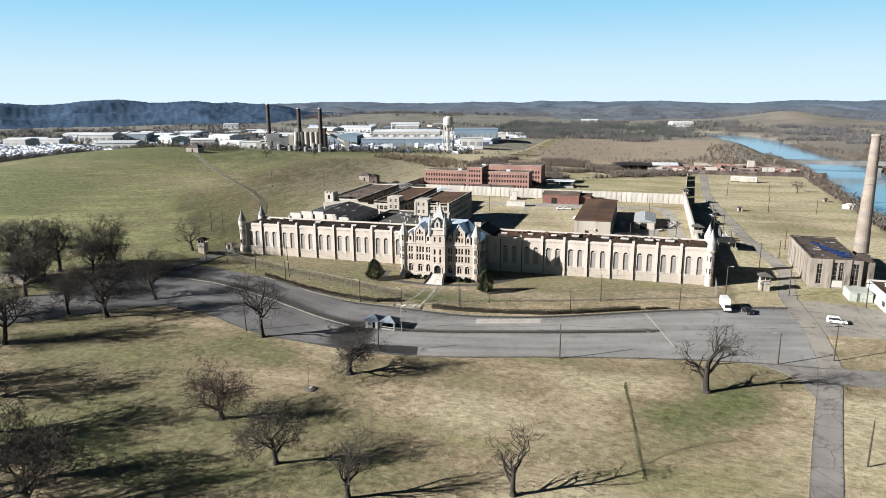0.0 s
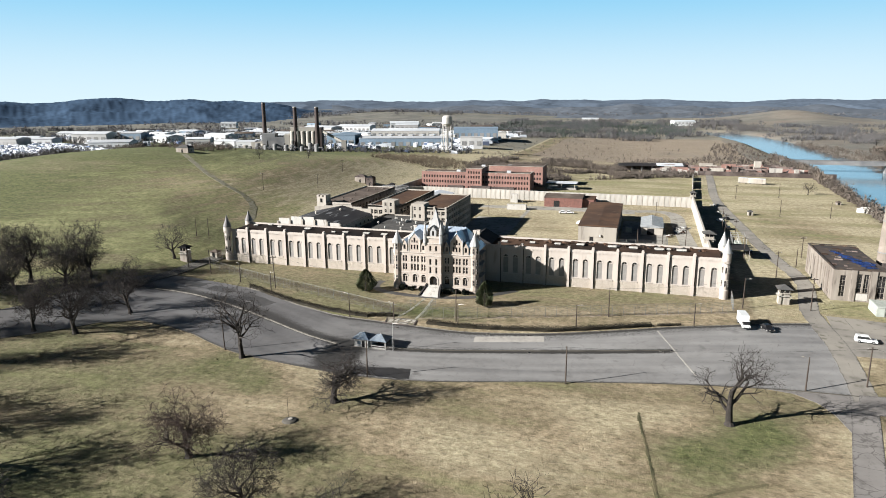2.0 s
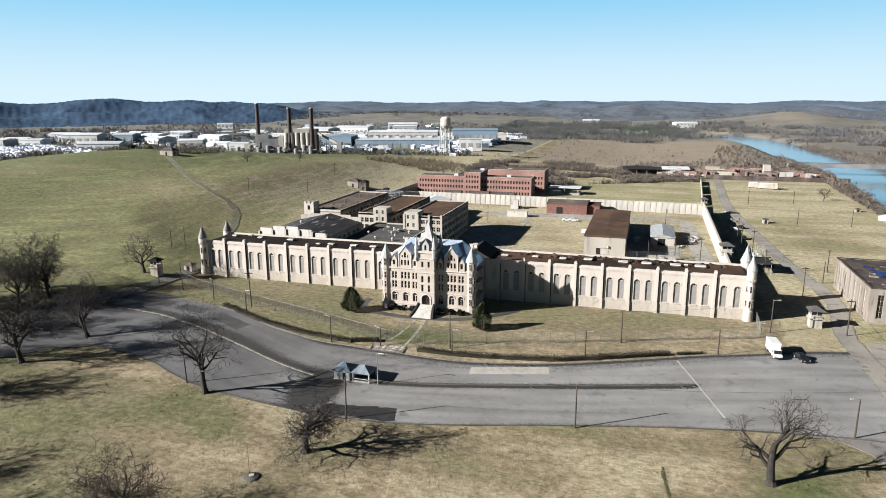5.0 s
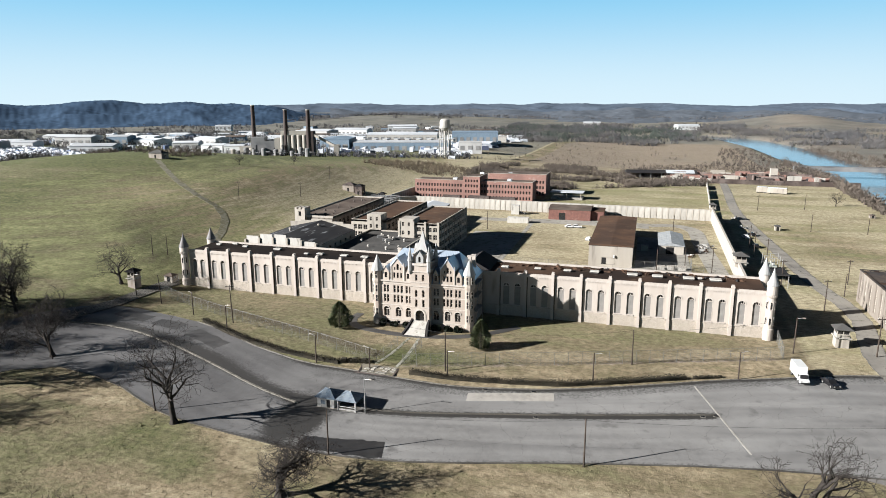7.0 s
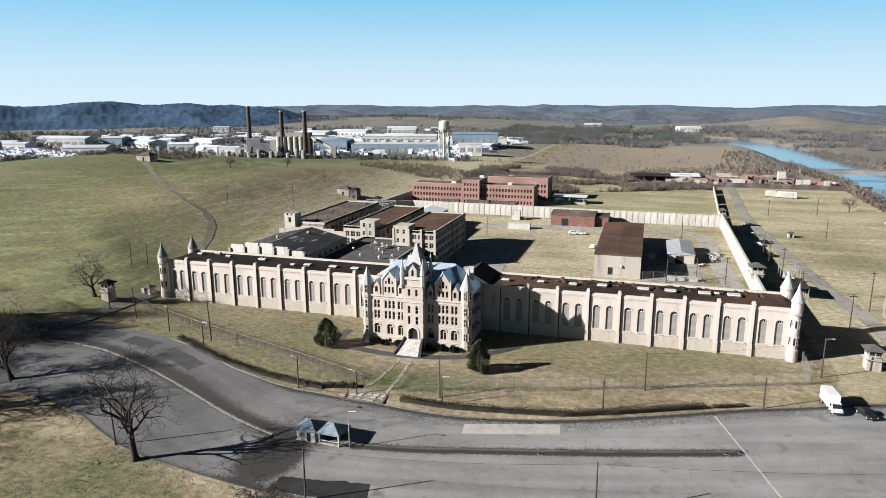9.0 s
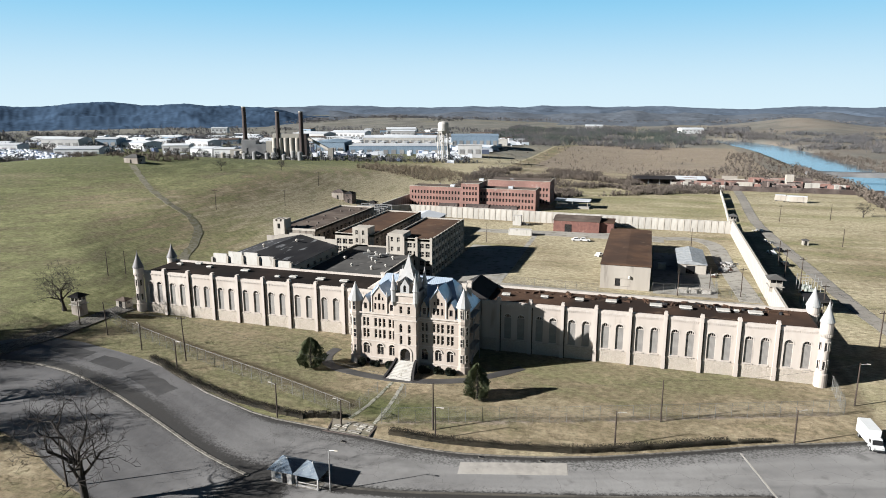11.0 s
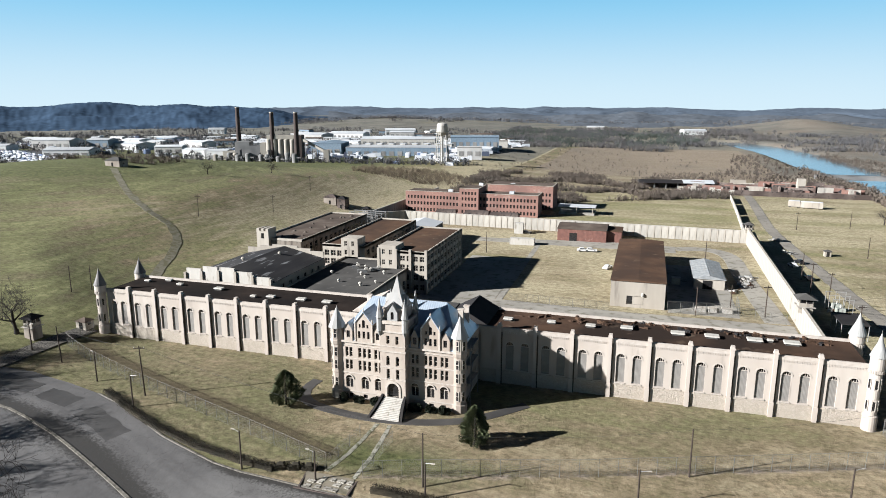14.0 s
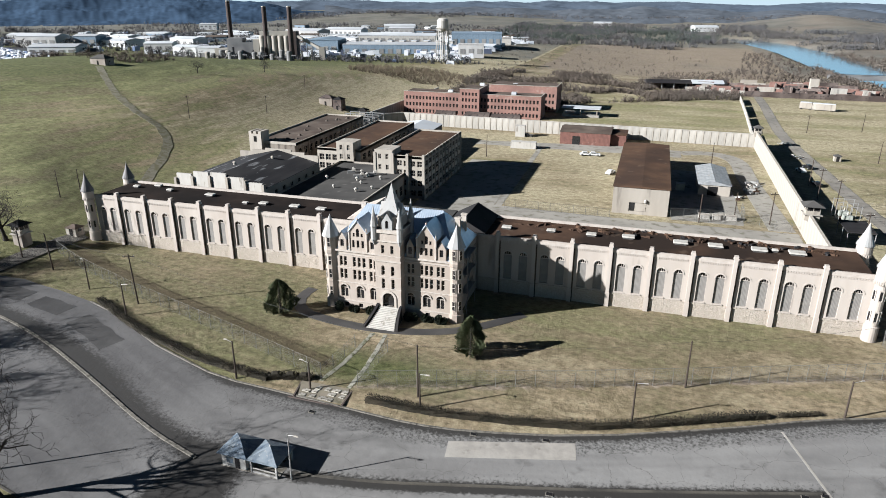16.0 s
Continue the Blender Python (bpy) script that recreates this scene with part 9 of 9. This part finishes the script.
def timber_stack():
    t = thing("pallet_stack", "dark stack of old timbers beside the gate lane", "timber stack", at=(-92.4, 17.2, lie(-92.4, 17.2)))
    for i in range(5):
        for j in range(2):
            part("timber", boxed(-2.6 + 1.1 * i, -1.9 + 1.1 * i, -0.8, 0.8, 0.02 + 0.45 * j, 0.4 + 0.45 * j), M_ROOF_BLACK, t)


timber_stack()


# ---- industry and town in the distance ----
def far_shed(x, y, w, d, z, h, wall, roof, label, name="far_warehouse", turn=0.0, pitch=0.08, windows=True):
    t = thing(name, label, "warehouse", "distant sheds", at=(x, y, z), turn=turn)
    part("wall_block", boxed(-w / 2, w / 2, -d / 2, d / 2, -14, h), wall, t)
    part("roof", hip(bmesh.new(), -w / 2, w / 2, -d / 2, d / 2, h + 0.1, h + 0.1 + pitch * min(w, d), 0.4, 0.0), roof, t)
    if windows:
        k = max(2, round(w / 9))
        for i in range(k):
            u = -w / 2 + w * (i + 0.5) / k
            part("bay_door", boxed(u - w / k * 0.28, u + w / k * 0.28, -d / 2 - 0.25, -d / 2 + 0.05, 0.4, h * 0.55), M_STEEL_FAR, t)
    return t


WHITE_SHEDS = ((-642, 515, 46, 1.4, 8.8), (-574, 560, 48, -1.4, 6.0), (-530, 425, 45, 1.6, 5.8), (-640, 392, 30, 4.1, 7.5), (-651, 445, 30, 1.3, 6.5), (-520, 616, 38, -2.7, 7.0), (-484, 519, 30, -1.0, 6.5), (-392, 445, 24, -0.8, 9.8), (-364, 440, 20, -0.8, 10),
               (-534, 956, 63, -9.6, 7.4), (-462, 1206, 62, -13.7, 10), (-518, 1075, 69, -13.5, 8), (-405, 1067, 45, -9.4, 8), (-629, 904, 30, -10.8, 6), (-904, 1202, 36, -13.7, 6.5), (-100, 1691, 45, -16.1, 5), (130, 1495, 50, -13.7, 5), (-676, 686, 35, -5.5, 6),
               (-760, 520, 36, -3, 6), (-720, 610, 30, -4, 6), (-800, 640, 44, -5, 7), (-600, 640, 26, -4, 6), (-450, 640, 30, -4, 7), (-470, 720, 40, -6, 7), (-560, 780, 44, -8, 7), (-400, 760, 30, -8, 6), (-300, 820, 40, -9, 7), (-360, 920, 50, -10, 7), (-250, 900, 34, -10, 6))
for k, (x, y, w, z, h) in enumerate(WHITE_SHEDS):
    far_shed(x, y, w, w * 0.5 + 6, z, h, M_FAR_WHITE if k % 3 else M_FAR_WALL, M_GREY_ROOF_FAR, "long pale warehouse with light metal roof" if k % 3 else "grey warehouse with light metal roof", turn=(15, -8, 22, 5)[k % 4])
far_shed(-604, 545, 27, 24, 0.9, 8.6, M_BLUE_FACTORY, M_GREY_ROOF_FAR, "blue-fronted warehouse with light roof", turn=15)
far_shed(-314, 580, 35, 40, -4.6, 14, M_BLUE_FACTORY, M_BLUE_FACTORY, "large blue sheet-clad factory hall", "factory_hall", 12, 0.05)
far_shed(-238, 600, 112, 50, -4.0, 9.5, M_BLUE_FACTORY, M_GREY_ROOF_FAR, "very long blue factory hall with pale roof", "factory_hall", 14, 0.03)
far_shed(-176, 712, 60, 44, -1.5, 13.5, M_BLUE_FACTORY, M_BLUE_FACTORY, "blue sheet-clad factory hall", "factory_hall", 14, 0.03)
far_shed(-282, 722, 97, 40, -0.2, 7.4, M_WHITE, M_GREY_ROOF_FAR, "long white factory roofs", "factory_hall", 14, 0.06)
far_shed(-146, 572, 26, 18, -1.0, 9.5, M_FAR_WALL, M_FAR_WALL, "plain grey factory block", "factory_block", 14, 0.02)
far_shed(-152, 776, 12, 12, -3.7, 6.4, M_WHITE, M_WHITE, "small white cubic building by the fields", "white_building", 10, 0.05, False)
for k in range(9):
    x = -285 + 13 * k
    v = thing("roof_monitor", "pale ventilator on the long factory roof", "roof vent", "factory ventilators", at=(x, 592 + 3.2 * k, 5.6))
    part("housing", boxed(-3, 3, -4, 4, -0.3, 2.4, taper=0.2), M_WHITE, v)
    part("cap", boxed(-3.4, 3.4, -4.4, 4.4, 2.4, 2.8), M_GREY_ROOF_FAR, v)


def town():
    """Low sheds, tanks and yards scattered through the works and the plain behind."""
    r = random.Random(44)
    for k in range(88):
        x, y = (r.uniform(-430, -150), r.uniform(620, 1250)) if k < 44 else (r.uniform(-760, -380), r.uniform(700, 1400))
        w = r.uniform(12, 48)
        far_shed(x, y, w, r.uniform(10, 26), lie(x, y), r.uniform(4, 8), r.choice((M_FAR_WHITE, M_FAR_WALL, M_FAR_WHITE, M_BLUE_FACTORY)), r.choice((M_GREY_ROOF_FAR, M_GREY_ROOF_FAR, M_FAR_WHITE, M_BRICK_ROOF)), "low industrial shed on the plain, pale roof", turn=r.choice((14, -10, 24)), windows=w > 24)
    for k in range(10):
        x, y = -350 + 9 * k + r.uniform(-3, 3), 415 + r.uniform(-8, 10)
        h = r.uniform(4, 9)
        t = thing("process_tank", "weathered steel process tank at the old plant", "tank", "plant tanks", at=(x, y, lie(x, y)))
        part("shell", tube(bmesh.new(), 0, 0, [(2.4, -1), (2.4, h), (1.6, h + 0.7), (0, h + 0.9)], 12), r.choice((M_STEEL_FAR, M_SILO, M_STEEL_FAR)), t)
        part("pipe", rod(bmesh.new(), (2.4, -1, h * 0.6), (7, -1, h * 0.6), 0.35, n=6), M_STEEL_FAR, t)


town()


def stack(x, y, top, r):
    t = thing("smokestack", "tall dark power plant smokestack with pale rim", "smokestack", "plant smokestacks", at=(x, y, 0))
    part("shaft", tube(bmesh.new(), 0, 0, [(r * 1.25, -8), (r, top * 0.5), (r * 0.9, top)], 16), M_STACK, t)
    part("rim", tube(bmesh.new(), 0, 0, [(r * 0.95, top), (r * 0.95, top + 0.8), (r * 0.6, top + 0.8)], 16), M_SILO, t)


stack(-350, 453, 49.5, 2.2)
stack(-307, 444, 45.2, 2.2)
stack(-282, 445, 45.2, 2.2)


def plant():
    t = thing("power_plant", "old power plant with pale silos and steel galleries", "power plant", at=(-299, 444, 0), turn=17)
    part("boiler_house", boxed(-14, 14, 6, 26, -6, 23.5), M_SILO, t)
    for i in range(5):
        part("silo", tube(bmesh.new(), -11.5 + 5.6 * i, 3, [(2.7, -6), (2.7, 20.0), (2.2, 20.6)], 16), M_SILO, t)
    part("head_house", boxed(-13, 13, 1, 8, 20.6, 24.4), M_SILO, t)
    for k, (x0, x1, z, m) in enumerate(((-44, -30, 18, M_STEEL_FAR), (-30, -20, 14.5, M_STEEL_FAR), (-20, -14.5, 17, M_SILO), (14.5, 20, 24, M_STACK), (-56, -44, 9, M_SILO))):
        part("annex", boxed(x0, x1, 2, 16, -6, z), m, t)
    bm = bmesh.new()
    rod(bm, (20, 4, 20.5), (44, -4, 9), 1.6, n=4)
    part("conveyor", bm, M_SILO, t)
    part("transfer_tower", boxed(42, 47, -7, -1, -6, 11), M_SILO, t)
    for x in (24, 30, 36):
        part("conveyor_leg", rod(bmesh.new(), (x, 1, -6), (x, 1, 18 - (x - 20) * 0.48), 0.4, n=5), M_STEEL_FAR, t)
    for i in range(12):
        x = -56 + 9.0 * i
        part("pipe_rack", boxed(x, x + 1.0, -6, 0, -6, 5 + 3 * (i % 3)), M_STEEL_FAR, t)


plant()


def water_tower():
    t = thing("water_tower", "white water tower on tall splayed legs", "water tower", at=(-151, 488, lie(-151, 488)))
    z0 = 36.5 - lie(-151, 488)
    part("tank", tube(bmesh.new(), 0, 0, [(0.8, z0 - 12.5), (3.6, z0 - 11.2), (5.2, z0 - 9), (5.2, z0 - 2.6), (4.2, z0 - 0.9), (1.5, z0 - 0.1), (0, z0)], 20), M_WHITE, t)
    part("walkway", tube(bmesh.new(), 0, 0, [(5.2, z0 - 9), (6.0, z0 - 8.95), (6.0, z0 - 8.2), (5.9, z0 - 8.2), (5.9, z0 - 8.8)], 20, cap=False), M_WHITE, t)
    part("riser", tube(bmesh.new(), 0, 0, [(0.9, -1), (0.8, z0 - 12.4)], 10), M_WHITE, t)
    for i in range(6):
        a = 2 * math.pi * (i + 0.5) / 6
        part("leg", rod(bmesh.new(), (6.6 * math.cos(a), 6.6 * math.sin(a), -1), (5.0 * math.cos(a), 5.0 * math.sin(a), z0 - 9), 0.5, 0.42, 6), M_WHITE, t)
        b = 2 * math.pi * (i + 1.5) / 6
        for z in (9, 18):
            k = 6.6 - 1.6 * z / (z0 - 9)
            part("strut", rod(bmesh.new(), (k * math.cos(a), k * math.sin(a), z), (k * math.cos(b), k * math.sin(b), z), 0.16, n=4), M_WHITE, t)


water_tower()


def car_park():
    """Hundreds of parked vehicles behind the hill."""
    r = random.Random(33)
    verts, faces = [], []
    near, deep, side = Vector((-520, 190)), Vector((-218, 188)), Vector((78, 150))
    for i in range(40):
        for j in range(58):
            if r.random() < 0.34 or (i + j) % 11 == 0:
                continue
            p = near + deep * (i / 39) + side * (j / 57 + r.uniform(-0.004, 0.004)) * (1 - 0.35 * i / 39)
            x, y = p.x + r.uniform(-0.6, 0.6), p.y + r.uniform(-0.6, 0.6)
            z = lie(x, y) + 0.1
            l, w, h = r.uniform(1.8, 2.6), r.uniform(0.8, 1.0), r.uniform(1.3, 2.1)
            s = len(verts)
            verts += [(x + p * l, y + q * w, z + k) for k in (0.2, h) for p, q in ((-1, -1), (1, -1), (1, 1), (-1, 1))]
            verts[-4:] = [(x + p * l * 0.6, y + q * w * 0.85, z + h) for p, q in ((-1, -1), (1, -1), (1, 1), (-1, 1))]
            faces += [(s + 4, s + 5, s + 6, s + 7)] + [(s + k, s + (k + 1) % 4, s + 4 + (k + 1) % 4, s + 4 + k) for k in range(4)]
    me = bpy.data.meshes.new("parked_vehicles")
    me.from_pydata(verts, [], faces)
    me.materials.append(M_CAR_LOT)
    tagged(new("parked_vehicles", me), "rows of distant parked vehicles, mostly white", "vehicles", kind="stuff")


def lot_material():
    m = surface("parked_vehicle_paint", ((0.7, 0.7, 0.7), (0.62, 0.62, 0.63)), 0.1, 0.02, 0.4, 0.0)
    n, l = m.node_tree.nodes, m.node_tree.links
    g = n.new("ShaderNodeNewGeometry")
    r = n.new("ShaderNodeValToRGB")
    r.color_ramp.interpolation = "CONSTANT"
    e = r.color_ramp.elements
    e[0].color, e[1].position, e[1].color = (0.52, 0.53, 0.56, 1), 0.5, (0.05, 0.06, 0.09, 1)
    k = e.new(0.75)
    k.color = (0.35, 0.37, 0.4, 1)
    k = e.new(0.9)
    k.color = (0.12, 0.16, 0.26, 1)
    l.new(g.outputs["Random Per Island"], r.inputs["Fac"])
    l.new(r.outputs["Color"], n["Principled BSDF"].inputs["Base Color"])
    return m


M_CAR_LOT = lot_material()
car_park()


def yard_clutter():
    """Trailers, tanks, stacked goods and small roofs between the distant sheds."""
    r = random.Random(71)
    verts, faces = [], []
    for i in range(1500):
        if i % 3:
            x, y = r.uniform(-440, -140), r.uniform(470, 900)
        else:
            x, y = r.uniform(-820, -380), r.uniform(430, 950)
        if noise.noise((x / 70, y / 70, 4)) < -0.1:
            continue
        z = lie(x, y)
        l, w, h = r.uniform(1.5, 7), r.uniform(1.2, 3.5), r.uniform(1.5, 5.0)
        a = math.radians(14 + r.choice((0, 90)) + r.uniform(-6, 6))
        c, q = math.cos(a), math.sin(a)
        b = len(verts)
        for k in (-0.5, h):
            f = 1.0 if k < 0 else 0.92
            verts += [(x + (u * l * c - v * w * q) * f, y + (u * l * q + v * w * c) * f, z + k) for u, v in ((-1, -1), (1, -1), (1, 1), (-1, 1))]
        faces += [(b + 4, b + 5, b + 6, b + 7)] + [(b + k, b + (k + 1) % 4, b + 4 + (k + 1) % 4, b + 4 + k) for k in range(4)]
    me = bpy.data.meshes.new("yard_clutter")
    me.from_pydata(verts, [], faces)
    me.materials.append(M_CAR_LOT)
    tagged(new("yard_clutter", me), "trailers and stacked goods in the distant yards, white and dark", "yard goods", kind="stuff")


yard_clutter()


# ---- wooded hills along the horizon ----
# tone: the wood's colour with the blue of distance haze already mixed in
def hazed_hill_material(name, tone):
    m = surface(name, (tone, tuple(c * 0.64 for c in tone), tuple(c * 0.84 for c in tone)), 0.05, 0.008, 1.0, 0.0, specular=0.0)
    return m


def ridge(name, distance, depth, a0, a1, crest, material, seed, label):
    """A wooded ridge seen across the plain: distance from the place, arc in degrees from straight ahead (left is positive)."""
    rows, cols = 26, 420
    verts, faces = [], []
    for j in range(rows):
        f = j / (rows - 1)
        for i in range(cols):
            a = radians(a0 + (a1 - a0) * i / (cols - 1))
            d = distance + depth * f
            x, y = 40 - d * math.sin(a), -180 + d * math.cos(a)
            base = -20
            top = crest(math.degrees(a))
            spur = 2.2 * abs(noise.noise((x / 240 + seed, y / 380, seed))) + 0.6 * abs(noise.noise((x / 170, y / 300, seed + 3)))
            big = noise.noise((x / 330, y / 330, seed)) * 0.34
            fine = noise.noise((x / 120, y / 120, seed + 11)) * 9.0 * f + noise.noise((x / 26, y / 26, seed + 5)) * 2.6 + noise.noise((x / 11, y / 11, seed + 7)) * 1.4
            rise = math.sin(min(1, f * 1.1) * math.pi / 2)
            h = (top - base) * (rise ** (0.75 + 1.0 * spur)) * (1 + big * f)
            verts.append((x, y, base - 2 + h + (fine if j else 0)))
    for j in range(rows - 1):
        for i in range(cols - 1):
            k = j * cols + i
            faces.append((k + 1, k, k + cols, k + cols + 1))
    me = bpy.data.meshes.new(name)
    me.from_pydata(verts, [], faces)
    me.polygons.foreach_set("use_smooth", [True] * len(faces))
    me.materials.append(material)
    return tagged(new(name, me), label, "hills", kind="structure")


# blue haze of the distance is put into each ridge's base colour
M_HILL_FAR = hazed_hill_material("far_hill_wood", (0.142, 0.178, 0.232))
M_HILL_NEAR = hazed_hill_material("near_hill_wood", (0.072, 0.116, 0.186))
ridge("backdrop_hills", 3300, 620, -34, 58, lambda a: 14 + 3 * math.sin(a * 0.31) + 4 * smooth((a - 26) / 12), M_HILL_FAR, 2, "wooded hills along the horizon, blue-grey with painted haze")
ridge("backdrop_hills_west", 1950, 970, 24, 60, lambda a: -8 + 46 * smooth((a - 27) / 7) + 6 * math.sin(a * 0.9), M_HILL_NEAR, 6, "wooded ridge to the west, dark blue with painted haze")
M_HILL_LOW = hazed_hill_material("low_rise_wood", (0.162, 0.183, 0.215))
ridge("backdrop_rise", 1980, 960, -42, 26, lambda a: 1 + 4 * math.sin(a * 0.5 + 1) + 3 * math.sin(a * 1.3), M_HILL_LOW, 9, "wooded rise across the plain, blue-grey with painted haze")
